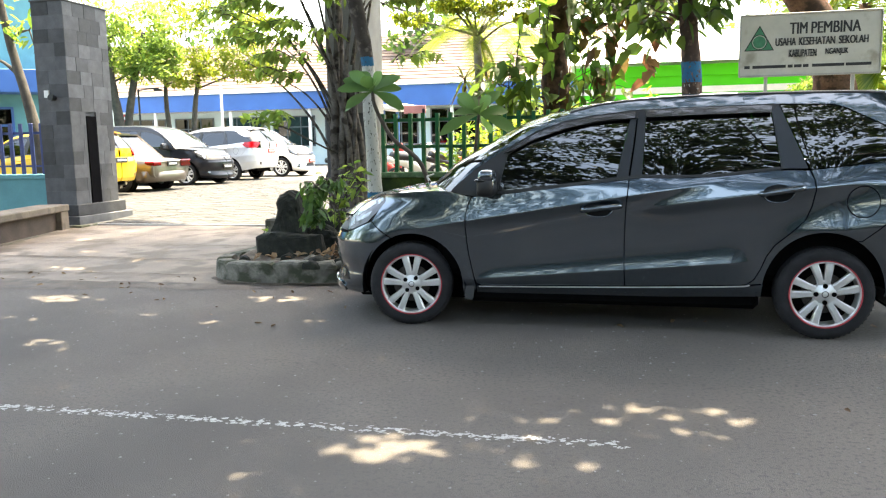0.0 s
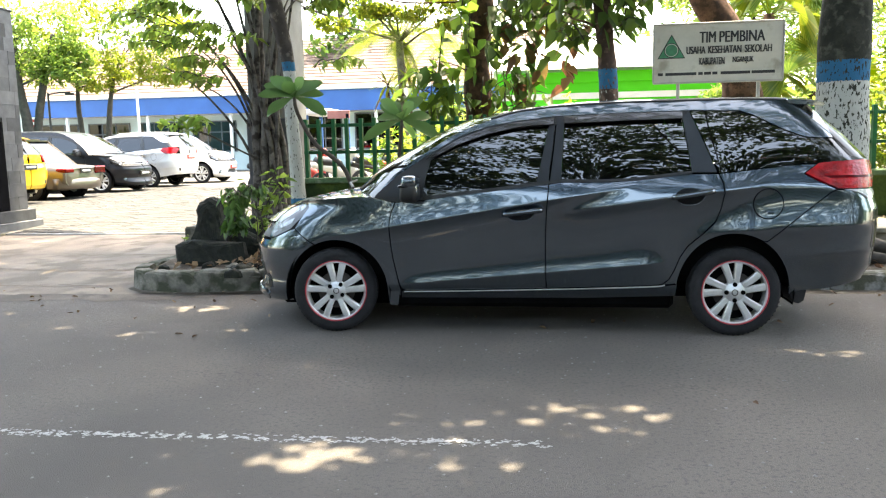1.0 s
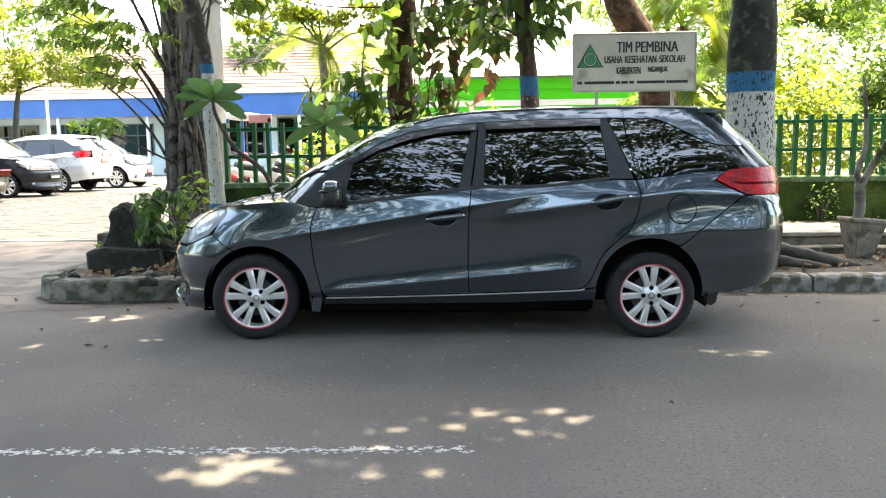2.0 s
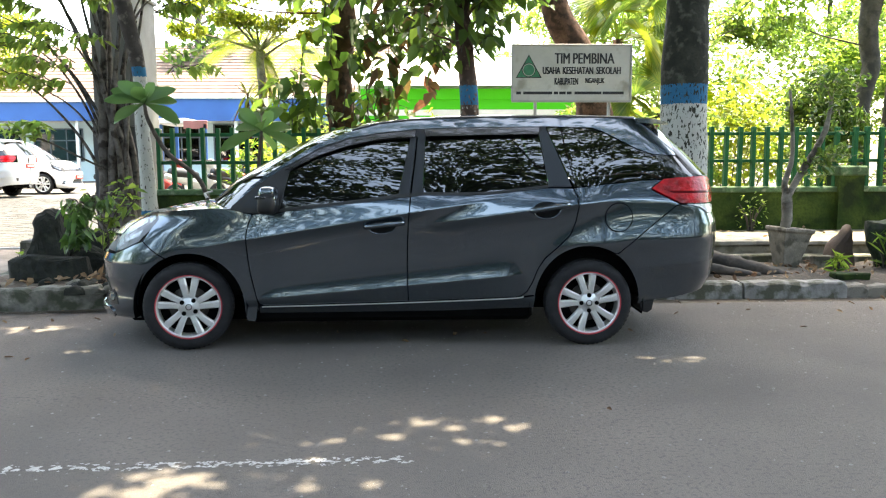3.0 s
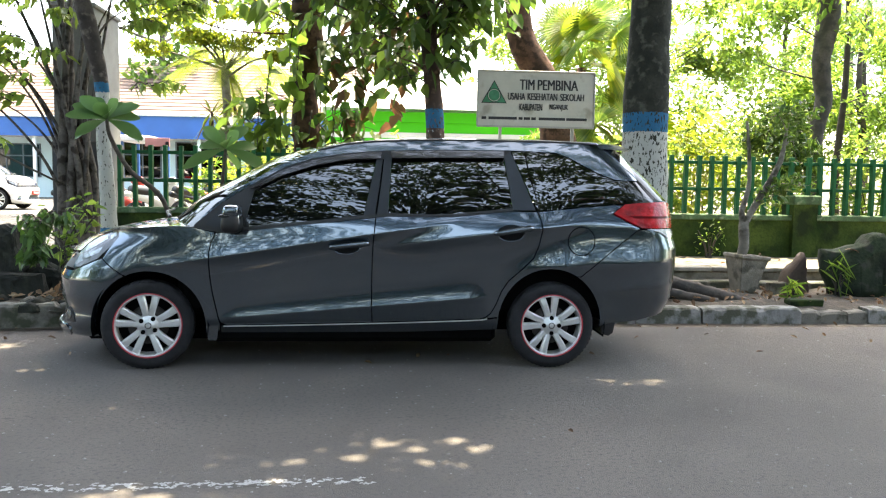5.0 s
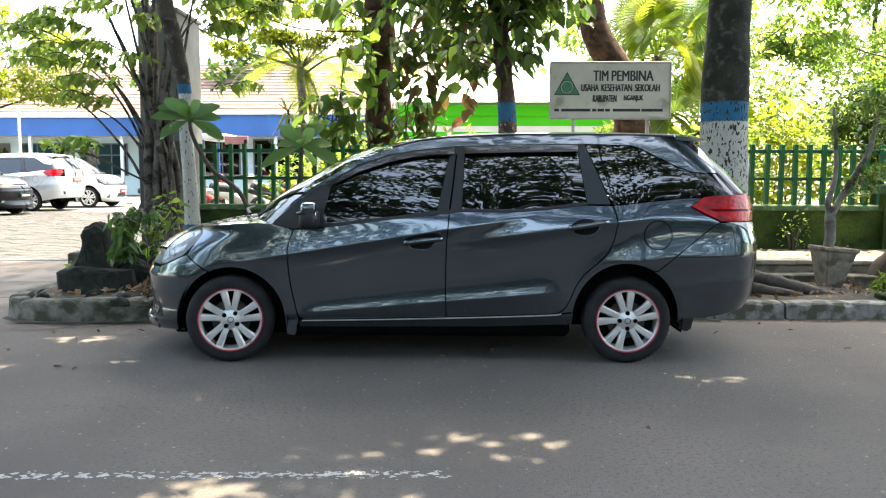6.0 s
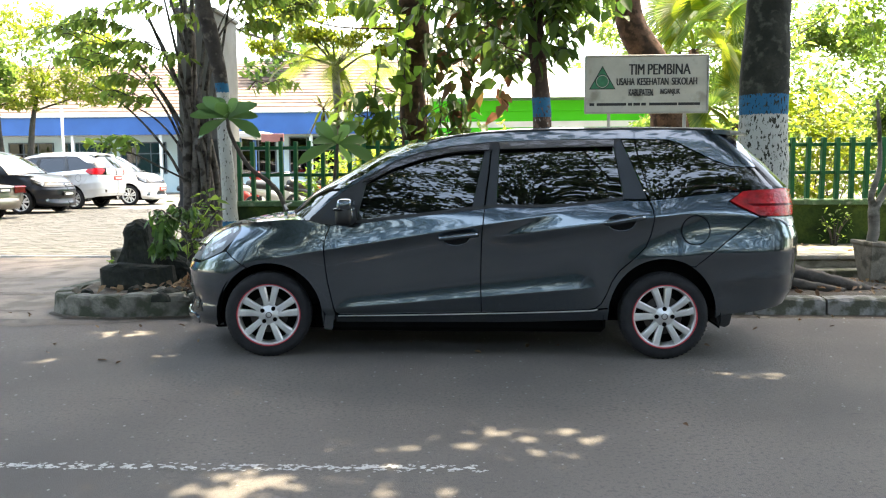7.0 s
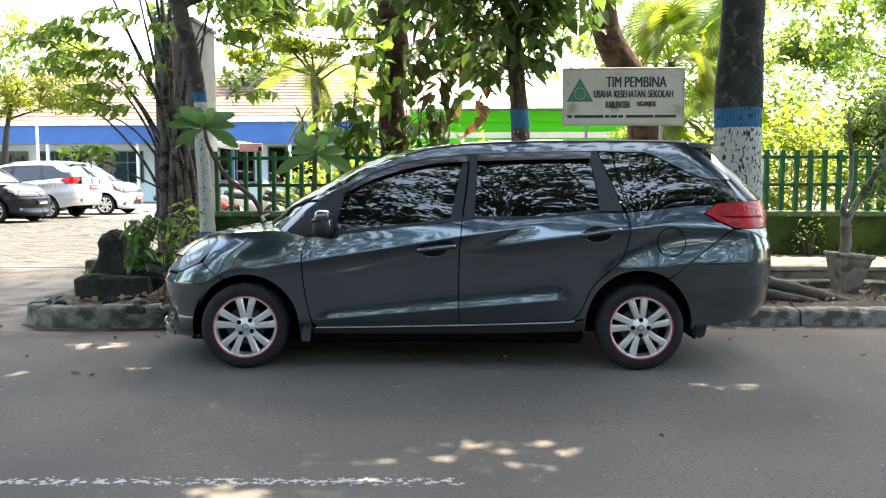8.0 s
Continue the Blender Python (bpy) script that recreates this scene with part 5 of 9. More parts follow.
while z < PH - 0.05:
    h = 0.207
    z1 = min(z + h - 0.0014, PH)
    for face, width in (("front", PW), ("side", PD)):
        u = 0.0
        while u < width - 0.02:
            w = min(random.choice((0.22, 0.30, 0.36, 0.27)), width - u)
            if width - u - w < 0.08:
                w = width - u
            pr = random.uniform(0.0, 0.006)
            if face == "front":
                part("tile", box(u + 0.0015, u + w - 0.0015, -pr, 0.025, z, z1), M_ANDESITE, pil)
            elif not (0.30 < u + w and u < 0.59 and z < 1.74):
                part("tile", box(PW - 0.025, PW + pr, u + 0.003, u + w - 0.003, z, z1), M_ANDESITE, pil)
            else:
                for a, b in ((u, min(u + w, 0.35)), (max(u, 0.60), u + w)):
                    if b - a > 0.03:
                        part("tile", box(PW - 0.025, PW + pr, a + 0.003, b - 0.003, z, z1), M_ANDESITE, pil)
            u += w
    z += h
part("cap", box(-0.02, PW + 0.02, -0.02, PD + 0.02, PH, PH + 0.03, 0.008), M_ANDESITE, pil)
part("doorbell", box(0.13, 0.22, -0.03, 0.012, 2.06, 2.17, 0.006), M_WHITE, pil, "small white box")
bm = add_tube(bmesh.new(), [(0.30, -0.01, 2.05), (0.30, -0.10, 2.06)], [0.045, 0.05], 12)
part("spot_lamp", bm, M_TRIM, pil, "small black lamp")

pil2 = thing("gate_post", (-2.87, 5.86, 0.1), "grey rendered gate post with a darker stone foot behind the tree", "pillar")
part("shaft", box(0, 0.55, 0, 1.0, 1.62, 3.40, 0.01), M_PILLAR, pil2)
part("shaft_base", box(-0.03, 0.58, -0.03, 1.03, 0, 1.62, 0.012), M_ANDESITE_BED, pil2, "dark weathered stone foot")
part("cap", box(-0.03, 0.58, -0.03, 1.03, 3.40, 3.46, 0.012), M_PILLAR, pil2)

# blue wall and fence beyond the pillar, concrete drain wall before it
bw = thing("wall_blue", (0, 0, 0), "pale cyan painted garden wall", "wall", kind="structure")
part("wall_base", box(-30, -7.5, 6.0, 6.15, 0, 0.78), M_CYANWALL, bw)
part("wall_cap", box(-30, -7.5, 5.97, 6.18, 0.78, 0.86, 0.01), M_CYANWALL, bw)
bf = thing("steel_fence", (-12.5, 6.05, 0.86), "dark blue steel bar fence on the cyan wall", "fence")
part("rail", box(0, 5.0, 0, 0.03, 0.66, 0.70), M_BLUEFENCE, bf)
part("rail", box(0, 5.0, 0, 0.03, 0.12, 0.15), M_BLUEFENCE, bf)
src = None
for k in range(25):
    if src is None:
        src = part("bar", box(-0.036, 0.036, -0.03, 0.0, 0.0, 0.84, 0.006), M_BLUEFENCE, bf)
        src.matrix_basis = pose(0.06, 0, 0)
    else:
        share("bar", src, bf, pose(0.06 + k * 0.202, 0, 0))
dw = thing("drain_wall", (-6.92, 5.15, 0.0), "low concrete drain wall with a recessed side", "wall", turn=-166)
part("coping", box(-0.05, 0.42, 0, 3.0, 0.33, 0.43, 0.012), M_DRAIN, dw)
part("end_block", box(-0.03, 0.40, 0.0, 0.24, 0.0, 0.33, 0.01), M_DRAIN, dw)
part("recess", box(0.05, 0.34, 0.24, 2.9, 0.0, 0.33), M_DRAIN_DARK, dw)
part("sill_strip", box(-0.03, 0.40, 0.24, 2.95, 0.0, 0.05), M_DRAIN, dw)

# ---- notice board ----
sign = thing("notice_board", (2.72, 4.72, 0.0), "weathered white notice board with black lettering on two posts", "sign")
SW, SZ0, SZ1 = 1.475, 1.975, 2.645
part("board", box(0, SW, 0, 0.02, SZ0, SZ1, 0.003), M_SIGN, sign)
for nm, b in (("frame_bar", (-0.012, SW + 0.012, -0.012, 0.028, SZ1, SZ1 + 0.02)), ("frame_bar", (-0.012, SW + 0.012, -0.012, 0.028, SZ0 - 0.02, SZ0)),
              ("frame_bar", (-0.018, 0.0, -0.012, 0.028, SZ0, SZ1)), ("frame_bar", (SW, SW + 0.018, -0.012, 0.028, SZ0, SZ1))):
    part(nm, box(*b, 0.003), M_POST, sign)
for x in (0.29, 1.22):
    part("post", box(x - 0.018, x + 0.018, 0.03, 0.066, 0.3, SZ1, 0.003), M_POST, sign)


def lettering(name, body, x, z, height, width, parent, y=-0.003, bold=0.0085):
    """Built-in letters fitted to a height and width, struck twice a hair apart for weight."""
    cu = bpy.data.curves.new(name, "FONT")
    cu.body, cu.size, cu.align_x, cu.extrude = body, 1.0, "LEFT", 0.0012
    tmp = bpy.data.objects.new(name, cu)
    me = bpy.data.meshes.new_from_object(tmp)
    bpy.data.objects.remove(tmp)
    xs, ys = [v.co.x for v in me.vertices], [v.co.y for v in me.vertices]
    sx, sy = (width - bold) / (max(xs) - min(xs)), height / (max(ys) - min(ys))
    x0, y0 = min(xs), min(ys)
    for v in me.vertices:
        v.co = Vector((x + (v.co.x - x0) * sx, y - v.co.z, z + (v.co.y - y0) * sy))
    bm = bmesh.new()
    bm.from_mesh(me)
    me.transform(Matrix.Translation((bold, -0.0004, 0)))
    bm.from_mesh(me)
    return part(name, bm, M_INK, parent)


def board_xz(fx, fy):
    return SW * fx, SZ1 - (SZ1 - SZ0) * fy


for body, fx0, fx1, fy0, fy1 in (("TIM", 0.353, 0.482, 0.135, 0.325), ("PEMBINA", 0.508, 0.862, 0.135, 0.325), ("USAHA", 0.252, 0.404, 0.385, 0.515), ("KESEHATAN", 0.422, 0.683, 0.385, 0.515),
                                 ("SEKOLAH", 0.706, 0.917, 0.385, 0.515), ("KABUPATEN", 0.353, 0.555, 0.585, 0.710), ("NGANJUK", 0.615, 0.780, 0.585, 0.710)):
    x0, z1 = board_xz(fx0, fy0)
    x1, z0 = board_xz(fx1, fy1)
    lettering("lettering", body, x0, z0, z1 - z0, x1 - x0, sign)
# the small line is kept as plain bars
bm = bmesh.new()
for fx0, fx1 in ((0.03, 0.07), (0.09, 0.335), (0.35, 0.385), (0.395, 0.45), (0.46, 0.50), (0.525, 0.755), (0.765, 0.945)):
    x0, z1 = board_xz(fx0, 0.835)
    x1, z0 = board_xz(fx1, 0.885)
    add_box(bm, x0, x1, -0.004, -0.001, z0, z1)
part("small_line", bm, M_INK, sign)
tri = [board_xz(0.025, 0.585), board_xz(0.245, 0.585), board_xz(0.135, 0.16)]
for nm, s, y0, m_ in (("emblem_edge", 1.0, -0.0030, M_INK), ("emblem", 0.90, -0.0045, M_SIGN_GREEN)):
    bm = bmesh.new()
    c = (sum(p[0] for p in tri) / 3, sum(p[1] for p in tri) / 3)
    fr = [bm.verts.new((c[0] + (p[0] - c[0]) * s, y0, c[1] + (p[1] - c[1]) * s)) for p in tri]
    bk = [bm.verts.new((c[0] + (p[0] - c[0]) * s, -0.0008, c[1] + (p[1] - c[1]) * s)) for p in tri]
    bm.faces.new(fr), bm.faces.new(bk[::-1])
    for i in range(3):
        bm.faces.new((fr[i], bk[i], bk[(i + 1) % 3], fr[(i + 1) % 3]))
    bmesh.ops.recalc_face_normals(bm, faces=bm.faces)
    part(nm, bm, m_, sign)
bm = lathe([(0.076, -0.0046), (0.076, -0.0062), (0.070, -0.0062), (0.070, -0.0046)], 28)
ob = part("emblem_ring", bm, M_SIGN, sign)
cx, cz = board_xz(0.135, 0.44)
ob.matrix_basis = pose(cx, 0, cz)
bm = lathe([(0.086, -0.0046), (0.086, -0.006), (0.079, -0.006), (0.079, -0.0046)], 28)
ob = part("emblem_outline", bm, M_INK, sign)
ob.matrix_basis = pose(cx, 0, cz)

# ---- worn centre line on the road ----
random.seed(11)
verts, faces = [], []
for k in range(26000):
    x = random.uniform(-6.5, 1.47)
    band = 0.5 + 0.5 * noise.noise(Vector((x * 2.3, 4.0, 0)))
    if random.random() > 0.15 + 0.9 * band and x < 1.40:
        continue
    y = -1.93 - 0.022 * (1.47 - x) + random.gauss(0, 0.018)
    if noise.noise(Vector((x * 34, y * 46, 1.7))) < 0.06:
        continue
    r = random.uniform(0.002, 0.006)
    a0 = random.uniform(0, 6.28)
    n = random.choice((4, 5, 6))
    i0 = len(verts)
    for i in range(n):
        a = a0 + 2 * math.pi * i / n
        q = r * random.uniform(0.6, 1.25)
        verts.append((x + q * 1.6 * math.cos(a), y + q * math.sin(a), 0.0025 + 0.0005 * (k % 7) / 7))
    faces.append(list(range(i0, i0 + n)))
me = bpy.data.meshes.new("road_line")
me.from_pydata(verts, [], faces)
me.materials.append(M_LINE)
tagged(new("road_line", me), "worn white line painted on the asphalt", "road marking", kind="stuff")
# broken dark seam between two strips of asphalt
verts, faces = [], []
for k in range(330):
    x = random.uniform(-4.5, 5.5)
    if noise.noise(Vector((x * 1.3, 8.0, 0))) + 0.5 * noise.noise(Vector((x * 6, 3.0, 0))) < 0.02:
        continue
    y = -1.06 - 0.02 * (x - 1.5) + 0.05 * noise.noise(Vector((x * 1.1, 2.0, 0))) + random.gauss(0, 0.020)
    r = random.uniform(0.003, 0.008)
    i0 = len(verts)
    for i in range(5):
        a = 2 * math.pi * i / 5 + k
        verts.append((x + r * 2.6 * math.cos(a) * random.uniform(0.6, 1.3), y + r * 0.7 * math.sin(a) * random.uniform(0.6, 1.3), 0.0022 + 0.0004 * (k % 5) / 5))
    faces.append(list(range(i0, i0 + 5)))
me = bpy.data.meshes.new("road_seam")
me.from_pydata(verts, [], faces)
me.materials.append(M_TAR)
tagged(new("road_seam", me), "broken dark seam along the asphalt", "road seam", kind="stuff")
# pale grit on the asphalt
verts, faces = [], []
for k in range(3400):
    x, y = random.uniform(-7, 8), random.uniform(-2.9, 1.7)
    r = random.choice((0.0025, 0.003, 0.004, 0.005, 0.008)) * random.uniform(0.7, 1.3)
    i0 = len(verts)
    for i in range(5):
        a = 2 * math.pi * i / 5 + k
        verts.append((x + r * math.cos(a) * random.uniform(0.7, 1.3), y + r * math.sin(a) * random.uniform(0.7, 1.3), 0.001))
    verts.append((x, y, r * 0.7))
    faces += [(i0 + i, i0 + (i + 1) % 5, i0 + 5) for i in range(5)]
me = bpy.data.meshes.new("grit")
me.from_pydata(verts, [], faces)
me.materials.append(M_GRIT)
tagged(new("grit", me), "small pale grit scattered on the asphalt", "grit", kind="stuff")
random.seed(12)


# ---- foliage helpers ----
RNG = np.random.default_rng(5)


def unit(v):
    return v / np.maximum(np.linalg.norm(v, axis=1, keepdims=True), 1e-9)


def leaf_mesh(name, centres, length, width, material, parent, droop=0.3, label="", spread=0.35, outward=None):
    """One mesh of many separate folded leaves, each at a centre; droop bends them down; outward: preferred direction per leaf."""
    c = np.asarray(centres, float)
    n = len(c)
    L = length * RNG.uniform(1 - spread, 1 + spread, (n, 1))
    W = width * RNG.uniform(1 - spread, 1 + spread, (n, 1))
    a = RNG.normal(size=(n, 3))
    a[:, 2] = a[:, 2] * 0.5 - droop
    if outward is not None:
        a = unit(a) * 0.7 + outward
    a = unit(a)
    up = np.tile([0, 0, 1.0], (n, 1)) + RNG.normal(size=(n, 3)) * 0.45
    s = unit(np.cross(a, up))
    nn = np.cross(s, a)
    f = W * 0.16
    base = c - a * L * 0.5
    v = np.empty((n, 6, 3))
    v[:, 0] = base
    v[:, 1] = base + a * L * 0.32 + s * W * 0.5 + nn * f
    v[:, 2] = base + a * L * 0.70 + s * W * 0.36 + nn * f * 0.6 - np.array([0, 0, 1]) * L * 0.05
    v[:, 3] = base + a * L - np.array([0, 0, 1]) * L * 0.16
    v[:, 4] = base + a * L * 0.70 - s * W * 0.36 + nn * f * 0.6 - np.array([0, 0, 1]) * L * 0.05
    v[:, 5] = base + a * L * 0.32 - s * W * 0.5 + nn * f
    idx = np.arange(n)[:, None] * 6
    q1 = np.concatenate([idx + 0, idx + 1, idx + 2, idx + 3], 1)
    q2 = np.concatenate([idx + 0, idx + 3, idx + 4, idx + 5], 1)
    faces = np.concatenate([q1, q2], 1).reshape(-1, 4)
    me = bpy.data.meshes.new(name)
    me.vertices.add(n * 6)
    me.vertices.foreach_set("co", v.reshape(-1))
    me.loops.add(len(faces) * 4)
    me.loops.foreach_set("vertex_index", faces.reshape(-1))
    me.polygons.add(len(faces))
    me.polygons.foreach_set("loop_start", np.arange(len(faces)) * 4)
    me.update(calc_edges=True)
    me.materials.append(material)
    ob = new(name, me)
    ob.parent = parent
    if label:
        ob["label"] = label
    return ob


def blob(centre, radii, n, gaps=0.0, scale=1.2):
    """Points in an uneven cloud, thinned where a noise field is low."""
    p = unit(RNG.normal(size=(n, 3))) * RNG.uniform(0.25, 1.0, (n, 1)) ** 0.6 * np.array(radii) + np.array(centre)
    if gaps:
        keep = [noise.noise(Vector(q) * scale) > gaps - 0.5 for q in p]
        p = p[np.array(keep)]
    return p


def sprays(parent, clusters, origin, twigs, length, width, material, droop=0.8, twig_mat=None):
    """Leafy twigs: each arches out through its cluster with leaves hanging along both sides."""
    bm = bmesh.new()
    pts, outs = [], []
    o = np.array(origin, float)
    for c, r in clusters:
        c, r = np.array(c, float), np.array(r, float)
        d = c - o
        d[2] = 0
        d = d / max(np.linalg.norm(d), 0.05)
        for _ in range(twigs):
            q = c + RNG.uniform(-0.7, 0.7, 3) * r
            p0 = q - d * r[0] * RNG.uniform(0.5, 0.9) - np.array([0, 0, r[2] * 0.4])
            p1 = q + (d + RNG.normal(size=3) * 0.45) * r[0] * RNG.uniform(0.4, 0.8)
            p1[2] = q[2] + RNG.uniform(-0.5, 0.4) * r[2]
            mid = (p0 + p1) / 2 + np.array([0, 0, 0.12 * r[0] + 0.03])
            line = smooth_line([p0, mid, p1], 5)
            add_tube(bm, line, list(np.linspace(0.009, 0.003, len(line))), 4, 0.0, False)
            run = np.linalg.norm(p1 - p0)
            n = max(4, int(run / (width * 0.62)))
            side = np.cross(p1 - p0, [0, 0, 1.0])
            side /= max(np.linalg.norm(side), 1e-6)
            for k in range(n):
                f = 0.12 + 0.88 * k / (n - 1)
                i = min(int(f * (len(line) - 1)), len(line) - 2)
                p = np.array(line[i]) + (np.array(line[i + 1]) - np.array(line[i])) * (f * (len(line) - 1) - i)
                a = side * (1 if k % 2 else -1) * RNG.uniform(0.3, 1.0) + (p1 - p0) / run * RNG.uniform(0.1, 0.8) - np.array([0, 0, 1.0]) * droop * RNG.uniform(0.4, 1.3)
                a /= np.linalg.norm(a)
                pts.append(p + a * length * 0.5)
                outs.append(a * 1.6)
    tagged(part("twig", bm, twig_mat or M_BARK_DARK, parent), kind="stuff")
    return leaf_mesh("crown", pts, length, width, material, parent, 0.0, outward=np.array(outs))


def tree(name, base, trunk_pts, radii, bark, leaf, label, clusters, leaf_size, per, droop=0.3, limb_r=0.05, limbs=True, rough=0.12, gaps=0.35, category="tree", twigs=2, sides=14, spray=0):
    """Trunk along points, a limb to each cluster (centre, radii), leaves in every cluster. Points are relative to the base."""
    t = thing(name, base, label, category)
    line = smooth_line([(*p, r) for p, r in zip(trunk_pts, radii)], 7)
    bm = add_tube(bmesh.new(), [q[:3] for q in line], [q[3] for q in line], sides, rough)
    part("trunk", bm, bark, t, smooth=True)
    pts = []
    heights = np.array([q[2] for q in line])
    if limbs:
        for c, r in clusters:
            bm = bmesh.new()
            c = np.array(c, float)
            k = int(np.argmin(np.abs(heights - max(heights.min(), min(c[2] - 0.25 * np.linalg.norm(c[:2] - line[-1][:2]) - 0.1, heights.max())))))
            p0 = line[k][:3]
            mid = (p0 + c) / 2 + RNG.normal(size=3) * 0.06 * np.linalg.norm(c - p0) + np.array([0, 0, 0.05])
            br = smooth_line([p0, mid, c], 5)
            r0 = min(limb_r, line[k][3] * 0.6)
            add_tube(bm, br, list(np.linspace(r0, r0 * 0.25, len(br))), 6, 0.1)
            for _ in range(twigs):
                e = c + RNG.normal(size=3) * np.array(r) * 0.6
                s = br[-1]
                add_tube(bm, smooth_line([s, (s + e) / 2 + RNG.normal(size=3) * 0.05, e], 3), list(np.linspace(r0 * 0.35, r0 * 0.1, 7)), 5)
            part("limb", bm, bark, t, smooth=True)
    if spray:
        sprays(t, clusters, line[len(line) // 2][:3], spray, leaf_size[0], leaf_size[1], leaf, droop)
        return t
    for c, r in clusters:
        pts.append(blob(c, r, per, gaps, 1.6 / max(max(r), 0.3)))
    leaf_mesh("crown", np.concatenate(pts), leaf_size[0], leaf_size[1], leaf, t, droop)
    return t


def bush(name, at, radii, n, leaf_size, leaf, label, stems=5, gaps=0.3, droop=0.1, stem_mat=None, category="shrub"):
    t = thing(name, at, label, category)
    bm = bmesh.new()
    for k in range(stems):
        a = 2 * math.pi * k / stems + RNG.uniform(0, 1)
        e = (radii[0] * 0.6 * math.cos(a), radii[1] * 0.6 * math.sin(a), radii[2] * RNG.uniform(0.9, 1.7))
        add_tube(bm, smooth_line([(0.03 * math.cos(a), 0.03 * math.sin(a), -0.02), (e[0] * 0.35, e[1] * 0.35, e[2] * 0.5), e], 4), list(np.linspace(0.014, 0.004, 9)), 5)
    part("stems", bm, stem_mat or M_BARK_DARK, t)
    leaf_mesh("foliage", blob((0, 0, radii[2]), radii, n, gaps, 1.4 / max(radii)), leaf_size[0], leaf_size[1], leaf, t, droop)
    return t


def big_leaf(bm, base, direction, length, width, sag=0.25, up=(0, 0, 1)):
    """A large oblong leaf with a midrib fold and a drooping tip."""
    d = Vector(direction).normalized()
    s = d.cross(Vector(up))
    s = s.normalized() if s.length > 0.05 else Vector((1, 0, 0))
    n = s.cross(d)
    rows = []
    for k in range(7):
        t = k / 6
        p = Vector(base) + d * length * t - Vector((0, 0, 1)) * sag * length * t * t
        w = width * 0.5 * (0.10, 0.30, 0.62, 0.90, 1.0, 0.82, 0.22)[k]
        rows.append([bm.verts.new(p - s * w + n * w * 0.22), bm.verts.new(p), bm.verts.new(p + s * w + n * w * 0.22)])
    for a, b in zip(rows, rows[1:]):
        bm.faces.new((a[0], a[1], b[1], b[0]))
        bm.faces.new((a[1], a[2], b[2], b[1]))


# ---- roadside trees ----
M_TRUNK_D = painted_trunk_mat("painted_trunk_big", (0.030, 0.030, 0.023), 1.66, 1.85, 0.43)
M_TRUNK_C = painted_trunk_mat("painted_trunk_mid", (0.07, 0.045, 0.035), 1.58, 1.80, 0.42, coat=0.62)
M_TRUNK_W = painted_trunk_mat("painted_trunk_thin", (0.055, 0.046, 0.040), 2.02, 2.13, 0.37, 0.46)

big_tree = tree("roadside_tree", (4.17, 2.65, 0.12), [(0.03, 0, -0.1), (0.0, 0, 0.25), (0.0, 0, 1.0), (-0.01, 0, 1.9), (0.02, 0.02, 3.0), (0.05, 0, 4.6), (0.0, 0.1, 6.4), (-0.3, 0.8, 9.2), (-0.8, 2.2, 12.4)], [0.36, 0.27, 0.235, 0.222, 0.195, 0.18, 0.15, 0.12, 0.07],
     M_TRUNK_D, M_LEAF_DARK, "thick dark street tree with a blue band over worn white paint", [((0.6, 0.3, 6.3), (1.4, 1.2, 0.8)), ((-0.9, 0.6, 6.6), (1.4, 1.2, 0.8)), ((0.2, 1.2, 6.9), (1.4, 1.2, 0.8))], (0.30, 0.15), 300, rough=0.09, limb_r=0.09, sides=24)
tree("street_tree", (2.13, 4.0, 0.29), [(0.02, 0, -0.05), (0.01, 0, 0.6), (0.0, 0, 1.6), (-0.04, 0, 2.1), (-0.11, 0, 2.9), (-0.15, 0.1, 4.4)], [0.14, 0.115, 0.108, 0.10, 0.093, 0.07],
     M_TRUNK_C, M_LEAF_DARK, "slim dark street tree with a blue painted band", [((-0.75, -0.2, 2.75), (0.34, 0.3, 0.42)), ((-0.55, -0.1, 3.2), (0.45, 0.35, 0.3)), ((0.20, -0.1, 2.75), (0.2, 0.28, 0.45)), ((0.10, -0.25, 2.5), (0.2, 0.2, 0.35)), ((0.28, -0.2, 3.0), (0.25, 0.2, 0.3)), ((-0.2, -0.25, 2.9), (0.3, 0.2, 0.3)), ((0.45, 0.1, 3.1), (0.4, 0.35, 0.4)), ((-0.95, 0, 3.3), (0.4, 0.3, 0.35)), ((0.2, 0, 3.6), (0.6, 0.4, 0.3)), ((-0.4, -0.1, 2.35), (0.22, 0.2, 0.28)), ((0.05, -0.2, 3.0), (0.4, 0.3, 0.3)), ((-1.3, -0.1, 3.0), (0.35, 0.3, 0.3))], (0.20, 0.105), 150, droop=1.0, rough=0.08, spray=8, limb_r=0.025)
tree("leaning_tree", (-1.68, 4.3, 0.20), [(0.02, 0, -0.05), (0.02, 0, 0.5), (0.0, 0, 1.1), (-0.03, 0, 1.6), (-0.03, 0, 2.1), (-0.15, 0, 2.7), (-0.25, 0, 3.15), (-0.5, 0.1, 4.2)], [0.112, 0.094, 0.084, 0.078, 0.080, 0.096, 0.096, 0.085],
     M_TRUNK_W, M_LEAF, "slender leaning tree with whitewashed trunk and blue rings", [((-0.1, 0.3, 3.7), (0.5, 0.4, 0.3)), ((0.5, 0.2, 3.5), (0.5, 0.4, 0.25)), ((-1.2, 0.2, 4.0), (0.7, 0.4, 0.3))], (0.18, 0.09), 100, rough=0.09, droop=0.7, spray=7)

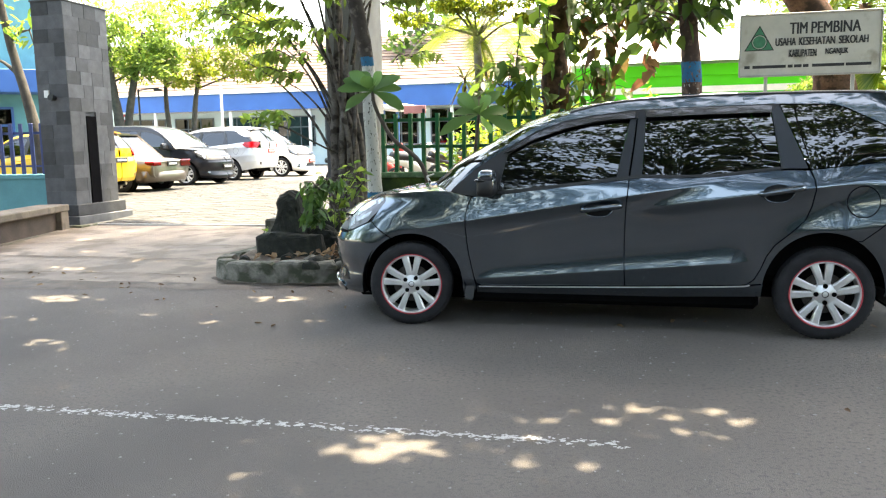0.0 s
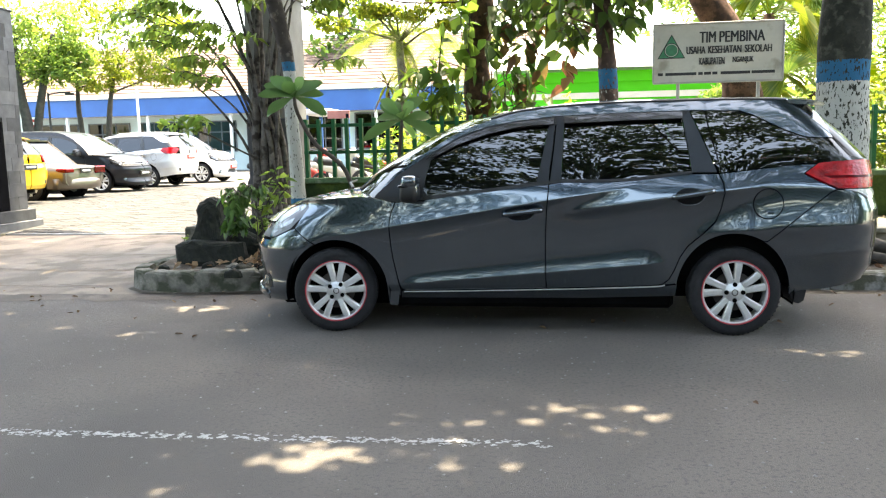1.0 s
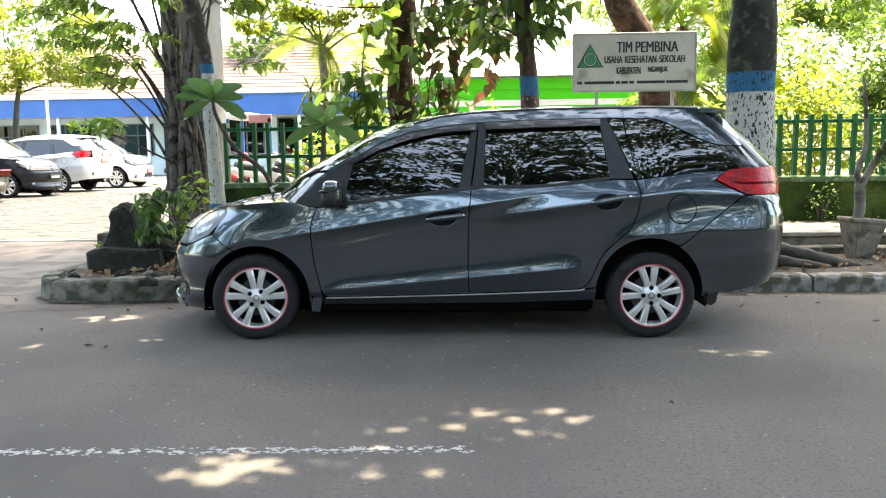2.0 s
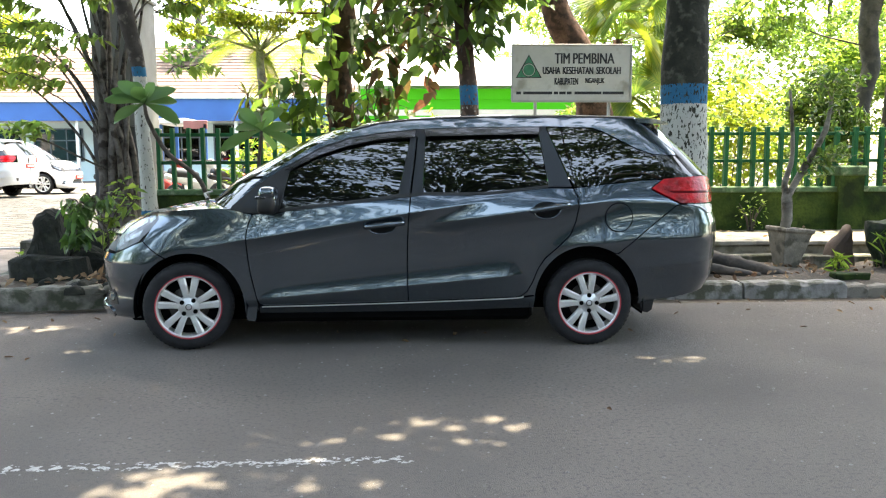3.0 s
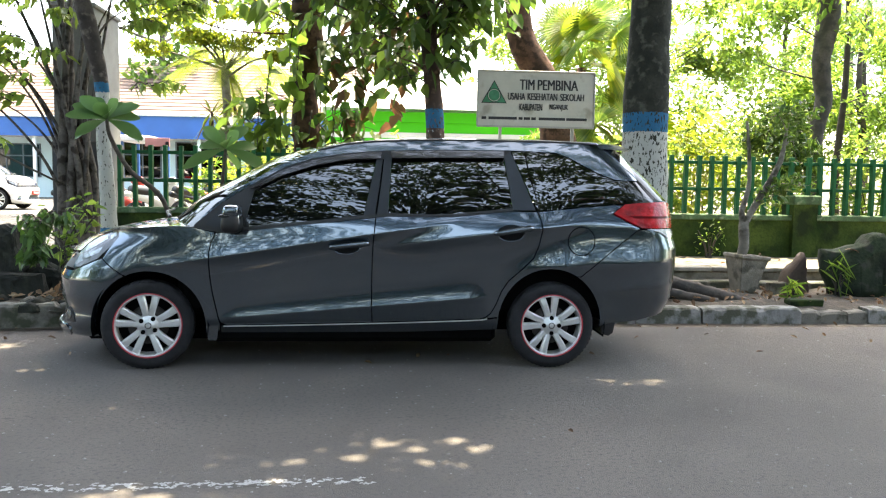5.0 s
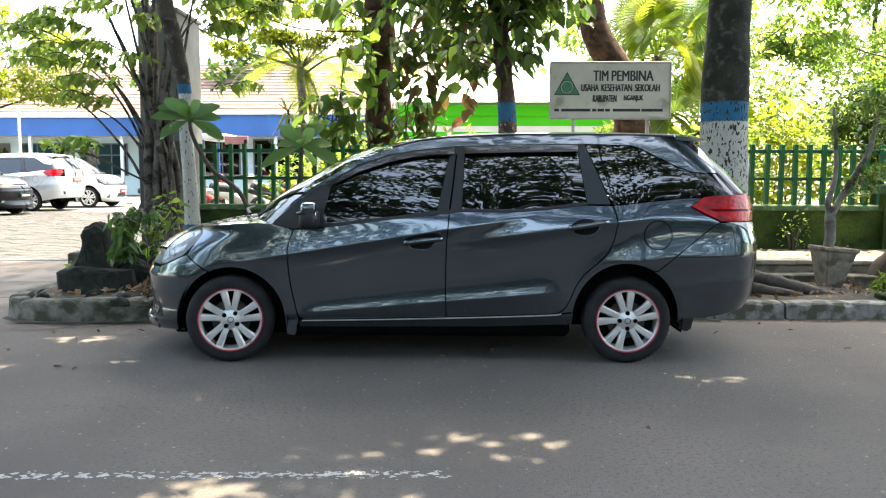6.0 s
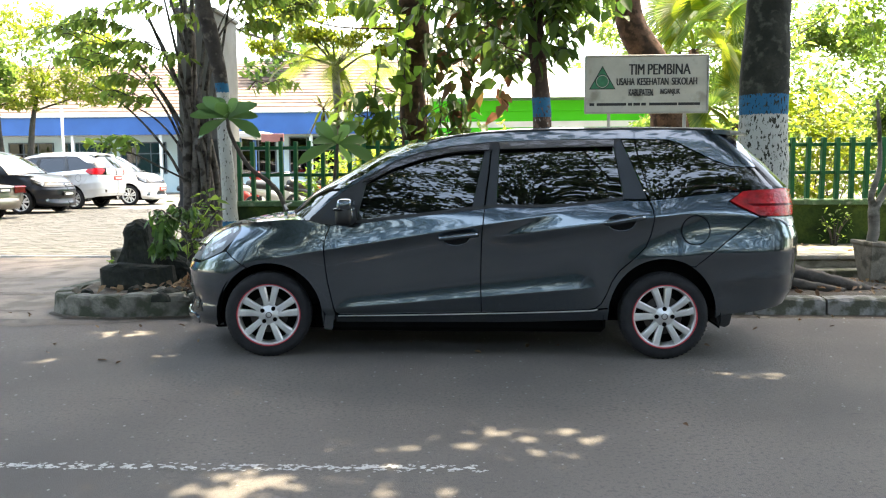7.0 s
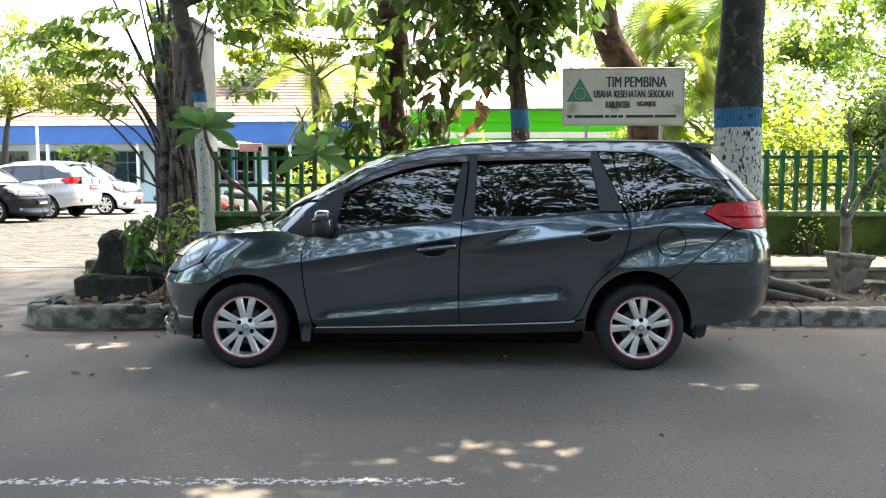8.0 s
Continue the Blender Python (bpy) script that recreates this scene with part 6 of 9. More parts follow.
# many-stemmed tree beside the gate post
t = thing("gate_tree", (-2.40, 5.42, 0.16), "grey many-stemmed tree with twining stems beside the gate post", "tree")
for k in range(9):
    bm = bmesh.new()
    a = k * 0.7
    bx, by = 0.20 * math.cos(a) * (0.6 + 0.4 * (k % 2)), 0.14 * math.sin(a)
    dx = (-1.0, -0.62, -0.35, -0.15, 0.0, 0.12, 0.25, -0.5, 0.4)[k]
    line = smooth_line([(bx * 1.5 + 0.05, by, -0.1), (bx, by, 0.5), (bx * 0.8 + 0.04 * math.sin(k), by, 1.1), (bx + dx * 0.22, by, 1.8), (bx + dx * 0.6, by + 0.05, 2.7), (bx + dx * 1.0, by + 0.1, 3.6)], 6)
    r0 = (0.045, 0.05, 0.06, 0.075, 0.085, 0.07, 0.05, 0.04, 0.035)[k]
    add_tube(bm, line, list(np.linspace(r0 * 1.35, r0 * 0.32, len(line))), 10, 0.25)
    part("stem", bm, M_BARK_STEM, t, smooth=True)
for k, (ex, ez, z0) in enumerate([(-1.75, 3.1, 1.5), (-1.25, 2.95, 1.2), (-1.05, 2.6, 0.9), (-0.8, 3.3, 1.1), (-0.55, 2.7, 1.6), (-0.35, 3.4, 1.8), (0.45, 3.3, 1.7), (0.75, 3.2, 2.2), (0.3, 2.9, 1.5), (-1.4, 2.3, 0.7), (-1.0, 2.05, 1.0)]):
    bm = bmesh.new()
    y_ = RNG.uniform(-0.35, 0.1)
    add_tube(bm, smooth_line([(-0.12 if ex < 0 else 0.1, -0.05, z0), (ex * 0.30, y_ * 0.5, z0 + (ez - z0) * 0.42), (ex * 0.62, y_, z0 + (ez - z0) * 0.78), (ex, y_, ez)], 5), list(np.linspace(0.026, 0.007, 16)), 6, 0.1)
    part("branch", bm, M_BARK_STEM, t, smooth=True)
cl = [((-1.79, -0.3, 3.02), (0.38, 0.3, 0.08)), ((-1.02, -0.3, 3.04), (0.48, 0.3, 0.09)), ((-1.46, -0.3, 2.8), (0.35, 0.3, 0.11)), ((-0.8, -0.3, 2.81), (0.4, 0.3, 0.11)), ((-1.19, -0.3, 2.56), (0.26, 0.3, 0.09)), ((-0.69, -0.3, 2.56), (0.28, 0.3, 0.11)), ((-1.13, -0.3, 2.38), (0.24, 0.3, 0.09)), ((-0.69, -0.3, 2.35), (0.23, 0.3, 0.09)), ((-1.04, -0.3, 2.15), (0.22, 0.3, 0.07)), ((-0.72, -0.3, 2.05), (0.21, 0.3, 0.1)), ((-1.41, -0.3, 3.21), (0.32, 0.3, 0.08)), ((-0.7, -0.3, 3.27), (0.4, 0.3, 0.1)), ((0.81, -0.3, 3.28), (0.22, 0.3, 0.09)), ((1.21, -0.3, 3.27), (0.27, 0.3, 0.13)), ((0.94, -0.3, 3.07), (0.24, 0.3, 0.11)), ((1.12, -0.3, 2.23), (0.27, 0.3, 0.08)), ((0.33, -0.3, 3.45), (0.31, 0.3, 0.11)), ((-0.15, -0.3, 2.65), (0.18, 0.3, 0.09)), ((0.8, -0.35, 3.06), (0.24, 0.3, 0.12)), ((1.3, -0.35, 3.09), (0.27, 0.3, 0.14)), ((1.5, -0.35, 3.24), (0.23, 0.3, 0.14)), ((0.96, -0.35, 3.36), (0.31, 0.3, 0.11)), ((-0.05, -0.35, 3.19), (0.24, 0.3, 0.15))]
sprays(t, cl, (0, 0, 2.0), 4, 0.15, 0.075, M_LEAF_LIME, 0.85)
leaf_mesh("low_shoot", blob((-0.95, -0.5, 1.48), (0.42, 0.25, 0.12), 60), 0.17, 0.075, M_LEAF_LIME, t, 0.2)
bm = add_tube(bmesh.new(), smooth_line([(-0.1, -0.1, 0.95), (-0.4, -0.35, 1.15), (-0.75, -0.5, 1.35), (-1.1, -0.55, 1.42)], 4), [0.014] * 13, 5)
part("low_branch", bm, M_BARK_DARK, t)

# brown trunks inside the fence
tree("garden_tree", (0.50, 6.2, 0.2), [(0.05, 0, -0.05), (0.0, 0, 0.8), (-0.04, 0, 1.7), (-0.06, 0, 2.4), (0.02, 0, 3.0), (-0.08, 0, 3.6), (-0.2, 0, 4.6)], [0.28, 0.22, 0.195, 0.185, 0.195, 0.18, 0.15],
     M_BARK, M_LEAF_DARK, "stout reddish-brown tree behind the fence", [((0.75, -0.3, 3.0), (0.6, 0.4, 0.35)), ((0.25, -0.4, 3.45), (0.8, 0.4, 0.3)), ((-0.55, -0.4, 3.45), (0.7, 0.4, 0.35)), ((1.3, -0.2, 3.3), (0.6, 0.4, 0.35)), ((-1.4, -0.3, 3.6), (0.8, 0.5, 0.3)), ((-2.2, -0.3, 3.7), (0.7, 0.5, 0.3)), ((2.0, -0.2, 3.6), (0.7, 0.4, 0.3)), ((0.45, -0.4, 2.0), (0.32, 0.3, 0.34)), ((0.62, -0.4, 1.65), (0.3, 0.25, 0.24)), ((-0.6, -0.45, 2.25), (0.34, 0.25, 0.25)), ((-0.75, -0.4, 1.85), (0.34, 0.25, 0.24)), ((-0.35, -0.45, 1.72), (0.25, 0.2, 0.2)), ((0.2, -0.45, 2.55), (0.28, 0.2, 0.25))], (0.24, 0.135), 110, droop=1.1, rough=0.2, spray=4, limb_r=0.015)
def climber(at, label, strands, reach, ln, wd, mats, droop=1.1, per=1):
    """Hanging stems with large leaves: strands (x, top, bottom) relative to the base, leaves within reach of them."""
    t = thing("climber", at, label, "plant")
    groups = [[] for _ in mats]
    for x0, top, bottom in strands:
        bm = bmesh.new()
        line = smooth_line([(x0, 0.02, top), (x0 + RNG.normal() * 0.06, -0.05, (top + bottom) / 2), (x0 + RNG.normal() * 0.08, -0.04, bottom)], 6)
        add_tube(bm, line, list(np.linspace(0.010, 0.004, len(line))), 5)
        part("vine", bm, M_BARK_DARK, t, smooth=True)
        for q in line:
            for _ in range(per):
                groups[int(RNG.integers(len(mats)))].append(q + RNG.normal(size=3) * np.array((reach, reach * 0.7, reach * 0.6)))
    for pts_, (nm, m_) in zip(groups, mats):
        if pts_:
            leaf_mesh(nm, pts_, ln, wd, m_, t, droop)
    return t


climber((1.35, 5.6, 0.3), "hanging red-brown and green climbing leaves between the trunks", [(-0.42, 3.4, 2.2), (-0.24, 3.4, 1.7), (-0.05, 3.3, 2.0), (0.12, 3.4, 2.3), (0.32, 3.3, 1.75), (0.5, 3.4, 2.3)], 0.09, 0.25, 0.145, (("red_leaves", M_LEAF_RED), ("green_leaves", M_LEAF_DARK)), 1.1, 2)
climber((0.30, 5.75, 0.3), "large round-leaved climber on the brown trunk", [(-0.42, 2.2, 0.9), (-0.30, 2.5, 1.0), (-0.16, 2.0, 0.8), (-0.5, 1.6, 0.8), (0.02, 3.1, 2.2), (0.10, 2.9, 2.0)], 0.09, 0.22, 0.165, (("broad_leaves", M_LEAF), ("lime_leaves", M_LEAF_LIME)), 0.7)
climber((0.85, 5.7, 0.3), "dense dark green climber beside the brown trunk", [(-0.16, 2.1, 1.0), (-0.04, 2.3, 1.05), (0.08, 2.2, 1.15), (0.18, 1.9, 1.2), (-0.28, 1.9, 1.0)], 0.10, 0.19, 0.12, (("dark_leaves", M_LEAF_DARK), ("green_leaves", M_LEAF)), 1.0)
tree("garden_tree", (4.45, 8.0, 0.2), [(0.2, 0, 0), (0.1, 0, 1.2), (0.0, 0, 2.2), (-0.30, 0, 2.9), (-0.62, 0, 3.5), (-0.70, 0, 4.4), (-0.7, 0, 5.5)], [0.36, 0.32, 0.29, 0.26, 0.23, 0.2, 0.15],
     M_BARK, M_LEAF_LIME, "crooked brown tree standing behind the notice board", [((0.2, 0, 5.6), (0.8, 0.6, 0.5)), ((-1.5, 0, 4.6), (0.9, 0.6, 0.5))], (0.2, 0.09), 130, rough=0.12)
tree("garden_tree", (8.45, 7.0, 0.2), [(-0.05, 0, 0), (0.0, 0, 0.9), (0.04, 0, 1.8), (0.14, 0, 2.5), (0.08, 0, 3.1), (0.16, 0, 3.8), (0.10, 0, 5.0)], [0.16, 0.125, 0.12, 0.135, 0.145, 0.18, 0.15],
     M_BARK_GREY, M_LEAF, "gnarled grey-brown tree inside the fence", [((-0.9, -0.2, 3.7), (0.9, 0.5, 0.35)), ((-1.4, -0.1, 3.2), (0.5, 0.5, 0.4)), ((0.8, 0, 3.6), (0.7, 0.5, 0.4)), ((-0.3, -0.3, 4.2), (1.0, 0.6, 0.4))], (0.15, 0.06), 320, rough=0.25, droop=0.8, limb_r=0.016)
tree("small_tree", (7.5, 6.3, 0.2), [(0.05, 0, 0), (0.0, 0, 0.7), (0.05, 0, 1.4), (0.05, 0, 2.0)], [0.045, 0.04, 0.03, 0.015], M_BARK_DARK, M_LEAF_DARK, "small dark-leaved tree rising over the fence", [((0.0, -0.1, 1.9), (0.45, 0.3, 0.26)), ((0.22, -0.1, 1.6), (0.40, 0.3, 0.26)), ((-0.25, 0, 1.75), (0.3, 0.3, 0.2)), ((0.3, 0, 1.3), (0.35, 0.3, 0.2)), ((0.1, -0.05, 2.15), (0.3, 0.25, 0.15))], (0.13, 0.062), 260, droop=0.8, limb_r=0.012, gaps=0.2)
tree("sapling", (9.85, 8.5, 0.2), [(0, 0, 0), (-0.05, 0, 1.5), (0.03, 0, 3.0), (0.0, 0, 4.6)], [0.075, 0.065, 0.055, 0.045], M_BARK_DARK, M_LEAF, "thin straight sapling inside the fence", [((0.6, 0, 3.6), (0.6, 0.4, 0.3)), ((0.5, -0.2, 2.6), (0.6, 0.4, 0.35)), ((1.4, 0, 3.1), (0.7, 0.4, 0.5))], (0.15, 0.06), 220, limb_r=0.014)
tree("sapling", (11.2, 8.2, 0.2), [(0, 0, 0), (0.15, 0, 1.2), (0.35, 0, 2.4), (0.5, 0, 4.4)], [0.085, 0.07, 0.06, 0.05], M_BARK_DARK, M_LEAF, "thin leaning sapling inside the fence", [((0.2, -0.3, 2.7), (0.7, 0.5, 0.5)), ((0.9, 0, 3.6), (0.8, 0.5, 0.6)), ((-0.4, -0.2, 1.9), (0.6, 0.4, 0.4)), ((0.4, -0.2, 4.2), (0.9, 0.5, 0.4))], (0.16, 0.065), 330, limb_r=0.014)

# shrubs and hedge growth inside the fence
for at, r, n, ls, lm, lab in [
    ((5.6, 6.9, 0.25), (0.8, 0.5, 1.0), 520, (0.16, 0.075), M_LEAF_LIME, "light green bush behind the fence"),
    ((6.6, 7.4, 0.25), (0.9, 0.6, 1.15), 620, (0.17, 0.08), M_LEAF_YELLOW, "sunlit yellow-green bush behind the fence"),
    ((7.5, 6.3, 0.25), (0.7, 0.5, 1.1), 460, (0.18, 0.07), M_LEAF_LIME, "light green bush behind the fence"),
    ((8.9, 6.0, 0.25), (0.8, 0.4, 0.95), 420, (0.2, 0.07), M_LEAF_LIME, "feathery green bush leaning on the fence"),
    ((10.2, 6.6, 0.25), (0.9, 0.5, 1.2), 480, (0.2, 0.08), M_LEAF_LIME, "light green bush behind the fence"),
    ((12.0, 7.2, 0.25), (1.1, 0.7, 1.5), 620, (0.2, 0.09), M_LEAF, "mid-green bush behind the fence"),
    ((7.9, 9.6, 0.2), (1.1, 0.8, 1.45), 620, (0.18, 0.075), M_LEAF_LIME, "tall sunlit thicket in the garden"),
    ((7.0, 10.5, 0.2), (1.6, 1.0, 1.9), 900, (0.22, 0.09), M_LEAF_LIME, "tall green thicket in the garden"),
    ((10.5, 12.0, 0.2), (2.0, 1.2, 2.2), 900, (0.24, 0.1), M_LEAF_LIME, "tall green thicket in the garden"),
    ((14.0, 11.0, 0.2), (2.0, 1.2, 2.4), 900, (0.24, 0.1), M_LEAF, "tall green thicket in the garden"),
    ((3.4, 6.4, 0.25), (0.9, 0.4, 0.62), 300, (0.2, 0.09), M_LEAF_LIME, "green shrub behind the notice board"),
    ((1.75, 6.8, 0.25), (0.22, 0.2, 0.95), 60, (0.14, 0.06), M_LEAF_YELLOW, "thin yellow-green shrub before the green building"),
    ((-1.05, 7.3, 0.25), (0.45, 0.4, 0.7), 200, (0.2, 0.05), M_LEAF, "green shrub behind the fence"),
    ((0.5, 8.6, 0.25), (0.8, 0.5, 0.8), 300, (0.2, 0.06), M_LEAF_YELLOW, "yellow-green shrub in the yard bed"),
    ((-0.4, 6.5, 0.25), (0.55, 0.4, 0.75), 200, (0.2, 0.05), M_LEAF_YELLOW, "spiky yellow shrub behind the fence"),
    ((0.1, 7.4, 0.25), (0.5, 0.4, 1.0), 220, (0.2, 0.06), M_LEAF_LIME, "green shrub behind the fence"),
]:
    bush("shrub", at, r, int(n * 2.6), (ls[0] * 0.72, ls[1] * 0.75), lm, lab, gaps=0.2)

# tall background crowns over the garden
for at, h, cl_n, lm, lab, sp in [
    ((6.2, 14, 0.2), 5.5, 8, M_LEAF_LIME, "tall leafy garden tree with airy crown", 2.2),
    ((9.5, 17, 0.2), 6.0, 9, M_LEAF_HAZE, "tall leafy garden tree with airy crown", 2.6),
    ((14.5, 15, 0.2), 6.0, 7, M_LEAF_HAZE, "tall leafy garden tree with airy crown", 2.6),
    ((18.0, 12, 0.2), 5.5, 8, M_LEAF_HAZE, "tall leafy garden tree with airy crown", 2.6),
    ((8.0, 13.5, 0.2), 6.0, 14, M_LEAF, "tall leafy garden tree with airy crown", 2.4),
    ((12.0, 14.5, 0.2), 6.4, 11, M_LEAF, "tall leafy garden tree with airy crown", 2.6),
    ((16.0, 18, 0.2), 7.0, 11, M_LEAF_HAZE, "tall leafy garden tree with airy crown", 3.0),
    ((7.6, 11.5, 0.2), 4.8, 10, M_LEAF_LIME, "dense light green garden tree", 2.0),
    ((11.5, 10.5, 0.2), 4.8, 10, M_LEAF, "dense light green garden tree", 2.2),
]:
    cl = [((RNG.normal() * sp * 0.5, RNG.normal() * 0.8, RNG.uniform(h * 0.35, h * 1.05)), (sp * 0.36, sp * 0.34, sp * 0.22)) for _ in range(cl_n)]
    tree("background_tree", at, [(0, 0, 0), (0.1, 0, h * 0.35), (-0.1, 0, h * 0.7), (0, 0, h)], [0.11, 0.09, 0.06, 0.03], M_BARK_GREY, lm, lab, cl, (0.14, 0.062), 900, limb_r=0.014, gaps=0.4)

# feather palm and fan palm
def feather_palm(at, height, fronds, length, label):
    t = thing("feather_palm", at, label, "palm tree")
    line = smooth_line([(0.05, 0, 0), (0.02, 0, height * 0.5), (-0.05, 0, height)], 6)
    part("trunk", add_tube(bmesh.new(), line, list(np.linspace(0.08, 0.06, len(line))), 10, 0.1), M_BARK_PALE, t, smooth=True)
    for k in range(fronds + 4):
        a = 2 * math.pi * k / fronds + RNG.uniform(-0.2, 0.2)
        dead = k >= fronds
        rise = -0.25 if dead else RNG.uniform(0.15, 1.0)
        bm = bmesh.new()
        d = Vector((math.cos(a), math.sin(a) * 0.8, 0)) * (0.35 if dead else 1.0)
        pts_ = []
        for i in range(12):
            s = i / 11
            pts_.append(Vector((-0.05, 0, height)) + d * length * s * (1 - 0.15 * s) + Vector((0, 0, length * (rise * s - (0.50 + rise * 0.45) * s * s))))
        add_tube(bm, pts_, list(np.linspace(0.012, 0.003, 12)), 5)
        for i in range(2, 12):
            tang = (pts_[i] - pts_[i - 1]).normalized()
            side = tang.cross(Vector((0, 0, 1))).normalized()
            for sgn in (-1, 1):
                for off in (0.0, 0.25, 0.5, 0.75):
                    p = pts_[i - 1].lerp(pts_[i], off)
                    ll = length * 0.27 * (1 - 0.45 * abs(i / 11 - 0.45))
                    dirv = (side * sgn + tang * 0.55 + Vector((0, 0, -0.25))).normalized()
                    w = tang * 0.011
                    e = p + dirv * ll
                    bm.faces.new([bm.verts.new(p - w), bm.verts.new(p + w), bm.verts.new(e)])
        part("frond", bm, M_LEAF_YELLOW if dead or k % 3 else M_LEAF_LIME, t)
    return t


def fan_palm(at, height, fans, label, stalk=0.9):
    t = thing("fan_palm", at, label, "palm tree")
    part("trunk", add_tube(bmesh.new(), [(0, 0, 0), (0.02, 0, height * 0.6), (0, 0, height)], [0.13, 0.11, 0.09], 10, 0.15), M_BARK, t, smooth=True)
    for k in range(fans):
        a = 2 * math.pi * k / fans + RNG.uniform(-0.3, 0.3)
        el = RNG.uniform(-0.35, 1.15)
        d = Vector((math.cos(a) * math.cos(el), math.sin(a) * math.cos(el), math.sin(el)))
        hub = Vector((0, 0, height)) + d * stalk
        bm = bmesh.new()
        add_tube(bm, [(0, 0, height - 0.05), Vector((0, 0, height)) + d * stalk * 0.5 + Vector((0, 0, 0.05)), hub], [0.012, 0.010, 0.008], 5)
        side = d.cross(Vector((0, 0, 1))).normalized()
        upv = side.cross(d)
        twist = RNG.uniform(0.3, 1.3) * RNG.choice((-1, 1))
        side, upv = side * math.cos(twist) + upv * math.sin(twist), upv * math.cos(twist) - side * math.sin(twist)
        n = 34
        R = RNG.uniform(0.50, 0.75)
        for i in range(n):
            b0 = -2.1 + 4.2 * i / n
            b1 = b0 + 4.2 / n
            def ray_(b, r):
                q = (d * math.cos(b) + side * math.sin(b)) * r
                return hub + q + upv * (-0.18 * r * r) - Vector((0, 0, 0.15 * r * r))
            m_ = (b0 + b1) / 2
            v = [bm.verts.new(hub), bm.verts.new(ray_(b0, R * 0.34)), bm.verts.new(ray_(m_, R) - Vector((0, 0, 0.05))), bm.verts.new(ray_(b1, R * 0.34)), bm.verts.new(ray_(m_, R * 0.55) + upv * 0.018)]
            bm.faces.new((v[0], v[1], v[4])), bm.faces.new((v[0], v[4], v[3])), bm.faces.new((v[1], v[2], v[4])), bm.faces.new((v[4], v[2], v[3]))
        part("fan", bm, M_LEAF_LIME if k % 2 else M_LEAF_YELLOW, t)
    return t


feather_palm((-1.26, 9.45, 0.2), 3.1, 12, 1.5, "slender feather palm with yellowing fronds")
tree("yard_tree", (-1.18, 9.0, 0.2), [(0.05, 0, 0), (0.03, 0, 1.2), (0.02, 0, 2.0), (-0.02, 0, 2.95)], [0.11, 0.085, 0.075, 0.055], M_BARK_PALE, M_LEAF_YELLOW, "forked tree with sunlit yellow-green leaves in the yard bed",
     [((0.75, 0, 3.55), (0.45, 0.35, 0.16)), ((-0.45, 0, 3.5), (0.45, 0.35, 0.15)), ((-0.25, 0.1, 4.0), (0.6, 0.4, 0.25)), ((0.4, 0.1, 4.05), (0.6, 0.4, 0.25)), ((1.25, 0, 3.95), (0.5, 0.4, 0.25)), ((-1.1, 0.1, 3.9), (0.6, 0.4, 0.3)), ((0.15, -0.1, 3.4), (0.5, 0.3, 0.16)), ((0.9, -0.1, 3.2), (0.3, 0.3, 0.10)), ((-1.35, 0.3, 3.35), (0.35, 0.3, 0.15))], (0.115, 0.050), 420, droop=0.5, limb_r=0.026, gaps=0.25)
def spiky_plant(at, height, label):
    """A bare stem with a head of narrow arching blades."""
    t = thing("spiky_plant", at, label, "plant")
    line = smooth_line([(0, 0, 0), (0.04, 0, height * 0.5), (0, 0, height)], 4)
    part("stem", add_tube(bmesh.new(), line, list(np.linspace(0.03, 0.02, len(line))), 7), M_BARK, t, smooth=True)
    for k in range(26):
        a, el = k * 2.4, RNG.uniform(-0.9, 1.3)
        bm = bmesh.new()
        big_leaf(bm, (0, 0, height - 0.10 * RNG.uniform()), (math.cos(a) * math.cos(el), math.sin(a) * math.cos(el), math.sin(el)), RNG.uniform(0.32, 0.52), 0.045, 0.35)
        part("blade", bm, M_LEAF_YELLOW if k % 3 else M_LEAF_RED, t)
    return t


spiky_plant((-1.38, 8.7, 0.2), 2.2, "spiky yellow plant before the forked tree")
spiky_plant((-0.98, 8.6, 0.2), 2.3, "spiky yellow and red-brown plant before the forked tree")
feather_palm((-0.1, 11.5, 0.2), 3.0, 11, 1.6, "slender feather palm in the yard")
fan_palm((5.30, 9.6, 0.2), 3.25, 24, "bright green fan palm behind the notice board")
fan_palm((5.75, 8.6, 0.2), 1.9, 11, "low fan palm with drooping pale leaves", 0.6)

# large-leaved young trees by the fence
for at, stem_pts, hub, ln, n, lab in (((-0.75, 3.9, 0.30), [(0, 0, 0), (-0.10, -0.3, 0.70), (-0.34, -0.65, 1.02), (-0.46, -0.85, 1.34)], (-0.48, -0.9, 1.52), 0.36, 16, "young tree with large glossy oblong leaves"),
                                      ((-0.40, 4.3, 0.30), [(0, 0, 0), (0.02, -0.1, 0.5), (0.10, -0.3, 0.9)], (0.18, -0.5, 1.28), 0.40, 11, "young tree with a rosette of large oblong leaves")):
    t = thing("large_leaf_sapling", at, lab, "plant")
    line = smooth_line(stem_pts + [hub], 5)
    part("stem", add_tube(bmesh.new(), line, list(np.linspace(0.030, 0.018, len(line))), 7), M_BARK_GREY, t, smooth=True)
    for k in range(n):
        a = 2 * math.pi * k / n + 0.3
        el = (0.3, 1.1, -0.25, 0.7)[k % 4]
        bm = bmesh.new()
        big_leaf(bm, hub, (math.cos(a), math.sin(a) * 0.7, el), ln * RNG.uniform(0.8, 1.2), ln * 0.40, 0.22, up=(0, -0.85, 0.65))
        part("leaf", bm, M_LEAF_GLOSSY, t, smooth=True)

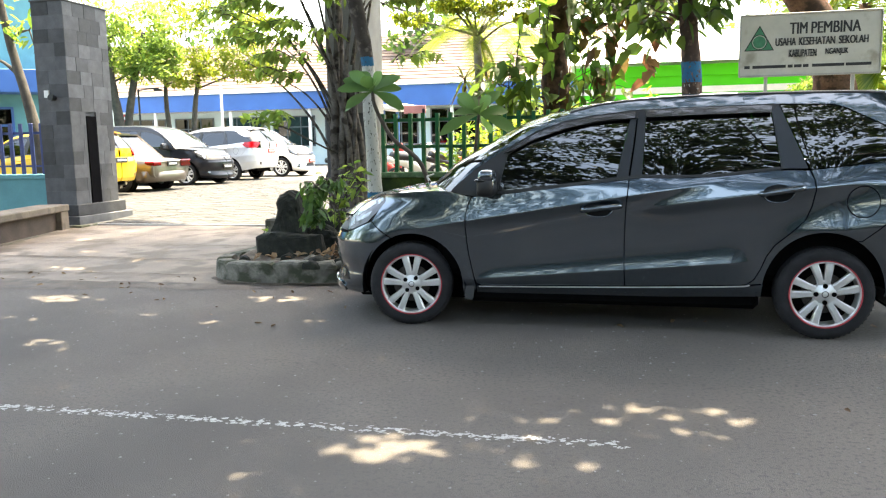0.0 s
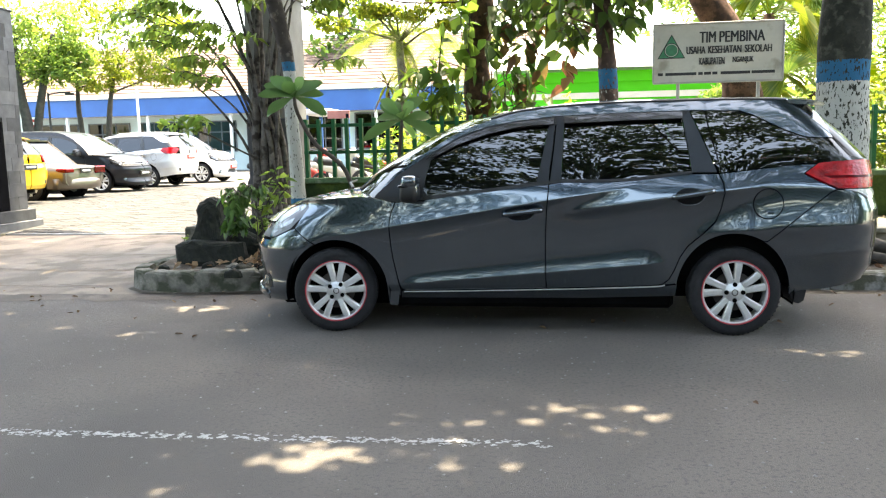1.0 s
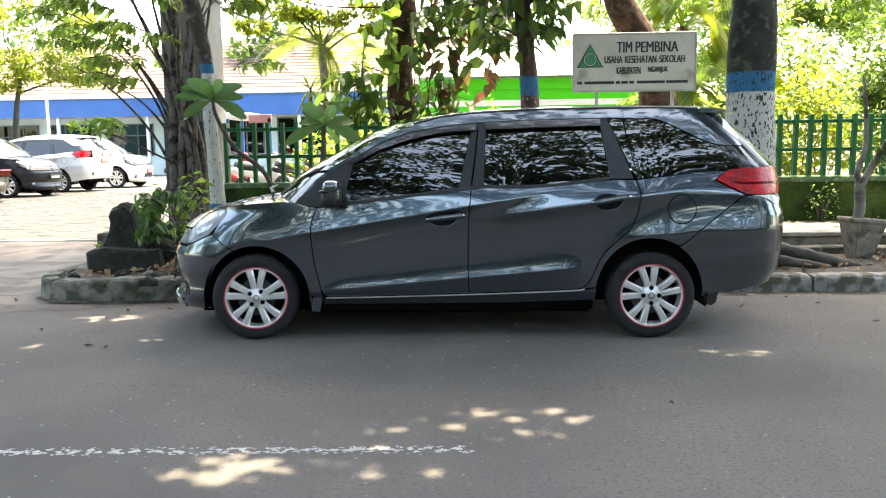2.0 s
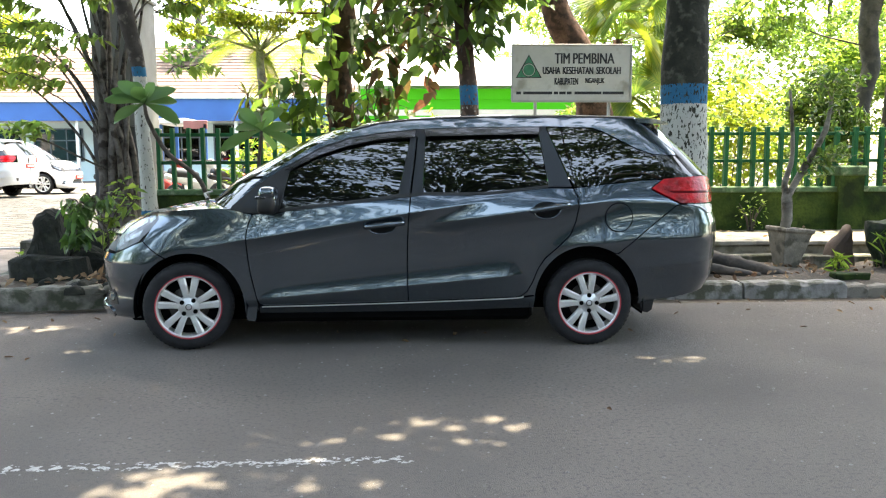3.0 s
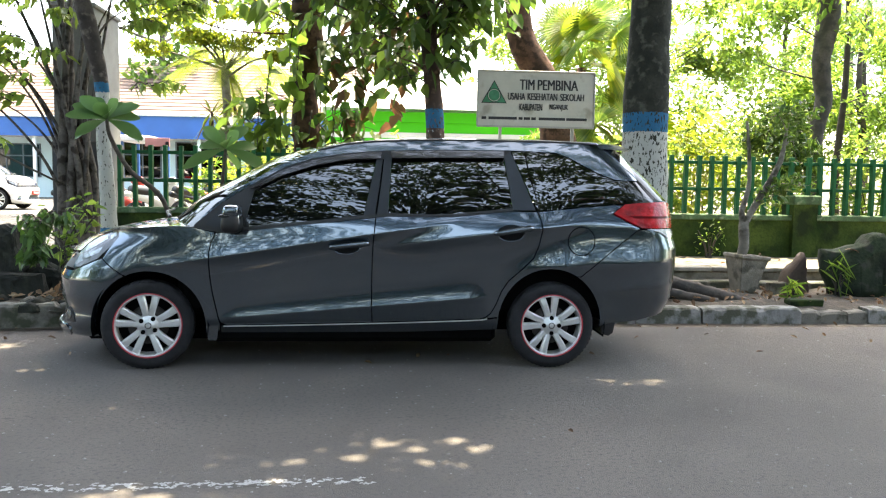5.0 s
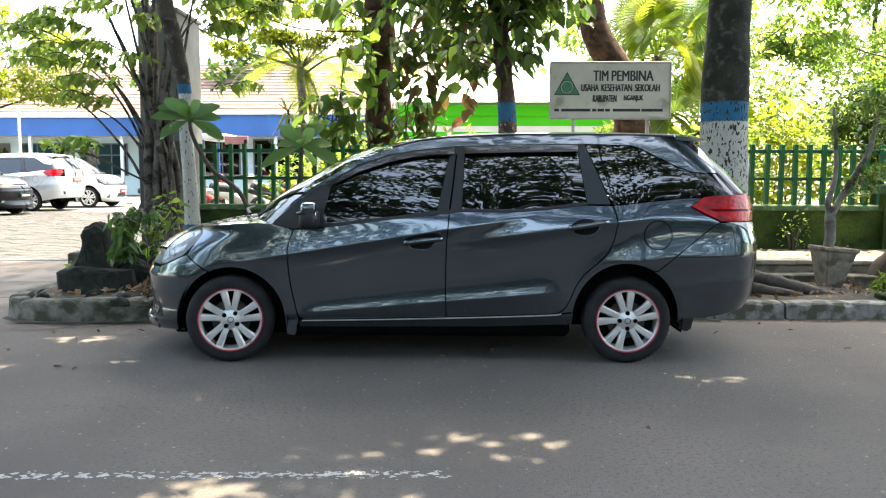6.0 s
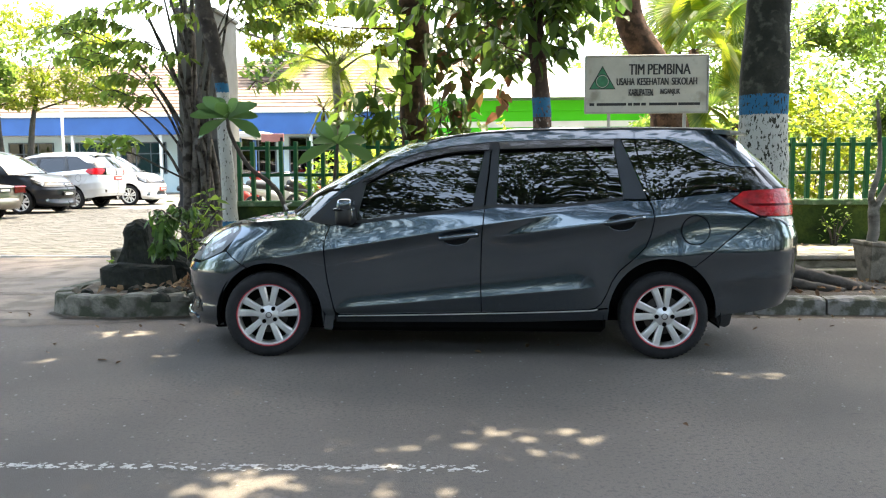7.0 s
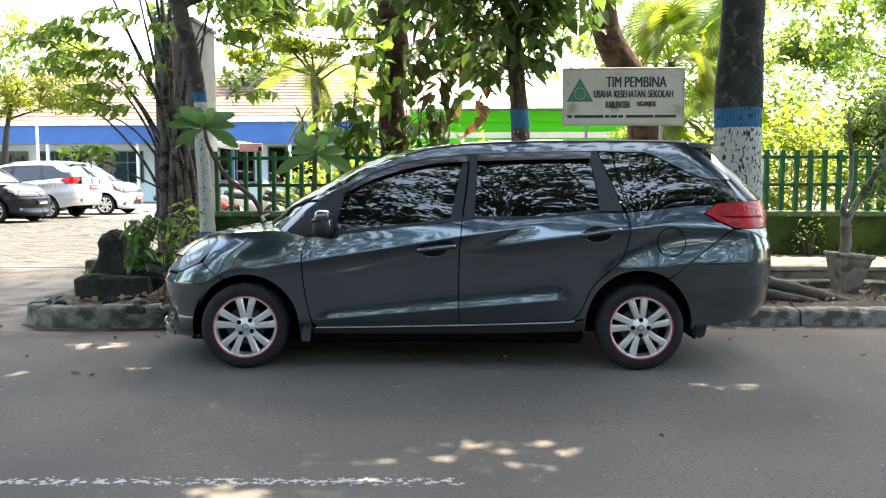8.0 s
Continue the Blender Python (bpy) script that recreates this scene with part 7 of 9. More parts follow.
# leafy plant draped over the boulder
t = thing("trailing_plant", (-1.55, 2.05, 0.30), "bright green leafy plant draped over the boulder", "plant")
for k in range(3):
    line = smooth_line([(0.05 + 0.07 * k, 0.32, -0.08), (0.04 + 0.08 * k + RNG.normal() * 0.03, 0.22, 0.30 + RNG.normal() * 0.04), (-0.02 + 0.09 * k, -0.04 + 0.03 * k, 0.46 + 0.04 * k)], 5)
    part("stem", add_tube(bmesh.new(), line, list(np.linspace(0.006, 0.003, len(line))), 5), M_BARK_DARK, t)
sprays(t, [((0.02, -0.14, 0.50), (0.13, 0.10, 0.10)), ((0.06, -0.20, 0.38), (0.11, 0.08, 0.10)), ((0.04, -0.20, 0.28), (0.08, 0.07, 0.06)), ((0.20, -0.02, 0.60), (0.12, 0.10, 0.06))], (0.1, 0.4, 0.3), 13, 0.10, 0.052, M_LEAF_PLANT, 1.3)
t = thing("tall_weed", (-1.58, 2.7, 0.15), "tall thin-leaved weed in the raised bed", "plant")
bm = bmesh.new()
pts = []
for k in range(8):
    e = (RNG.uniform(-0.3, 0.35), RNG.uniform(-0.1, 0.1), RNG.uniform(0.6, 0.95))
    line = smooth_line([(0, 0, 0), (e[0] * 0.3, 0, e[2] * 0.6), e], 4)
    add_tube(bm, line, [0.006] * len(line), 5)
    pts += [q + RNG.normal(size=3) * 0.05 for q in line[3:] for _ in range(2)]
tagged(part("stem", bm, M_BARK_DARK, t), kind="stuff")
leaf_mesh("foliage", pts, 0.11, 0.045, M_LEAF_LIME, t, 0.2)
bush("grass_tuft", (-1.0, 3.6, 0.16), (0.22, 0.15, 0.2), 60, (0.26, 0.03), M_LEAF_LIME, "tuft of long grass by the tree", 3, 0.0, -0.8, category="grass")
bush("weed", (-2.42, 1.95, 0.03), (0.06, 0.05, 0.07), 20, (0.05, 0.025), M_LEAF_YELLOW, "small yellowing weed by the kerb", 3, 0.0, category="weed")
bush("weed", (-2.5, 2.9, 0.06), (0.08, 0.05, 0.16), 22, (0.06, 0.03), M_LEAF, "small weed by the block", 3, 0.0, category="weed")
t = bush("broad_weed", (-0.75, 4.6, 0.3), (0.25, 0.15, 0.3), 16, (0.42, 0.10), M_LEAF_DARK, "broad dark leaves growing by the fence", 3, 0.0, -0.9, category="plant")

# ---- potted tree, rocks and roots on the verge ----
pot = thing("plant_pot", (5.36, 2.85, 0.12), "tilted square tapered concrete plant pot", "plant pot", turn=8)
pot.matrix_basis = pose(5.36, 2.85, 0.11, 0, 5, 8)
bm = bmesh.new()
lv = [(0.085, 0.0), (0.160, 0.38), (0.176, 0.385), (0.176, 0.425), (0.146, 0.425), (0.139, 0.38)]
prev = None
for h, z in lv:
    cur = [bm.verts.new((sx * h, sy * h, z)) for sx, sy in ((-1, -1), (1, -1), (1, 1), (-1, 1))]
    if prev:
        for i in range(4):
            bm.faces.new((prev[i], prev[(i + 1) % 4], cur[(i + 1) % 4], cur[i]))
    else:
        bm.faces.new(cur[::-1])
    prev = cur
bm.faces.new(prev)
bmesh.ops.bevel(bm, geom=bm.edges[:], offset=0.008, segments=1, affect="EDGES")
part("pot_body", bm, M_POT, pot)
part("soil", box(-0.13, 0.13, -0.13, 0.13, 0.33, 0.39), M_EARTH, pot)
t = tree("potted_tree", (5.34, 2.88, 0.49), [(0.0, 0, -0.06), (0.03, 0, 0.15), (0.02, 0, 0.37), (0.08, 0, 0.47), (0.22, 0, 0.72), (0.38, 0, 1.02), (0.44, 0, 1.35)], [0.056, 0.052, 0.052, 0.038, 0.034, 0.028, 0.016], M_BARK_PALE, M_LEAF_DARK,
     "small forked tree growing in the concrete pot", [((0.30, 0, 0.66), (0.20, 0.18, 0.13)), ((0.48, -0.05, 0.80), (0.20, 0.18, 0.12)), ((0.52, 0, 1.25), (0.30, 0.25, 0.24)), ((0.25, 0, 1.50), (0.30, 0.25, 0.2)), ((0.55, 0, 1.60), (0.3, 0.25, 0.2))], (0.085, 0.036), 130, rough=0.2, limb_r=0.012, gaps=0.3)
line = smooth_line([(0.02, 0, 0.32), (-0.01, 0, 0.50), (0.05, 0, 0.75), (0.04, 0, 1.1), (0.0, 0, 1.45)], 6)
part("limb", add_tube(bmesh.new(), line, list(np.linspace(0.036, 0.014, len(line))), 10, 0.15), M_BARK_PALE, t, smooth=True)
bush("weed", (5.9, 4.95, 0.3), (0.30, 0.06, 0.26), 70, (0.055, 0.030), M_LEAF_LIME, "thin light green weed against the mossy wall", 6, 0.1, category="weed")
rock("boulder", (6.80, 2.72, 0.09), [(-0.54, 0.0), (-0.65, 0.26), (-0.66, 0.51), (-0.5, 0.52), (-0.25, 0.59), (-0.16, 0.69), (-0.03, 0.70), (0.12, 0.49), (0.30, 0.31), (0.31, 0.16), (0.18, 0.0)], 0.30, M_BOULDER, "large dark jagged boulder on the verge", 21, 0.028)
rock("boulder", (6.02, 2.9, 0.09), [(-0.22, 0.0), (-0.17, 0.25), (0.0, 0.46), (0.05, 0.31), (0.08, 0.0)], 0.22, M_DRAIN_DARK, "small leaning brown-grey boulder on the verge", 24, 0.04)
bush("grass_tuft", (5.72, 2.5, 0.11), (0.12, 0.08, 0.09), 22, (0.26, 0.020), M_LEAF, "tuft of grass blades on the verge", 3, 0.0, -1.0, category="grass")
bush("trailing_weed", (6.25, 2.55, 0.11), (0.15, 0.08, 0.24), 26, (0.22, 0.018), M_LEAF, "long-bladed weed hanging over the boulder", 5, 0.0, 0.7, category="weed")
bush("weed", (6.75, 2.45, 0.11), (0.04, 0.04, 0.10), 12, (0.06, 0.020), M_LEAF, "small weed before the boulder", 2, 0.0, category="weed")
for k, pts_ in enumerate(([(4.25, 2.55, 0.30), (4.6, 2.45, 0.24), (4.95, 2.35, 0.16), (5.2, 2.28, 0.10)], [(4.1, 2.45, 0.24), (4.45, 2.3, 0.18), (4.8, 2.2, 0.13)], [(4.3, 2.75, 0.24), (4.8, 2.8, 0.18), (5.1, 2.72, 0.12)])):
    line = smooth_line(pts_, 5)
    ob = part("root", add_tube(bmesh.new(), line, list(np.linspace(0.085 - 0.02 * k, 0.03, len(line))), 9, 0.25), M_BARK_GREY, None, smooth=True)
    tagged(ob, "thick grey surface root of the street tree", "root", "tree roots")
tagged(part("mossy_brick", box(5.45, 5.78, 2.02, 2.16, 0.08, 0.17, 0.012, 0.008), M_MOSSWALL, None), "moss-covered brick lying by the kerb", "brick")
for bx, by in ((5.62, 2.75), (7.25, 2.3)):
    tagged(part("loose_brick", box(bx, bx + 0.2, by, by + 0.1, 0.09, 0.24 if bx < 6 else 0.17, 0.01, 0.008), M_KERB, None), "weathered loose brick on the verge", "brick", "loose bricks")
for at, lab in (((6.34, 2.62, 0.61), "curled dry brown leaf on the boulder"), ((6.58, 2.66, 0.69), "curled dry brown leaf on the boulder")):
    bm = bmesh.new()
    big_leaf(bm, (0, 0, 0), (0.8, -0.1, 0.3), 0.16, 0.09, 0.6)
    ob = part("dry_leaf", bm, M_LITTER, None, smooth=True)
    ob.matrix_basis = pose(*at)
    tagged(ob, lab, "leaf", "dry leaves")

# leaf litter and grit
pts = [(RNG.uniform(-2.2, -0.6), RNG.uniform(1.65, 3.2), 0.205 + RNG.uniform(-0.01, 0.03)) for _ in range(110)]
pts += [(x_, y_, 0.19 + 0.25 * max(0.0, 1 - math.hypot((x_ + 1.05) / 0.55, (y_ - 2.4) / 0.75)) + RNG.uniform(0, 0.04)) for x_, y_ in zip(RNG.uniform(-1.38, -0.6, 520), RNG.uniform(1.62, 3.0, 520))]
ob = leaf_mesh("leaf_litter", pts, 0.095, 0.05, M_LITTER, None, 0.0)
tagged(ob, "dry brown leaves scattered over the raised bed", "leaf litter", kind="stuff")
pts = [(RNG.uniform(3.4, 12), RNG.uniform(1.98, 3.1), 0.155 + RNG.uniform(-0.01, 0.02)) for _ in range(560)] + [(RNG.uniform(3.5, 12), RNG.uniform(3.4, 5.0), 0.352) for _ in range(120)]
ob = leaf_mesh("leaf_litter", pts, 0.06, 0.032, M_LITTER, None, 0.0)
tagged(ob, "dry leaves scattered over the verge and pavement", "leaf litter", kind="stuff")
pts = [(RNG.uniform(-7, 9), 1.75 - abs(RNG.normal()) * 0.9, 0.012) for _ in range(110)]
pts += [(-2.6, 0.95, 0.015), (-2.75, 0.75, 0.015), (-2.95, 1.0, 0.015), (-2.3, 0.55, 0.015)]
ob = leaf_mesh("fallen_leaves", pts, 0.06, 0.026, M_LITTER, None, 0.0)
tagged(ob, "fallen dry leaves scattered on the asphalt", "leaf litter", kind="stuff")


# ---- parked cars in the yard ----
def parked_car(name, at, turn, L, W, H, paint, label, style, rim_mat, lamp_front=True):
    """A plain parked car: front towards local +x, middle of the ground under it as the origin."""
    t = thing(name, at, label, "car", turn=turn)
    hw = W / 2
    if style == "sedan":
        belt = [(-0.5, 0.56, 0.72), (-0.494, 0.72, 0.86), (-0.478, 0.84, 0.94), (-0.33, 0.90, 0.98), (-0.1, 0.90, 1.0), (0.18, 0.88, 1.0), (0.3, 0.84, 0.98), (0.46, 0.70, 0.90), (0.5, 0.55, 0.78)]
        cabin = [(-0.34, 0.90, 0.0, 0.92), (-0.19, 1.0, 0.98, 0.86), (0.06, 1.0, 1.0, 0.86), (0.24, 0.90, 0.0, 0.92)]
    elif style == "pickup_van":
        belt = [(-0.5, 0.60, 0.90), (-0.49, 0.92, 0.96), (-0.1, 0.94, 1.0), (0.14, 0.92, 1.0), (0.24, 0.92, 0.99), (0.45, 0.84, 0.95), (0.5, 0.62, 0.88)]
        cabin = [(-0.49, 0.92, 0.0, 0.96), (-0.46, 1.0, 0.98, 0.88), (0.08, 1.0, 1.0, 0.88), (0.23, 0.92, 0.0, 0.94)]
    else:
        belt = [(-0.5, 0.55, 0.84), (-0.49, 0.88, 0.93), (-0.3, 0.96, 1.0), (0.1, 0.93, 1.0), (0.25, 0.90, 0.99), (0.44, 0.74, 0.90), (0.5, 0.50, 0.76)]
        cabin = [(-0.485, 0.95, 0.0, 0.93), (-0.43, 1.0, 0.96, 0.84), (0.08, 1.0, 1.0, 0.85), (0.32, 0.88, 0.0, 0.93)]
    zs = H / 1.62
    rows = []
    bm = bmesh.new()
    fine = smooth_line(belt, 4)
    for fx, zb, wf in fine:
        x, zb, w = fx * L, zb * zs, hw * wf
        lo = 0.22 + (0.12 if abs(fx) > 0.47 else 0.0)
        sec = [(-w + 0.10, lo), (-w + 0.02, lo + 0.05), (-w, 0.45), (-w + 0.005, 0.62), (-w + 0.03, zb - 0.05), (-w + 0.09, zb), (-w * 0.5, zb + 0.025), (0, zb + 0.035)]
        sec += [(-y, z) for y, z in sec[-2::-1]]
        rows.append([bm.verts.new((x, y, min(z, zb + 0.035))) for y, z in sec])
    for a, b in zip(rows, rows[1:]):
        for i in range(len(a) - 1):
            bm.faces.new((a[i], a[i + 1], b[i + 1], b[i]))
        bm.faces.new((a[-1], a[0], b[0], b[-1]))
    bm.faces.new(rows[0]), bm.faces.new(rows[-1][::-1])
    bmesh.ops.recalc_face_normals(bm, faces=bm.faces)
    body = part("body", bm, paint, t, smooth=True)
    md = body.modifiers.new("edge", "EDGE_SPLIT")
    md.split_angle = radians(50)
    # cabin glass and roof
    bm, rb = bmesh.new(), bmesh.new()
    g_rows, r_rows = [], []
    roof_z = H
    for fx, top, rf, wf in cabin:
        x = fx * L
        zb = lerp_table(fx, [b[0] for b in belt], [b[1] for b in belt]) * zs
        g_rows.append((x, zb, hw * 0.93 * (0.98 if rf == 0 else 1), (zb + 0.02) if rf == 0 else roof_z * 0.965, hw * wf * (0.93 if rf else 1)))
    vs = []
    for x, zb, wb, zt, wt in g_rows:
        vs.append([bm.verts.new((x, -wb, zb - 0.02)), bm.verts.new((x, -wt * 0.9, zt)), bm.verts.new((x, wt * 0.9, zt)), bm.verts.new((x, wb, zb - 0.02))])
    for a, b in zip(vs, vs[1:]):
        for i in range(3):
            bm.faces.new((a[i], a[i + 1], b[i + 1], b[i]))
    bmesh.ops.recalc_face_normals(bm, faces=bm.faces)
    part("cabin_glass", bm, M_WINDOW, t, "dark glazed cabin")
    (x0, _, _, zt, wt), (x1, _, _, zt1, wt1) = g_rows[1], g_rows[2]
    add_box(rb, x0 - 0.06, x1 + 0.12, -wt * 0.92, wt * 0.92, zt - 0.012, zt + 0.018, 0.0)
    add_box(rb, x0 + 0.1, x1 - 0.05, -wt * 0.75, wt * 0.75, zt + 0.018, H, 0.0)
    bmesh.ops.bevel(rb, geom=rb.edges[:], offset=0.012, segments=2, affect="EDGES")
    part("roof", rb, paint, t)
    for sgn in (-1, 1):
        for (xa, za, wa, xb, zb_, wb2) in ((g_rows[0][0], g_rows[0][1], g_rows[0][2], x0, zt, wt * 0.9), (g_rows[3][0], g_rows[3][1], g_rows[3][2], x1, zt1, wt1 * 0.9),
                                           ((x0 + x1) / 2, g_rows[1][1], g_rows[1][2], (x0 + x1) / 2, zt, wt * 0.9), (x0 * 0.7 - 0.0, g_rows[1][1], g_rows[1][2], x0 * 0.75, zt, wt * 0.9)):
            bm = add_tube(bmesh.new(), [(xa, sgn * wa, za - 0.03), (xb, sgn * wb2, zb_)], [0.035, 0.03], 6)
            part("pillar", bm, paint, t)
        bm = bmesh.new()
        add_box(bm, 0.19 * L, 0.24 * L, sgn * hw * 0.98, sgn * (hw * 0.98 + sgn * 0 + 0.14 * 1), 0.90 * zs, 1.0 * zs, 0.02)
        part("mirror", bm, paint, t)
        bm = bmesh.new()
        add_box(bm, -L * 0.499, -L * 0.44, sgn * hw * 0.50, sgn * hw * 0.93, 0.70 * zs, 0.83 * zs, 0.03)
        part("tail_lamp", bm, M_DARKRED, t)
        for xw in (-0.305, 0.31):
            arc = [(xw * L + 0.36 * math.cos(a), sgn * (hw + 0.004), 0.31 + 0.36 * math.sin(a)) for a in [math.pi * q / 10 for q in range(11)]]
            part("arch_lip", add_tube(bmesh.new(), arc, [0.012] * 11, 6), paint, t, smooth=True)
        part("door_handle", box(-0.08 * L, -0.045 * L, *sorted((sgn * hw * 0.985, sgn * (hw * 0.985 + 0.03))), 0.76 * zs, 0.785 * zs, 0.006), paint, t)
        bm = bmesh.new()
        add_box(bm, L * 0.425, L * 0.485, sgn * hw * 0.45, sgn * hw * 0.86, 0.60 * zs, 0.72 * zs, 0.02)
        part("headlamp", bm, M_WHITELENS, t)
    part("plate", box(-L * 0.5 - 0.02, -L * 0.5, -0.21, 0.21, 0.62, 0.73), M_TRIM if name != "white_van" else M_RED, t, "dark number plate")
    part("plate", box(L * 0.5, L * 0.5 + 0.02, -0.21, 0.21, 0.42, 0.53), M_TRIM if name != "white_van" else M_RED, t, "dark number plate")
    part("plate_bar", box(-L * 0.5 - 0.026, -L * 0.5 - 0.02, -0.16, 0.16, 0.655, 0.69), M_WHITE, t)
    part("plate_bar", box(L * 0.5 + 0.02, L * 0.5 + 0.026, -0.16, 0.16, 0.455, 0.49), M_WHITE, t)
    for end, zc in ((-1, 0.36), (1, 0.34)):
        bm = bmesh.new()
        prev = None
        for q in range(13):
            v = -1 + q / 6
            xo = end * (L * 0.5 + 0.045 - 0.20 * abs(v) ** 4)
            ring = [bm.verts.new((xo + end * dx, v * hw * 0.985, zc + dz)) for dx, dz in ((-0.16, -0.12), (-0.02, -0.11), (0.015, -0.02), (0.0, 0.10), (-0.05, 0.14), (-0.16, 0.14))]
            if prev:
                for i in range(6):
                    bm.faces.new((prev[i], prev[(i + 1) % 6], ring[(i + 1) % 6], ring[i]))
            else:
                bm.faces.new(ring)
            prev = ring
        bm.faces.new(prev[::-1])
        bmesh.ops.recalc_face_normals(bm, faces=bm.faces)
        part("bumper", bm, paint, t, smooth=True)
    part("front_grille", box(L * 0.485, L * 0.502, -hw * 0.4, hw * 0.4, 0.56 * zs, 0.68 * zs, 0.01), M_CHROME, t)
    part("front_intake", box(L * 0.485, L * 0.506, -hw * 0.6, hw * 0.6, 0.30, 0.40, 0.01), M_TRIM, t)
    for wx in (L * 0.31, -L * 0.305):
        for sgn in (-1, 1):
            w = new("wheel")
            w.parent = t
            w.matrix_basis = pose(wx, sgn * (hw - 0.155), 0.31, 0, 0, 180 if sgn > 0 else 0)
            if "tyre" not in parked:
                parked["tyre"] = part("tyre", lathe([(0.20, -0.19), (0.30, -0.185), (0.315, -0.15), (0.315, -0.04), (0.30, 0.0), (0.20, 0.0)], 28), M_RUBBER, w, smooth=True)
            else:
                share("tyre", parked["tyre"], w, Matrix())
            key = rim_mat.name
            if key not in parked:
                bm = lathe([(0.205, -0.19), (0.195, -0.17), (0.19, -0.12), (0.0, -0.12)], 28)
                for k in range(6):
                    add_box(bm, -0.03, 0.03, -0.185, -0.12, 0.0, 0.195, m=Matrix.Rotation(k * math.pi / 3, 4, "Y"))
                parked[key] = part("rim", bm, rim_mat, w)
            else:
                share("rim", parked[key], w, Matrix())
            # near-black disc on the uncut body side, painted as the wheel well's shade
            part("arch", lathe([(0.365, 0.0), (0.365, -0.160), (0.0, -0.165)], 24), M_UNDER, w)
    return t


parked = {}
M_YELLOW = mat("yellow_taxi_paint", (0.78, 0.46, 0.01), rough=0.3, var=0.05, coat=0.8)
M_TAN = mat("champagne_paint", (0.098, 0.081, 0.063), rough=0.35, metal=0.5, var=0.05, coat=0.4)
M_BLACKCAR = mat("black_car_paint", (0.006, 0.007, 0.011), rough=0.3, metal=0.0, var=0.05, coat=0.15, spec=0.3)
M_SILVER = mat("silver_white_paint", (0.58, 0.59, 0.60), rough=0.3, metal=0.2, var=0.04, coat=0.8)
M_WHITECAR = mat("white_car_paint", (0.66, 0.66, 0.65), rough=0.35, metal=0.0, var=0.04, coat=0.8)
M_YARDGLASS = glass_mat("parked_car_glass", (0.05, 0.055, 0.06), 0.02, 1.75)
YZ = 0.2


def sister_van(name, at, turn, size, paint, label, plate_mat):
    """A parked people carrier on the same pressings as the grey one, in its own paint and size; at: middle of its ground."""
    m = pose(*at, 0, 0, turn) @ Matrix.Diagonal((*size, 1)) @ Matrix.Translation((-1.43, -CAR_MID, 0))
    ob = copy_thing(car, m)
    ob.name = name
    tagged(ob, label, "car")
    for o in ob.children_recursive:
        if o.type == "MESH" and o.material_slots and o.data.materials[0] == M_PAINT:
            o.material_slots[0].link = "OBJECT"
            o.material_slots[0].material = paint
        if o.type == "MESH" and o.material_slots and o.data.materials[0] == M_TINT:
            o.material_slots[0].link = "OBJECT"
            o.material_slots[0].material = M_YARDGLASS
        if o.type == "MESH" and o.material_slots and o.data.materials[0] == M_SCREEN:
            o.material_slots[0].link = "OBJECT"
            o.material_slots[0].material = M_YARDGLASS
        if o.name.startswith("pinstripe"):
            o.material_slots[0].link = "OBJECT"
            o.material_slots[0].material = M_ALLOY
        if o.name.startswith("window_visor"):
            bpy.data.objects.remove(o)
    part("plate", box(3.63, 3.66, 0.62, 1.06, 0.80, 0.92, 0.004), plate_mat, ob, "plain number plate")
    part("plate", box(-0.79, -0.76, 0.62, 1.06, 0.42, 0.53, 0.004), plate_mat, ob, "plain number plate")
    part("plate_bar", box(3.655, 3.665, 0.68, 1.0, 0.84, 0.88), M_WHITE, ob)
    part("plate_bar", box(-0.795, -0.785, 0.68, 1.0, 0.455, 0.495), M_WHITE, ob)
    return ob


sister_van("hatchback", (-11.35, 10.15, YZ), 1, (0.84, 0.97, 0.94), M_YELLOW, "bright yellow taxi hatchback parked behind the gate pillar", M_TRIM)
parked_car("saloon_car", (-11.75, 12.25, YZ), 180, 4.4, 1.70, 1.44, M_TAN, "champagne-brown saloon parked in the yard", "sedan", M_ALLOY)
sister_van("black_van", (-11.95, 15.35, YZ), 177, (1.04, 1.05, 1.09), M_BLACKCAR, "black people carrier parked nose out", M_TRIM)
sister_van("silver_van", (-11.75, 18.05, YZ), -2, (0.97, 1.0, 1.06), M_SILVER, "silver-white people carrier parked tail out", M_RED)
sister_van("white_van", (-11.5, 20.6, YZ), 178, (1.0, 1.0, 1.12), M_WHITECAR, "white people carrier parked nose out by the building", M_RED)


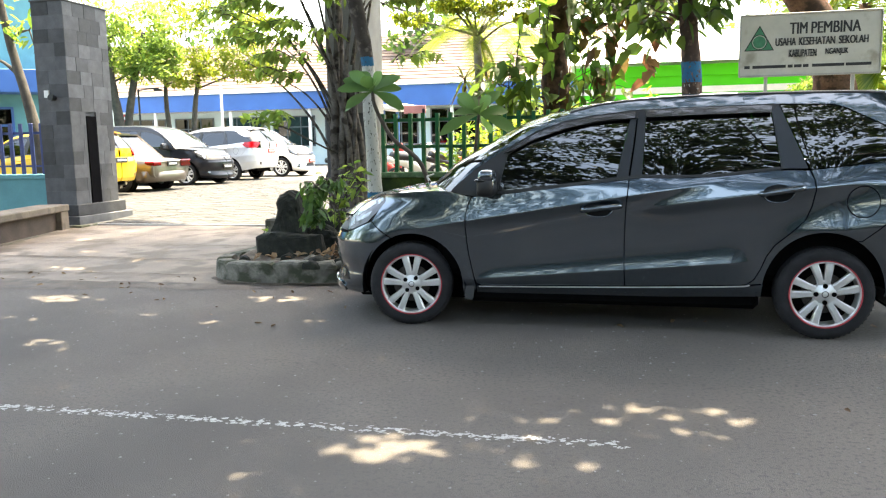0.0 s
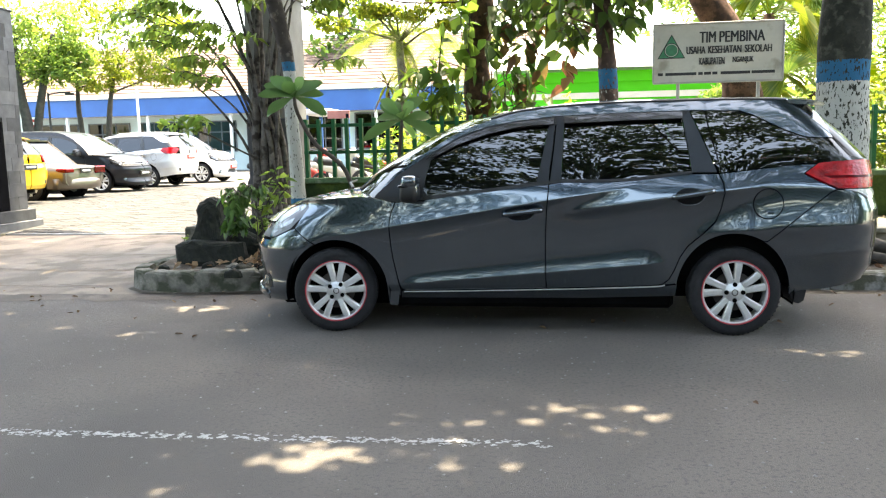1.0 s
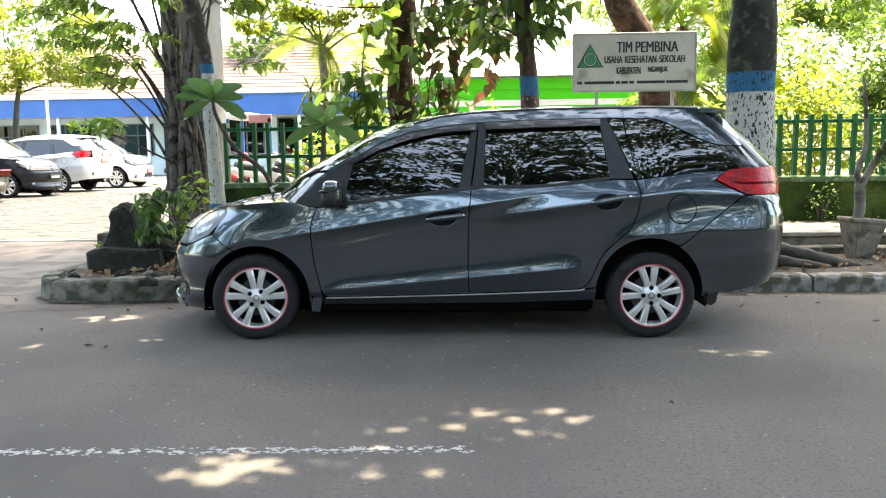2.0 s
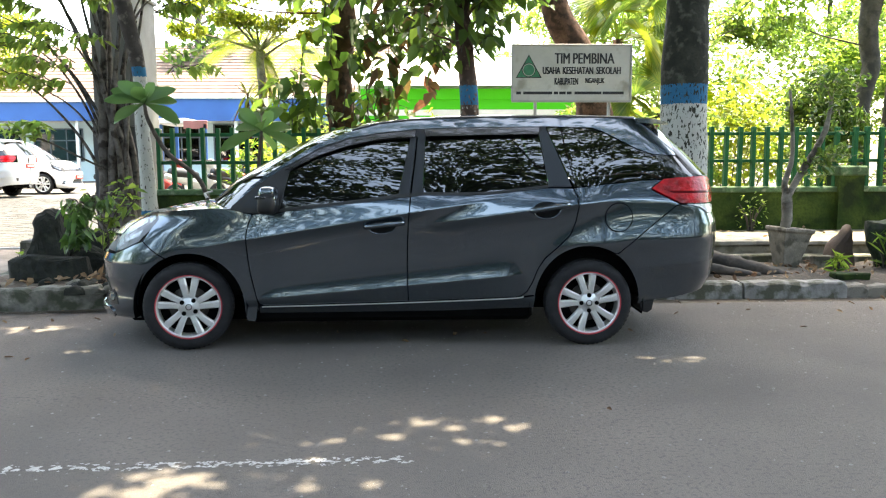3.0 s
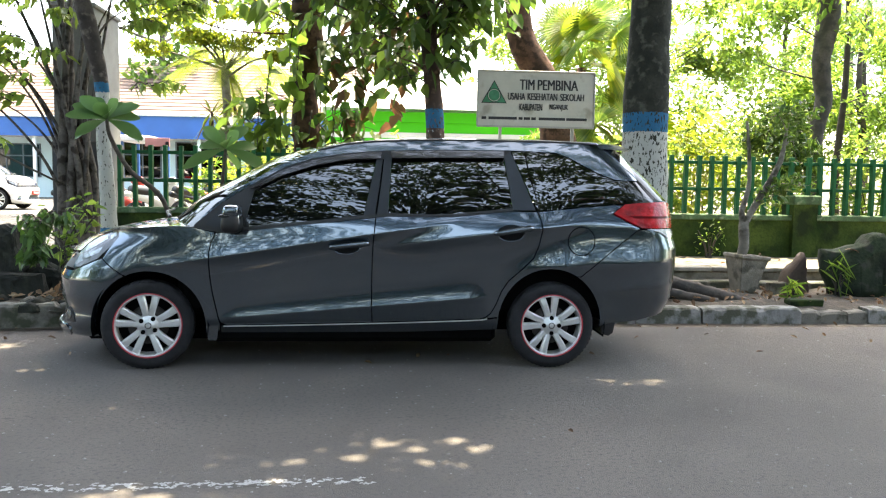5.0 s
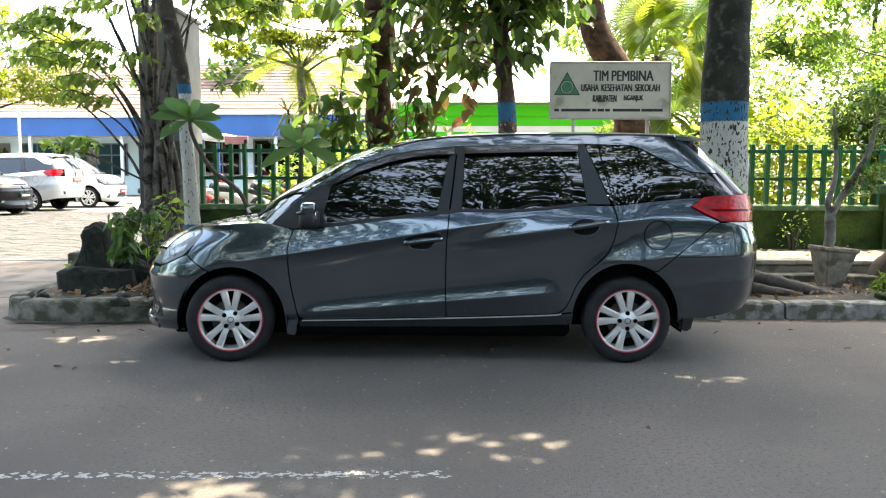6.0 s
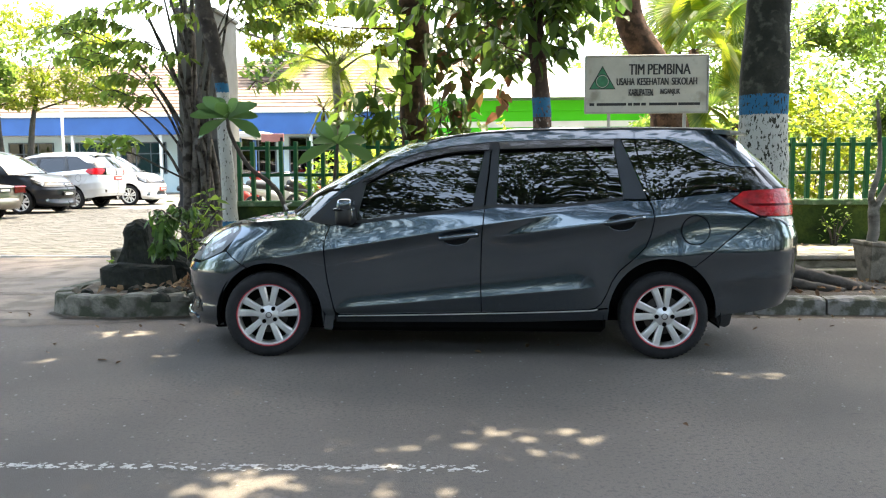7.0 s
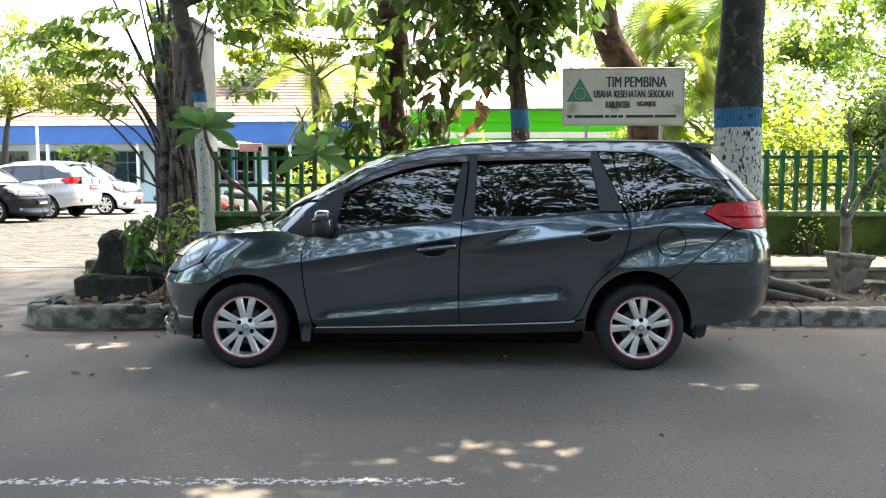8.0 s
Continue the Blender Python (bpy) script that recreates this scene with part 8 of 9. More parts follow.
# ---- buildings ----
def long_house(name, x0, x1, y, wall_h, fascia, eave_out, roof_rise, roof_deep, label, wall_m, fascia_m, roof_m, win_step, base=0.2, win=(1.0, 2.7)):
    t = thing(name, (x0, y, base), label, "building")
    L = x1 - x0
    part("wall", box(0, L, 0, 6, 0, wall_h), wall_m, t)
    part("fascia", box(-0.5, L + 0.5, -eave_out, -eave_out + 0.12, wall_h, wall_h + fascia), fascia_m, t)
    part("soffit", box(-0.5, L + 0.5, -eave_out + 0.12, 0.0, wall_h, wall_h + 0.08), M_WHITE, t)
    part("gutter", box(-0.55, L + 0.55, -eave_out - 0.10, -eave_out + 0.02, wall_h + fascia, wall_h + fascia + 0.10, 0.02), M_WHITE, t)
    zt = wall_h + fascia + 0.1
    bm = bmesh.new()
    nx = max(2, int(L / 0.9))
    rows_n = 16
    last = None
    for j in range(rows_n + 1):
        yj = -eave_out + (roof_deep + eave_out) * j / rows_n
        zj = zt + roof_rise * j / rows_n
        for lift in (-0.005, 0.03):
            cur = [bm.verts.new((-0.6 + (L + 1.2) * i / nx, yj, zj + lift)) for i in range(nx + 1)]
            if last:
                for i in range(nx):
                    bm.faces.new((last[i], last[i + 1], cur[i + 1], cur[i]))
            last = cur
    part("roof", bm, roof_m, t, "clay tile roof in stepped courses")
    x = 0.5
    while x + 2.5 < L:
        w = new("window")
        w.parent = t
        w.matrix_basis = pose(x, -0.03, win[0])
        hh = win[1] - win[0]
        part("pane", box(0, 2.5, -0.01, 0.02, 0, hh), M_WINDOW, w)
        # flat dark sheet painted for the unlit room behind the pane
        part("recess", box(0, 2.5, 0.02, 0.034, 0, hh), M_OPEN_SHADE, w)
        for xx in (0, 0.82, 1.63, 2.44):
            part("frame", box(xx, xx + 0.06, -0.03, 0.03, 0, hh), M_WINFRAME, w)
        for zz in (0, hh * 0.62, hh - 0.06):
            part("frame", box(0, 2.5, -0.032, 0.028, zz, zz + 0.06), M_WINFRAME, w)
        x += win_step
    x = 0.2
    while x < L:
        part("post", box(x, x + 0.14, -eave_out + 0.15, -eave_out + 0.29, 0, wall_h), M_WHITE, t)
        x += win_step * 1.5
    return t


long_house("school_building", -34, -12.2, 36, 3.0, 0.9, 1.8, 3.6, 6.0, "long low building with blue fascia and clay tile roof", M_WHITEWALL, M_FASCIA, M_ROOF, 3.1)
long_house("office_building", -11.2, 0.3, 31, 2.75, 0.95, 1.5, 3.2, 6.0, "low building with blue fascia and pale roof", M_WHITEWALL, M_FASCIA, M_ROOF, 3.1)
gb = thing("green_building", (-0.2, 22, 0.2), "bright green painted building with a white band", "building")
part("wall", box(0, 9, 0, 6, 0, 3.1), M_GREENWALL, gb)
part("band", box(-0.05, 9.05, -0.06, 0, 2.55, 2.75), M_WHITE, gb)
part("parapet", box(-0.1, 9.1, -0.12, 6.1, 3.1, 3.45), M_GREENWALL, gb)
bm = bmesh.new()
v = [bm.verts.new(p) for p in ((-0.6, -0.8, 3.5), (9.6, -0.8, 3.5), (9.6, 3, 4.9), (-0.6, 3, 4.9), (-0.6, 6.8, 3.5), (9.6, 6.8, 3.5))]
bm.faces.new(v[:4]), bm.faces.new((v[3], v[2], v[5], v[4]))
part("roof", bm, M_WHITE, gb, "pale corrugated sheet roof")
cb = thing("cyan_building", (-27.4, 9.2, 0.1), "pale cyan two-storey building with blue trim", "building", turn=34)
part("wall", box(0, 13.2, 0, 8, 0, 8.5), M_CYANWALL, cb)
part("awning", box(0, 13.3, -1.0, 0, 2.9, 3.6, 0.02), M_FASCIA, cb)
for k in range(4):
    w = new("window")
    w.parent = cb
    w.matrix_basis = pose(1.2 + k * 3.1, -0.02, 1.0)
    part("pane", box(0, 1.6, -0.02, 0.01, 0, 1.5), M_WINDOW, w)
    for xx in (0, 0.77, 1.54):
        part("frame", box(xx, xx + 0.07, -0.04, 0.02, 0, 1.5), M_FASCIA, w)
    for zz in (0, 0.9, 1.44):
        part("frame", box(0, 1.6, -0.042, 0.018, zz, zz + 0.07), M_FASCIA, w)
# white canopy and red band seen through the fence
sh = thing("shelter", (-5.3, 16, 0.2), "small white shelter roof with a red panel on thin blue posts", "shelter")
part("roof", box(0, 0.75, 0, 1.6, 2.0, 2.16, 0.03), M_WHITE, sh)
part("panel", box(0.70, 1.32, -0.03, 0.03, 1.88, 2.10, 0.006), M_PALERED, sh, "faded red panel")
for x, y in ((0.06, 0.1), (1.26, 0.0), (0.06, 1.5)):
    part("post", box(x - 0.04, x + 0.04, y - 0.03, y + 0.05, 0, 2.0), M_FASCIA, sh)
board = thing("banner", (-21.8, 27, 0.2), "small white banner with faded red print on a post", "banner")
part("cloth", box(0, 0.8, 0, 0.02, 1.7, 2.7), M_WHITE, board)
bm = bmesh.new()
for z in (2.5, 2.25, 2.05, 1.85):
    add_box(bm, 0.1, 0.7, -0.01, 0.0, z, z + 0.12)
part("print_bars", bm, M_RED, board)
part("post", box(-0.05, 0.0, 0, 0.05, 0, 3.0), M_STEEL, board)
lp = thing("yard_lamp", (-19.3, 25.4, 0.2), "thin steel lamp post with a bent arm", "street lamp")
part("pole", add_tube(bmesh.new(), [(0, 0, 0), (0, 0, 3.6)], [0.05, 0.045], 8), M_TRIM, lp)
part("arm", add_tube(bmesh.new(), [(0, 0, 3.55), (0.5, 0, 3.6), (1.0, 0, 3.6)], [0.035, 0.03, 0.03], 8), M_TRIM, lp)
part("lamp_head", box(0.8, 1.15, -0.08, 0.08, 3.5, 3.58, 0.01), M_TRIM, lp)
wp = thing("downpipe_pole", (-17.6, 29.5, 0.2), "thin white pole before the long building", "pole")
part("pole", add_tube(bmesh.new(), [(0, 0, 0), (0, 0, 4.0)], [0.06, 0.06], 8), M_WHITE, wp)



def motorcycle(at, turn, paint, label):
    """A small step-through motorcycle: front towards local +x, on its two wheels."""
    t = thing("motorcycle", at, label, "motorcycle", group="parked motorcycles", turn=turn)
    for x in (-0.60, 0.60):
        w = new("wheel")
        w.parent = t
        w.matrix_basis = pose(x, 0, 0.28)
        part("tyre", lathe([(0.215, -0.03), (0.265, -0.04), (0.28, 0.0), (0.265, 0.04), (0.215, 0.03)], 24), M_RUBBER, w, smooth=True)
        bm = lathe([(0.215, -0.02), (0.20, 0.0), (0.215, 0.02)], 24)
        for j in range(5):
            add_box(bm, -0.012, 0.012, -0.012, 0.012, 0.0, 0.205, m=Matrix.Rotation(j * 2 * math.pi / 5, 4, "Y"))
        part("rim", bm, M_ALLOY, w)
    bm = bmesh.new()
    for line, radii in (([(0.60, 0, 0.28), (0.52, 0, 0.62), (0.42, 0, 0.95)], [0.03, 0.03, 0.03]), ([(0.42, 0, 0.80), (0.25, 0, 0.45), (-0.1, 0, 0.36), (-0.6, 0, 0.30)], [0.04, 0.05, 0.05, 0.03])):
        add_tube(bm, line, radii, 8)
    part("frame", bm, M_TRIM, t)
    bm = bmesh.new()
    add_tube(bm, smooth_line([(-0.85, 0, 0.72), (-0.5, 0, 0.66), (-0.1, 0, 0.58), (0.1, 0, 0.45)], 4), list(np.linspace(0.06, 0.13, 13)), 10)
    part("tail_body", bm, paint, t, smooth=True)
    bm = bmesh.new()
    add_tube(bm, smooth_line([(0.30, 0, 0.42), (0.40, 0, 0.68), (0.40, 0, 0.92), (0.36, 0, 1.0)], 4), list(np.linspace(0.10, 0.14, 13)), 10)
    part("leg_shield", bm, paint, t, smooth=True)
    part("front_mudguard", add_tube(bmesh.new(), [(0.60 + 0.31 * math.cos(a), 0, 0.28 + 0.31 * math.sin(a)) for a in (0.3, 0.9, 1.5, 2.1, 2.6)], [0.05] * 5, 8), paint, t, smooth=True)
    part("seat", add_tube(bmesh.new(), smooth_line([(-0.72, 0, 0.80), (-0.4, 0, 0.77), (0.02, 0, 0.72)], 4), [0.09, 0.11, 0.115, 0.115, 0.115, 0.115, 0.11, 0.10, 0.08], 10), M_TRIM, t, smooth=True)
    part("handlebar", add_tube(bmesh.new(), [(0.28, -0.33, 1.02), (0.36, -0.12, 1.05), (0.36, 0.12, 1.05), (0.28, 0.33, 1.02)], [0.016] * 4, 8), M_TRIM, t)
    part("headlamp", lathe([(0.07, 0.0), (0.06, 0.05), (0.0, 0.06)], 16), M_WHITELENS, t).matrix_basis = pose(0.50, 0, 0.96, 0, 0, -90)
    part("exhaust", add_tube(bmesh.new(), [(0.1, -0.12, 0.26), (-0.3, -0.14, 0.27), (-0.85, -0.15, 0.36)], [0.02, 0.035, 0.05], 8), M_STEEL, t)
    return t


for at, turn, paint, lab in (((-4.75, 12.2, 0.2), 62, M_BLACKCAR, "black step-through motorcycle parked behind the fence"), ((-4.0, 12.4, 0.2), 66, M_RED, "red step-through motorcycle parked behind the fence"), ((-3.25, 12.1, 0.2), 60, M_WHITECAR, "white step-through motorcycle parked behind the fence"),
                             ((-2.5, 12.5, 0.2), 64, M_BLACKCAR, "black step-through motorcycle parked behind the fence"), ((-1.7, 12.2, 0.2), 58, M_RED, "red step-through motorcycle parked behind the fence")):
    motorcycle(at, turn, paint, lab)

# yard trees
for at, tp, rad, cl, lm, lab in [
    ((-19.35, 24.0, 0.2), [(0.1, 0, 0), (0.05, 0, 1.4), (0.0, 0, 2.4), (-0.2, 0, 3.8), (-0.3, 0, 5.6)], [0.27, 0.23, 0.20, 0.15, 0.11], [((-1.2, 0, 4.9), (1.2, 0.8, 0.7)), ((0.6, 0, 5.2), (1.3, 0.8, 0.8)), ((1.8, 0, 4.5), (1.0, 0.7, 0.6)), ((1.2, 0, 6.2), (1.2, 0.8, 0.6)), ((-0.6, 0, 6.6), (1.2, 0.7, 0.6))], M_LEAF_LIME, "dark forked yard tree with light green leaves"),
    ((-19.15, 24.2, 0.2), [(0, 0, 1.3), (0.2, 0, 2.6), (0.55, 0, 4.0), (1.1, 0, 5.8)], [0.17, 0.16, 0.14, 0.09], [((1.6, 0, 5.0), (1.0, 0.7, 0.5)), ((0.9, 0, 4.4), (0.8, 0.6, 0.4))], M_LEAF_LIME, "second stem of the forked yard tree"),
    ((-18.3, 26.0, 0.2), [(0, 0, 0), (0.05, 0, 1.6), (-0.05, 0, 3.0), (0, 0, 4.4)], [0.13, 0.11, 0.10, 0.06], [((-1.2, 0, 4.6), (1.1, 0.7, 0.6)), ((0.3, 0, 5.6), (1.2, 0.7, 0.6)), ((-0.6, 0, 6.8), (1.2, 0.7, 0.6)), ((1.0, 0, 4.2), (1.0, 0.6, 0.45)), ((-2.0, 0, 5.8), (1.0, 0.7, 0.6))], M_LEAF_YELLOW, "slim yard tree with yellow sunlit leaves"),
    ((-17.3, 26.3, 0.2), [(0, 0, 0), (0.05, 0, 1.6), (0.2, 0, 3.0), (0.5, 0, 4.4)], [0.15, 0.13, 0.11, 0.06], [((1.0, 0, 4.7), (1.2, 0.7, 0.6)), ((2.3, 0, 5.2), (1.1, 0.7, 0.6)), ((1.4, 0, 6.6), (1.3, 0.7, 0.6)), ((0.2, 0, 7.3), (1.2, 0.7, 0.5)), ((2.9, 0, 4.3), (0.9, 0.6, 0.4)), ((3.4, 0, 6.0), (0.9, 0.6, 0.5))], M_LEAF_YELLOW, "slim yard tree with yellow sunlit leaves"),
    ((-11.0, 8.9, 0.1), [(0.55, 0, 0), (0.5, 0, 1.2), (0.3, 0, 2.2), (0.0, 0, 3.4), (-0.25, 0, 4.8)], [0.15, 0.13, 0.10, 0.085, 0.06], [((-0.8, 0, 3.0), (0.5, 0.4, 0.3)), ((0.5, 0, 3.6), (0.7, 0.5, 0.35)), ((-0.3, 0, 4.4), (0.9, 0.6, 0.4))], M_LEAF, "brown leaning tree behind the blue fence"),
]:
    tree("yard_tree", at, tp, rad, M_BARK_DARK, lm, lab, [(c_, (r_[0] * 1.35, r_[1] * 1.5, r_[2] * 1.45)) for c_, r_ in cl] if at[1] > 12 else cl, (0.22, 0.085), 1250 if at[1] > 12 else 110, droop=0.4, gaps=0.42)
bush("shrub", (-14.2, 9.2, 0.1), (0.55, 0.5, 1.1), 420, (0.14, 0.06), M_LEAF_LIME, "light green shrub before the cyan building")
for at, sp, lab in (((-26, 46, 0.0), 5.0, "dark tree crown beyond the roofs"), ((-9, 46, 0.0), 4.5, "dark tree crown beyond the roofs"), ((2, 44, 0.0), 5.0, "dark tree crown beyond the roofs"), ((-16, 50, 0), 5, "dark tree crown beyond the roofs"), ((-9.5, 36, 0), 3.0, "dark tree crown beyond the roofs")):
    cl = [((RNG.normal() * sp * 0.6, RNG.normal() * 1.5, RNG.uniform(5.5, 10.5)), (sp * 0.4, sp * 0.4, sp * 0.28)) for _ in range(10)]
    tree("distant_tree", at, [(0, 0, 0), (0.1, 0, 4), (0, 0, 8)], [0.35, 0.3, 0.15], M_BARK_GREY, M_LEAF_DARK, lab, cl, (0.5, 0.25), 130, limb_r=0.12)

# ---- the crowns that shade the street, and the far side of the road ----
# sun flecks on the ground, where the crown has gaps: (x, y, half width, half depth, leaf cover left in the gap)
FLECKS = [(0.45, -2.16, 0.20, 0.10, 0.0), (0.70, -2.10, 0.16, 0.06, 0.55), (0.60, -1.96, 0.12, 0.03, 1.0), (1.63, -1.72, 0.13, 0.035, 0.5), (1.68, -1.60, 0.33, 0.17, 0.42), (1.50, -1.42, 0.10, 0.03, 1.0),
          (1.16, -2.15, 0.16, 0.09, 0.7), (-0.10, -2.24, 0.15, 0.06, 0.8), (0.06, -2.60, 0.14, 0.08, 0.6), (1.04, -1.67, 0.12, 0.05, 1.2), (0.80, -1.68, 0.08, 0.05, 1.5), (0.17, -0.78, 0.07, 0.06, 0.8), (-1.35, 0.76, 0.20, 0.07, 0.0), (-1.75, 0.80, 0.14, 0.05, 0.6),
          (3.10, -0.33, 0.15, 0.055, 0.25), (2.82, -0.24, 0.10, 0.03, 0.8), (-1.40, -0.12, 0.15, 0.04, 0.4), (-0.77, 0.02, 0.15, 0.05, 0.4), (-0.52, -0.06, 0.10, 0.03, 0.8), (-3.30, 0.50, 0.26, 0.10, 0.0), (-2.75, 0.55, 0.25, 0.06, 0.9), (-2.30, 0.08, 0.24, 0.06, 0.5),
          (-2.27, -0.87, 0.12, 0.06, 0.2), (-1.95, -1.00, 0.10, 0.05, 0.9), (-2.30, -1.16, 0.14, 0.05, 1.0), (-2.95, -0.28, 0.26, 0.06, 0.6), (-1.42, -1.70, 0.14, 0.05, 0.9), (-2.35, -1.55, 0.14, 0.06, 1.0), (-4.35, 1.86, 0.20, 0.08, 0.2), (-4.05, 1.78, 0.16, 0.04, 0.6), (-3.75, 2.4, 0.22, 0.06, 0.6), (-4.9, 2.9, 0.16, 0.08, 0.3), (-5.76, 3.97, 0.12, 0.09, 0.0), (-5.3, 4.4, 0.14, 0.08, 0.2), (-4.3, 3.6, 0.10, 0.06, 0.6), (-5.6, 4.85, 0.12, 0.10, 0.0), (-3.6, 4.3, 0.10, 0.08, 0.5), (-5.9, 2.7, 0.08, 0.08, 0.4), (5.4, -0.75, 0.16, 0.03, 0.8), (4.6, 0.9, 0.2, 0.06, 1.0), (7.5, 0.2, 0.2, 0.08, 0.3)]
N_CANOPY = 68000
cz = RNG.uniform(11.5, 14.5, N_CANOPY)
gx, gy = RNG.uniform(-13, 11, N_CANOPY), RNG.uniform(-12.5, 6.4, N_CANOPY)
k = SUN_DIR / SUN_DIR.z
keep = np.ones(N_CANOPY, bool)
for fx, fy, rx, ry, cover in FLECKS:
    keep &= ((gx - fx) / (rx + 0.21)) ** 2 + ((gy - fy) / (ry + 0.21)) ** 2 > 1
edge_y = np.where(gx > 2.5, 3.3, np.where(gx > -1.2, 4.1, 5.7)) + 0.3 * np.sin(gx * 1.7)
keep &= gy < edge_y
# the crown thins out over the far half of the street and ends there
thin = np.array([noise.noise(Vector((a * 0.45, b * 0.45, 4.0))) for a, b in zip(gx, gy)])
keep &= RNG.uniform(size=N_CANOPY) < np.clip((gy + 9.0 + 1.2 * thin) / 2.4, 0.0, 1.0)
pts = np.stack([gx + k.x * cz, gy + k.y * cz, cz], 1)[keep]
# small leaves round the rims of the gaps, sparse within them
N_SMALL = 170000
px_, py_, pz = RNG.uniform(-6.5, 8.0, N_SMALL), RNG.uniform(-3.0, 5.2, N_SMALL), RNG.uniform(5.6, 7.6, N_SMALL)
rim, left = np.zeros(N_SMALL, bool), np.ones(N_SMALL)
for i, (fx, fy, rx, ry, cover) in enumerate(FLECKS):
    near = (np.abs(px_ - fx) < rx + 0.3) & (np.abs(py_ - fy) < ry + 0.3)
    rim |= near
    for j in np.nonzero(near)[0]:
        wob = noise.noise(Vector((px_[j] * 7, py_[j] * 11, i * 3.0)))
        if ((px_[j] - fx) / (rx + 0.05)) ** 2 + ((py_[j] - fy) / (ry + 0.05)) ** 2 < 1 + 0.9 * wob:
            left[j] = min(left[j], (0.12 + cover * 0.75) * max(0.0, 1 + 2.4 * noise.noise(Vector((px_[j] * 9, py_[j] * 17, 7.0)))))
ok = rim & (RNG.uniform(size=N_SMALL) < left)
small = np.stack([px_ + k.x * pz, py_ + k.y * pz, pz], 1)[ok]
# leafy boughs over the far half of the street: separate clumps with open sky between and above them
far = []
for _ in range(1300):
    c = np.array([RNG.uniform(-17, 19), RNG.uniform(-10.5, -5.6), 0.0])
    el = RNG.uniform(22, 64)
    c[2] = 1.2 + abs(c[1]) * math.tan(radians(el))
    r = RNG.uniform(0.28, 0.70)
    far.append(blob(c, (r * 1.7, r, r * 0.55), int(470 * r * r), 0.35, 2.2))
far = np.concatenate(far)
# unseen dark growth added along the opposite wall to block low sky light
low = np.stack([RNG.uniform(-26, 26, 42000), RNG.uniform(-12.8, -11.2, 42000), RNG.uniform(0.2, 8.5, 42000)], 1)
low = low[[z < 4.6 + 1.8 * noise.noise(Vector((x * 0.4, 0, 2.0))) + 1.2 * noise.noise(Vector((x * 1.7, y, z * 1.2))) for x, y, z in low]]
owners = [("overhanging_tree", (-5.5, -8.6)), ("overhanging_tree", (4.15, -8.9)), ("overhanging_tree", (9.5, -8.7))]
for i, (nm, (ox, oy)) in enumerate(owners):
    t = thing(nm, (ox, oy, 0.0), "spreading street tree whose crown shades the road", "tree")
    line = smooth_line([(0, 0, -0.1), (0.05, 0, 1.5), (0, 0.1, 3.5), (0.1, 0.5, 5.5), (0, 2.0, 7.4)], 6)
    part("trunk", add_tube(bmesh.new(), line, list(np.linspace(0.32, 0.16, len(line))), 12, 0.1), M_BARK_DARK, t, smooth=True)
    for j in range(4):
        bm = bmesh.new()
        e = (RNG.uniform(-3.5, 3.5), RNG.uniform(2, 13), RNG.uniform(6.6, 8.4))
        add_tube(bm, smooth_line([(0, 1.2, 6.4), (e[0] * 0.5, e[1] * 0.5, 7.4), e], 6), list(np.linspace(0.022, 0.008, 13)), 6, 0.2)
        part("limb", bm, M_BARK_DARK, t)
    sel = far[np.stack([np.abs(far[:, 0] - o[1][0]) for o in owners], 1).argmin(1) == i] - np.array([ox, oy, 0])
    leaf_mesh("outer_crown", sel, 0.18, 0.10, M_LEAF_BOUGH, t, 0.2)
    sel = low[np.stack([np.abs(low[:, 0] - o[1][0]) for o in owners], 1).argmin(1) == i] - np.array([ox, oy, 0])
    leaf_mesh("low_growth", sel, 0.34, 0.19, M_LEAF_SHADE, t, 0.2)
# tall crowns on the garden side, which shade the road
shade = [thing("shade_tree", (-10.5, 3.2, 0.0), "tall spreading street tree whose crown shades the road", "tree"), big_tree, thing("shade_tree", (12.0, 3.6, 0.0), "tall spreading street tree whose crown shades the road", "tree")]
own, own_small = np.digitize(pts[:, 0], (-3.5, 8.0)), np.digitize(small[:, 0], (-3.5, 8.0))
for i, t in enumerate(shade):
    base = t.matrix_basis.translation
    if i != 1:
        line = smooth_line([(0, 0, -0.1), (0.05, 0, 2.0), (0, 0.1, 5.5), (0.1, 0.5, 9.0), (0, 2.0, 12.0)], 6)
        part("trunk", add_tube(bmesh.new(), line, list(np.linspace(0.36, 0.10, len(line))), 12, 0.1), M_BARK_DARK, t, smooth=True)
    for j in range(6):
        e = (RNG.uniform(-4.5, 4.5), RNG.uniform(3.5, 7), RNG.uniform(11.8, 13.8))
        part("limb", add_tube(bmesh.new(), smooth_line([(-0.3, 0.8, 9.0), (e[0] * 0.5, e[1] * 0.5 + 0.5, 11.2), e], 6), list(np.linspace(0.09, 0.03, 13)), 6), M_BARK_DARK, t)
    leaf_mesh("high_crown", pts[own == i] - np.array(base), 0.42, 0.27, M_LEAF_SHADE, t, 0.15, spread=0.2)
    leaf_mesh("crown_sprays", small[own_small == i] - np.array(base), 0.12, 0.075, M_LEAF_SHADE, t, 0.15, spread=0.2)
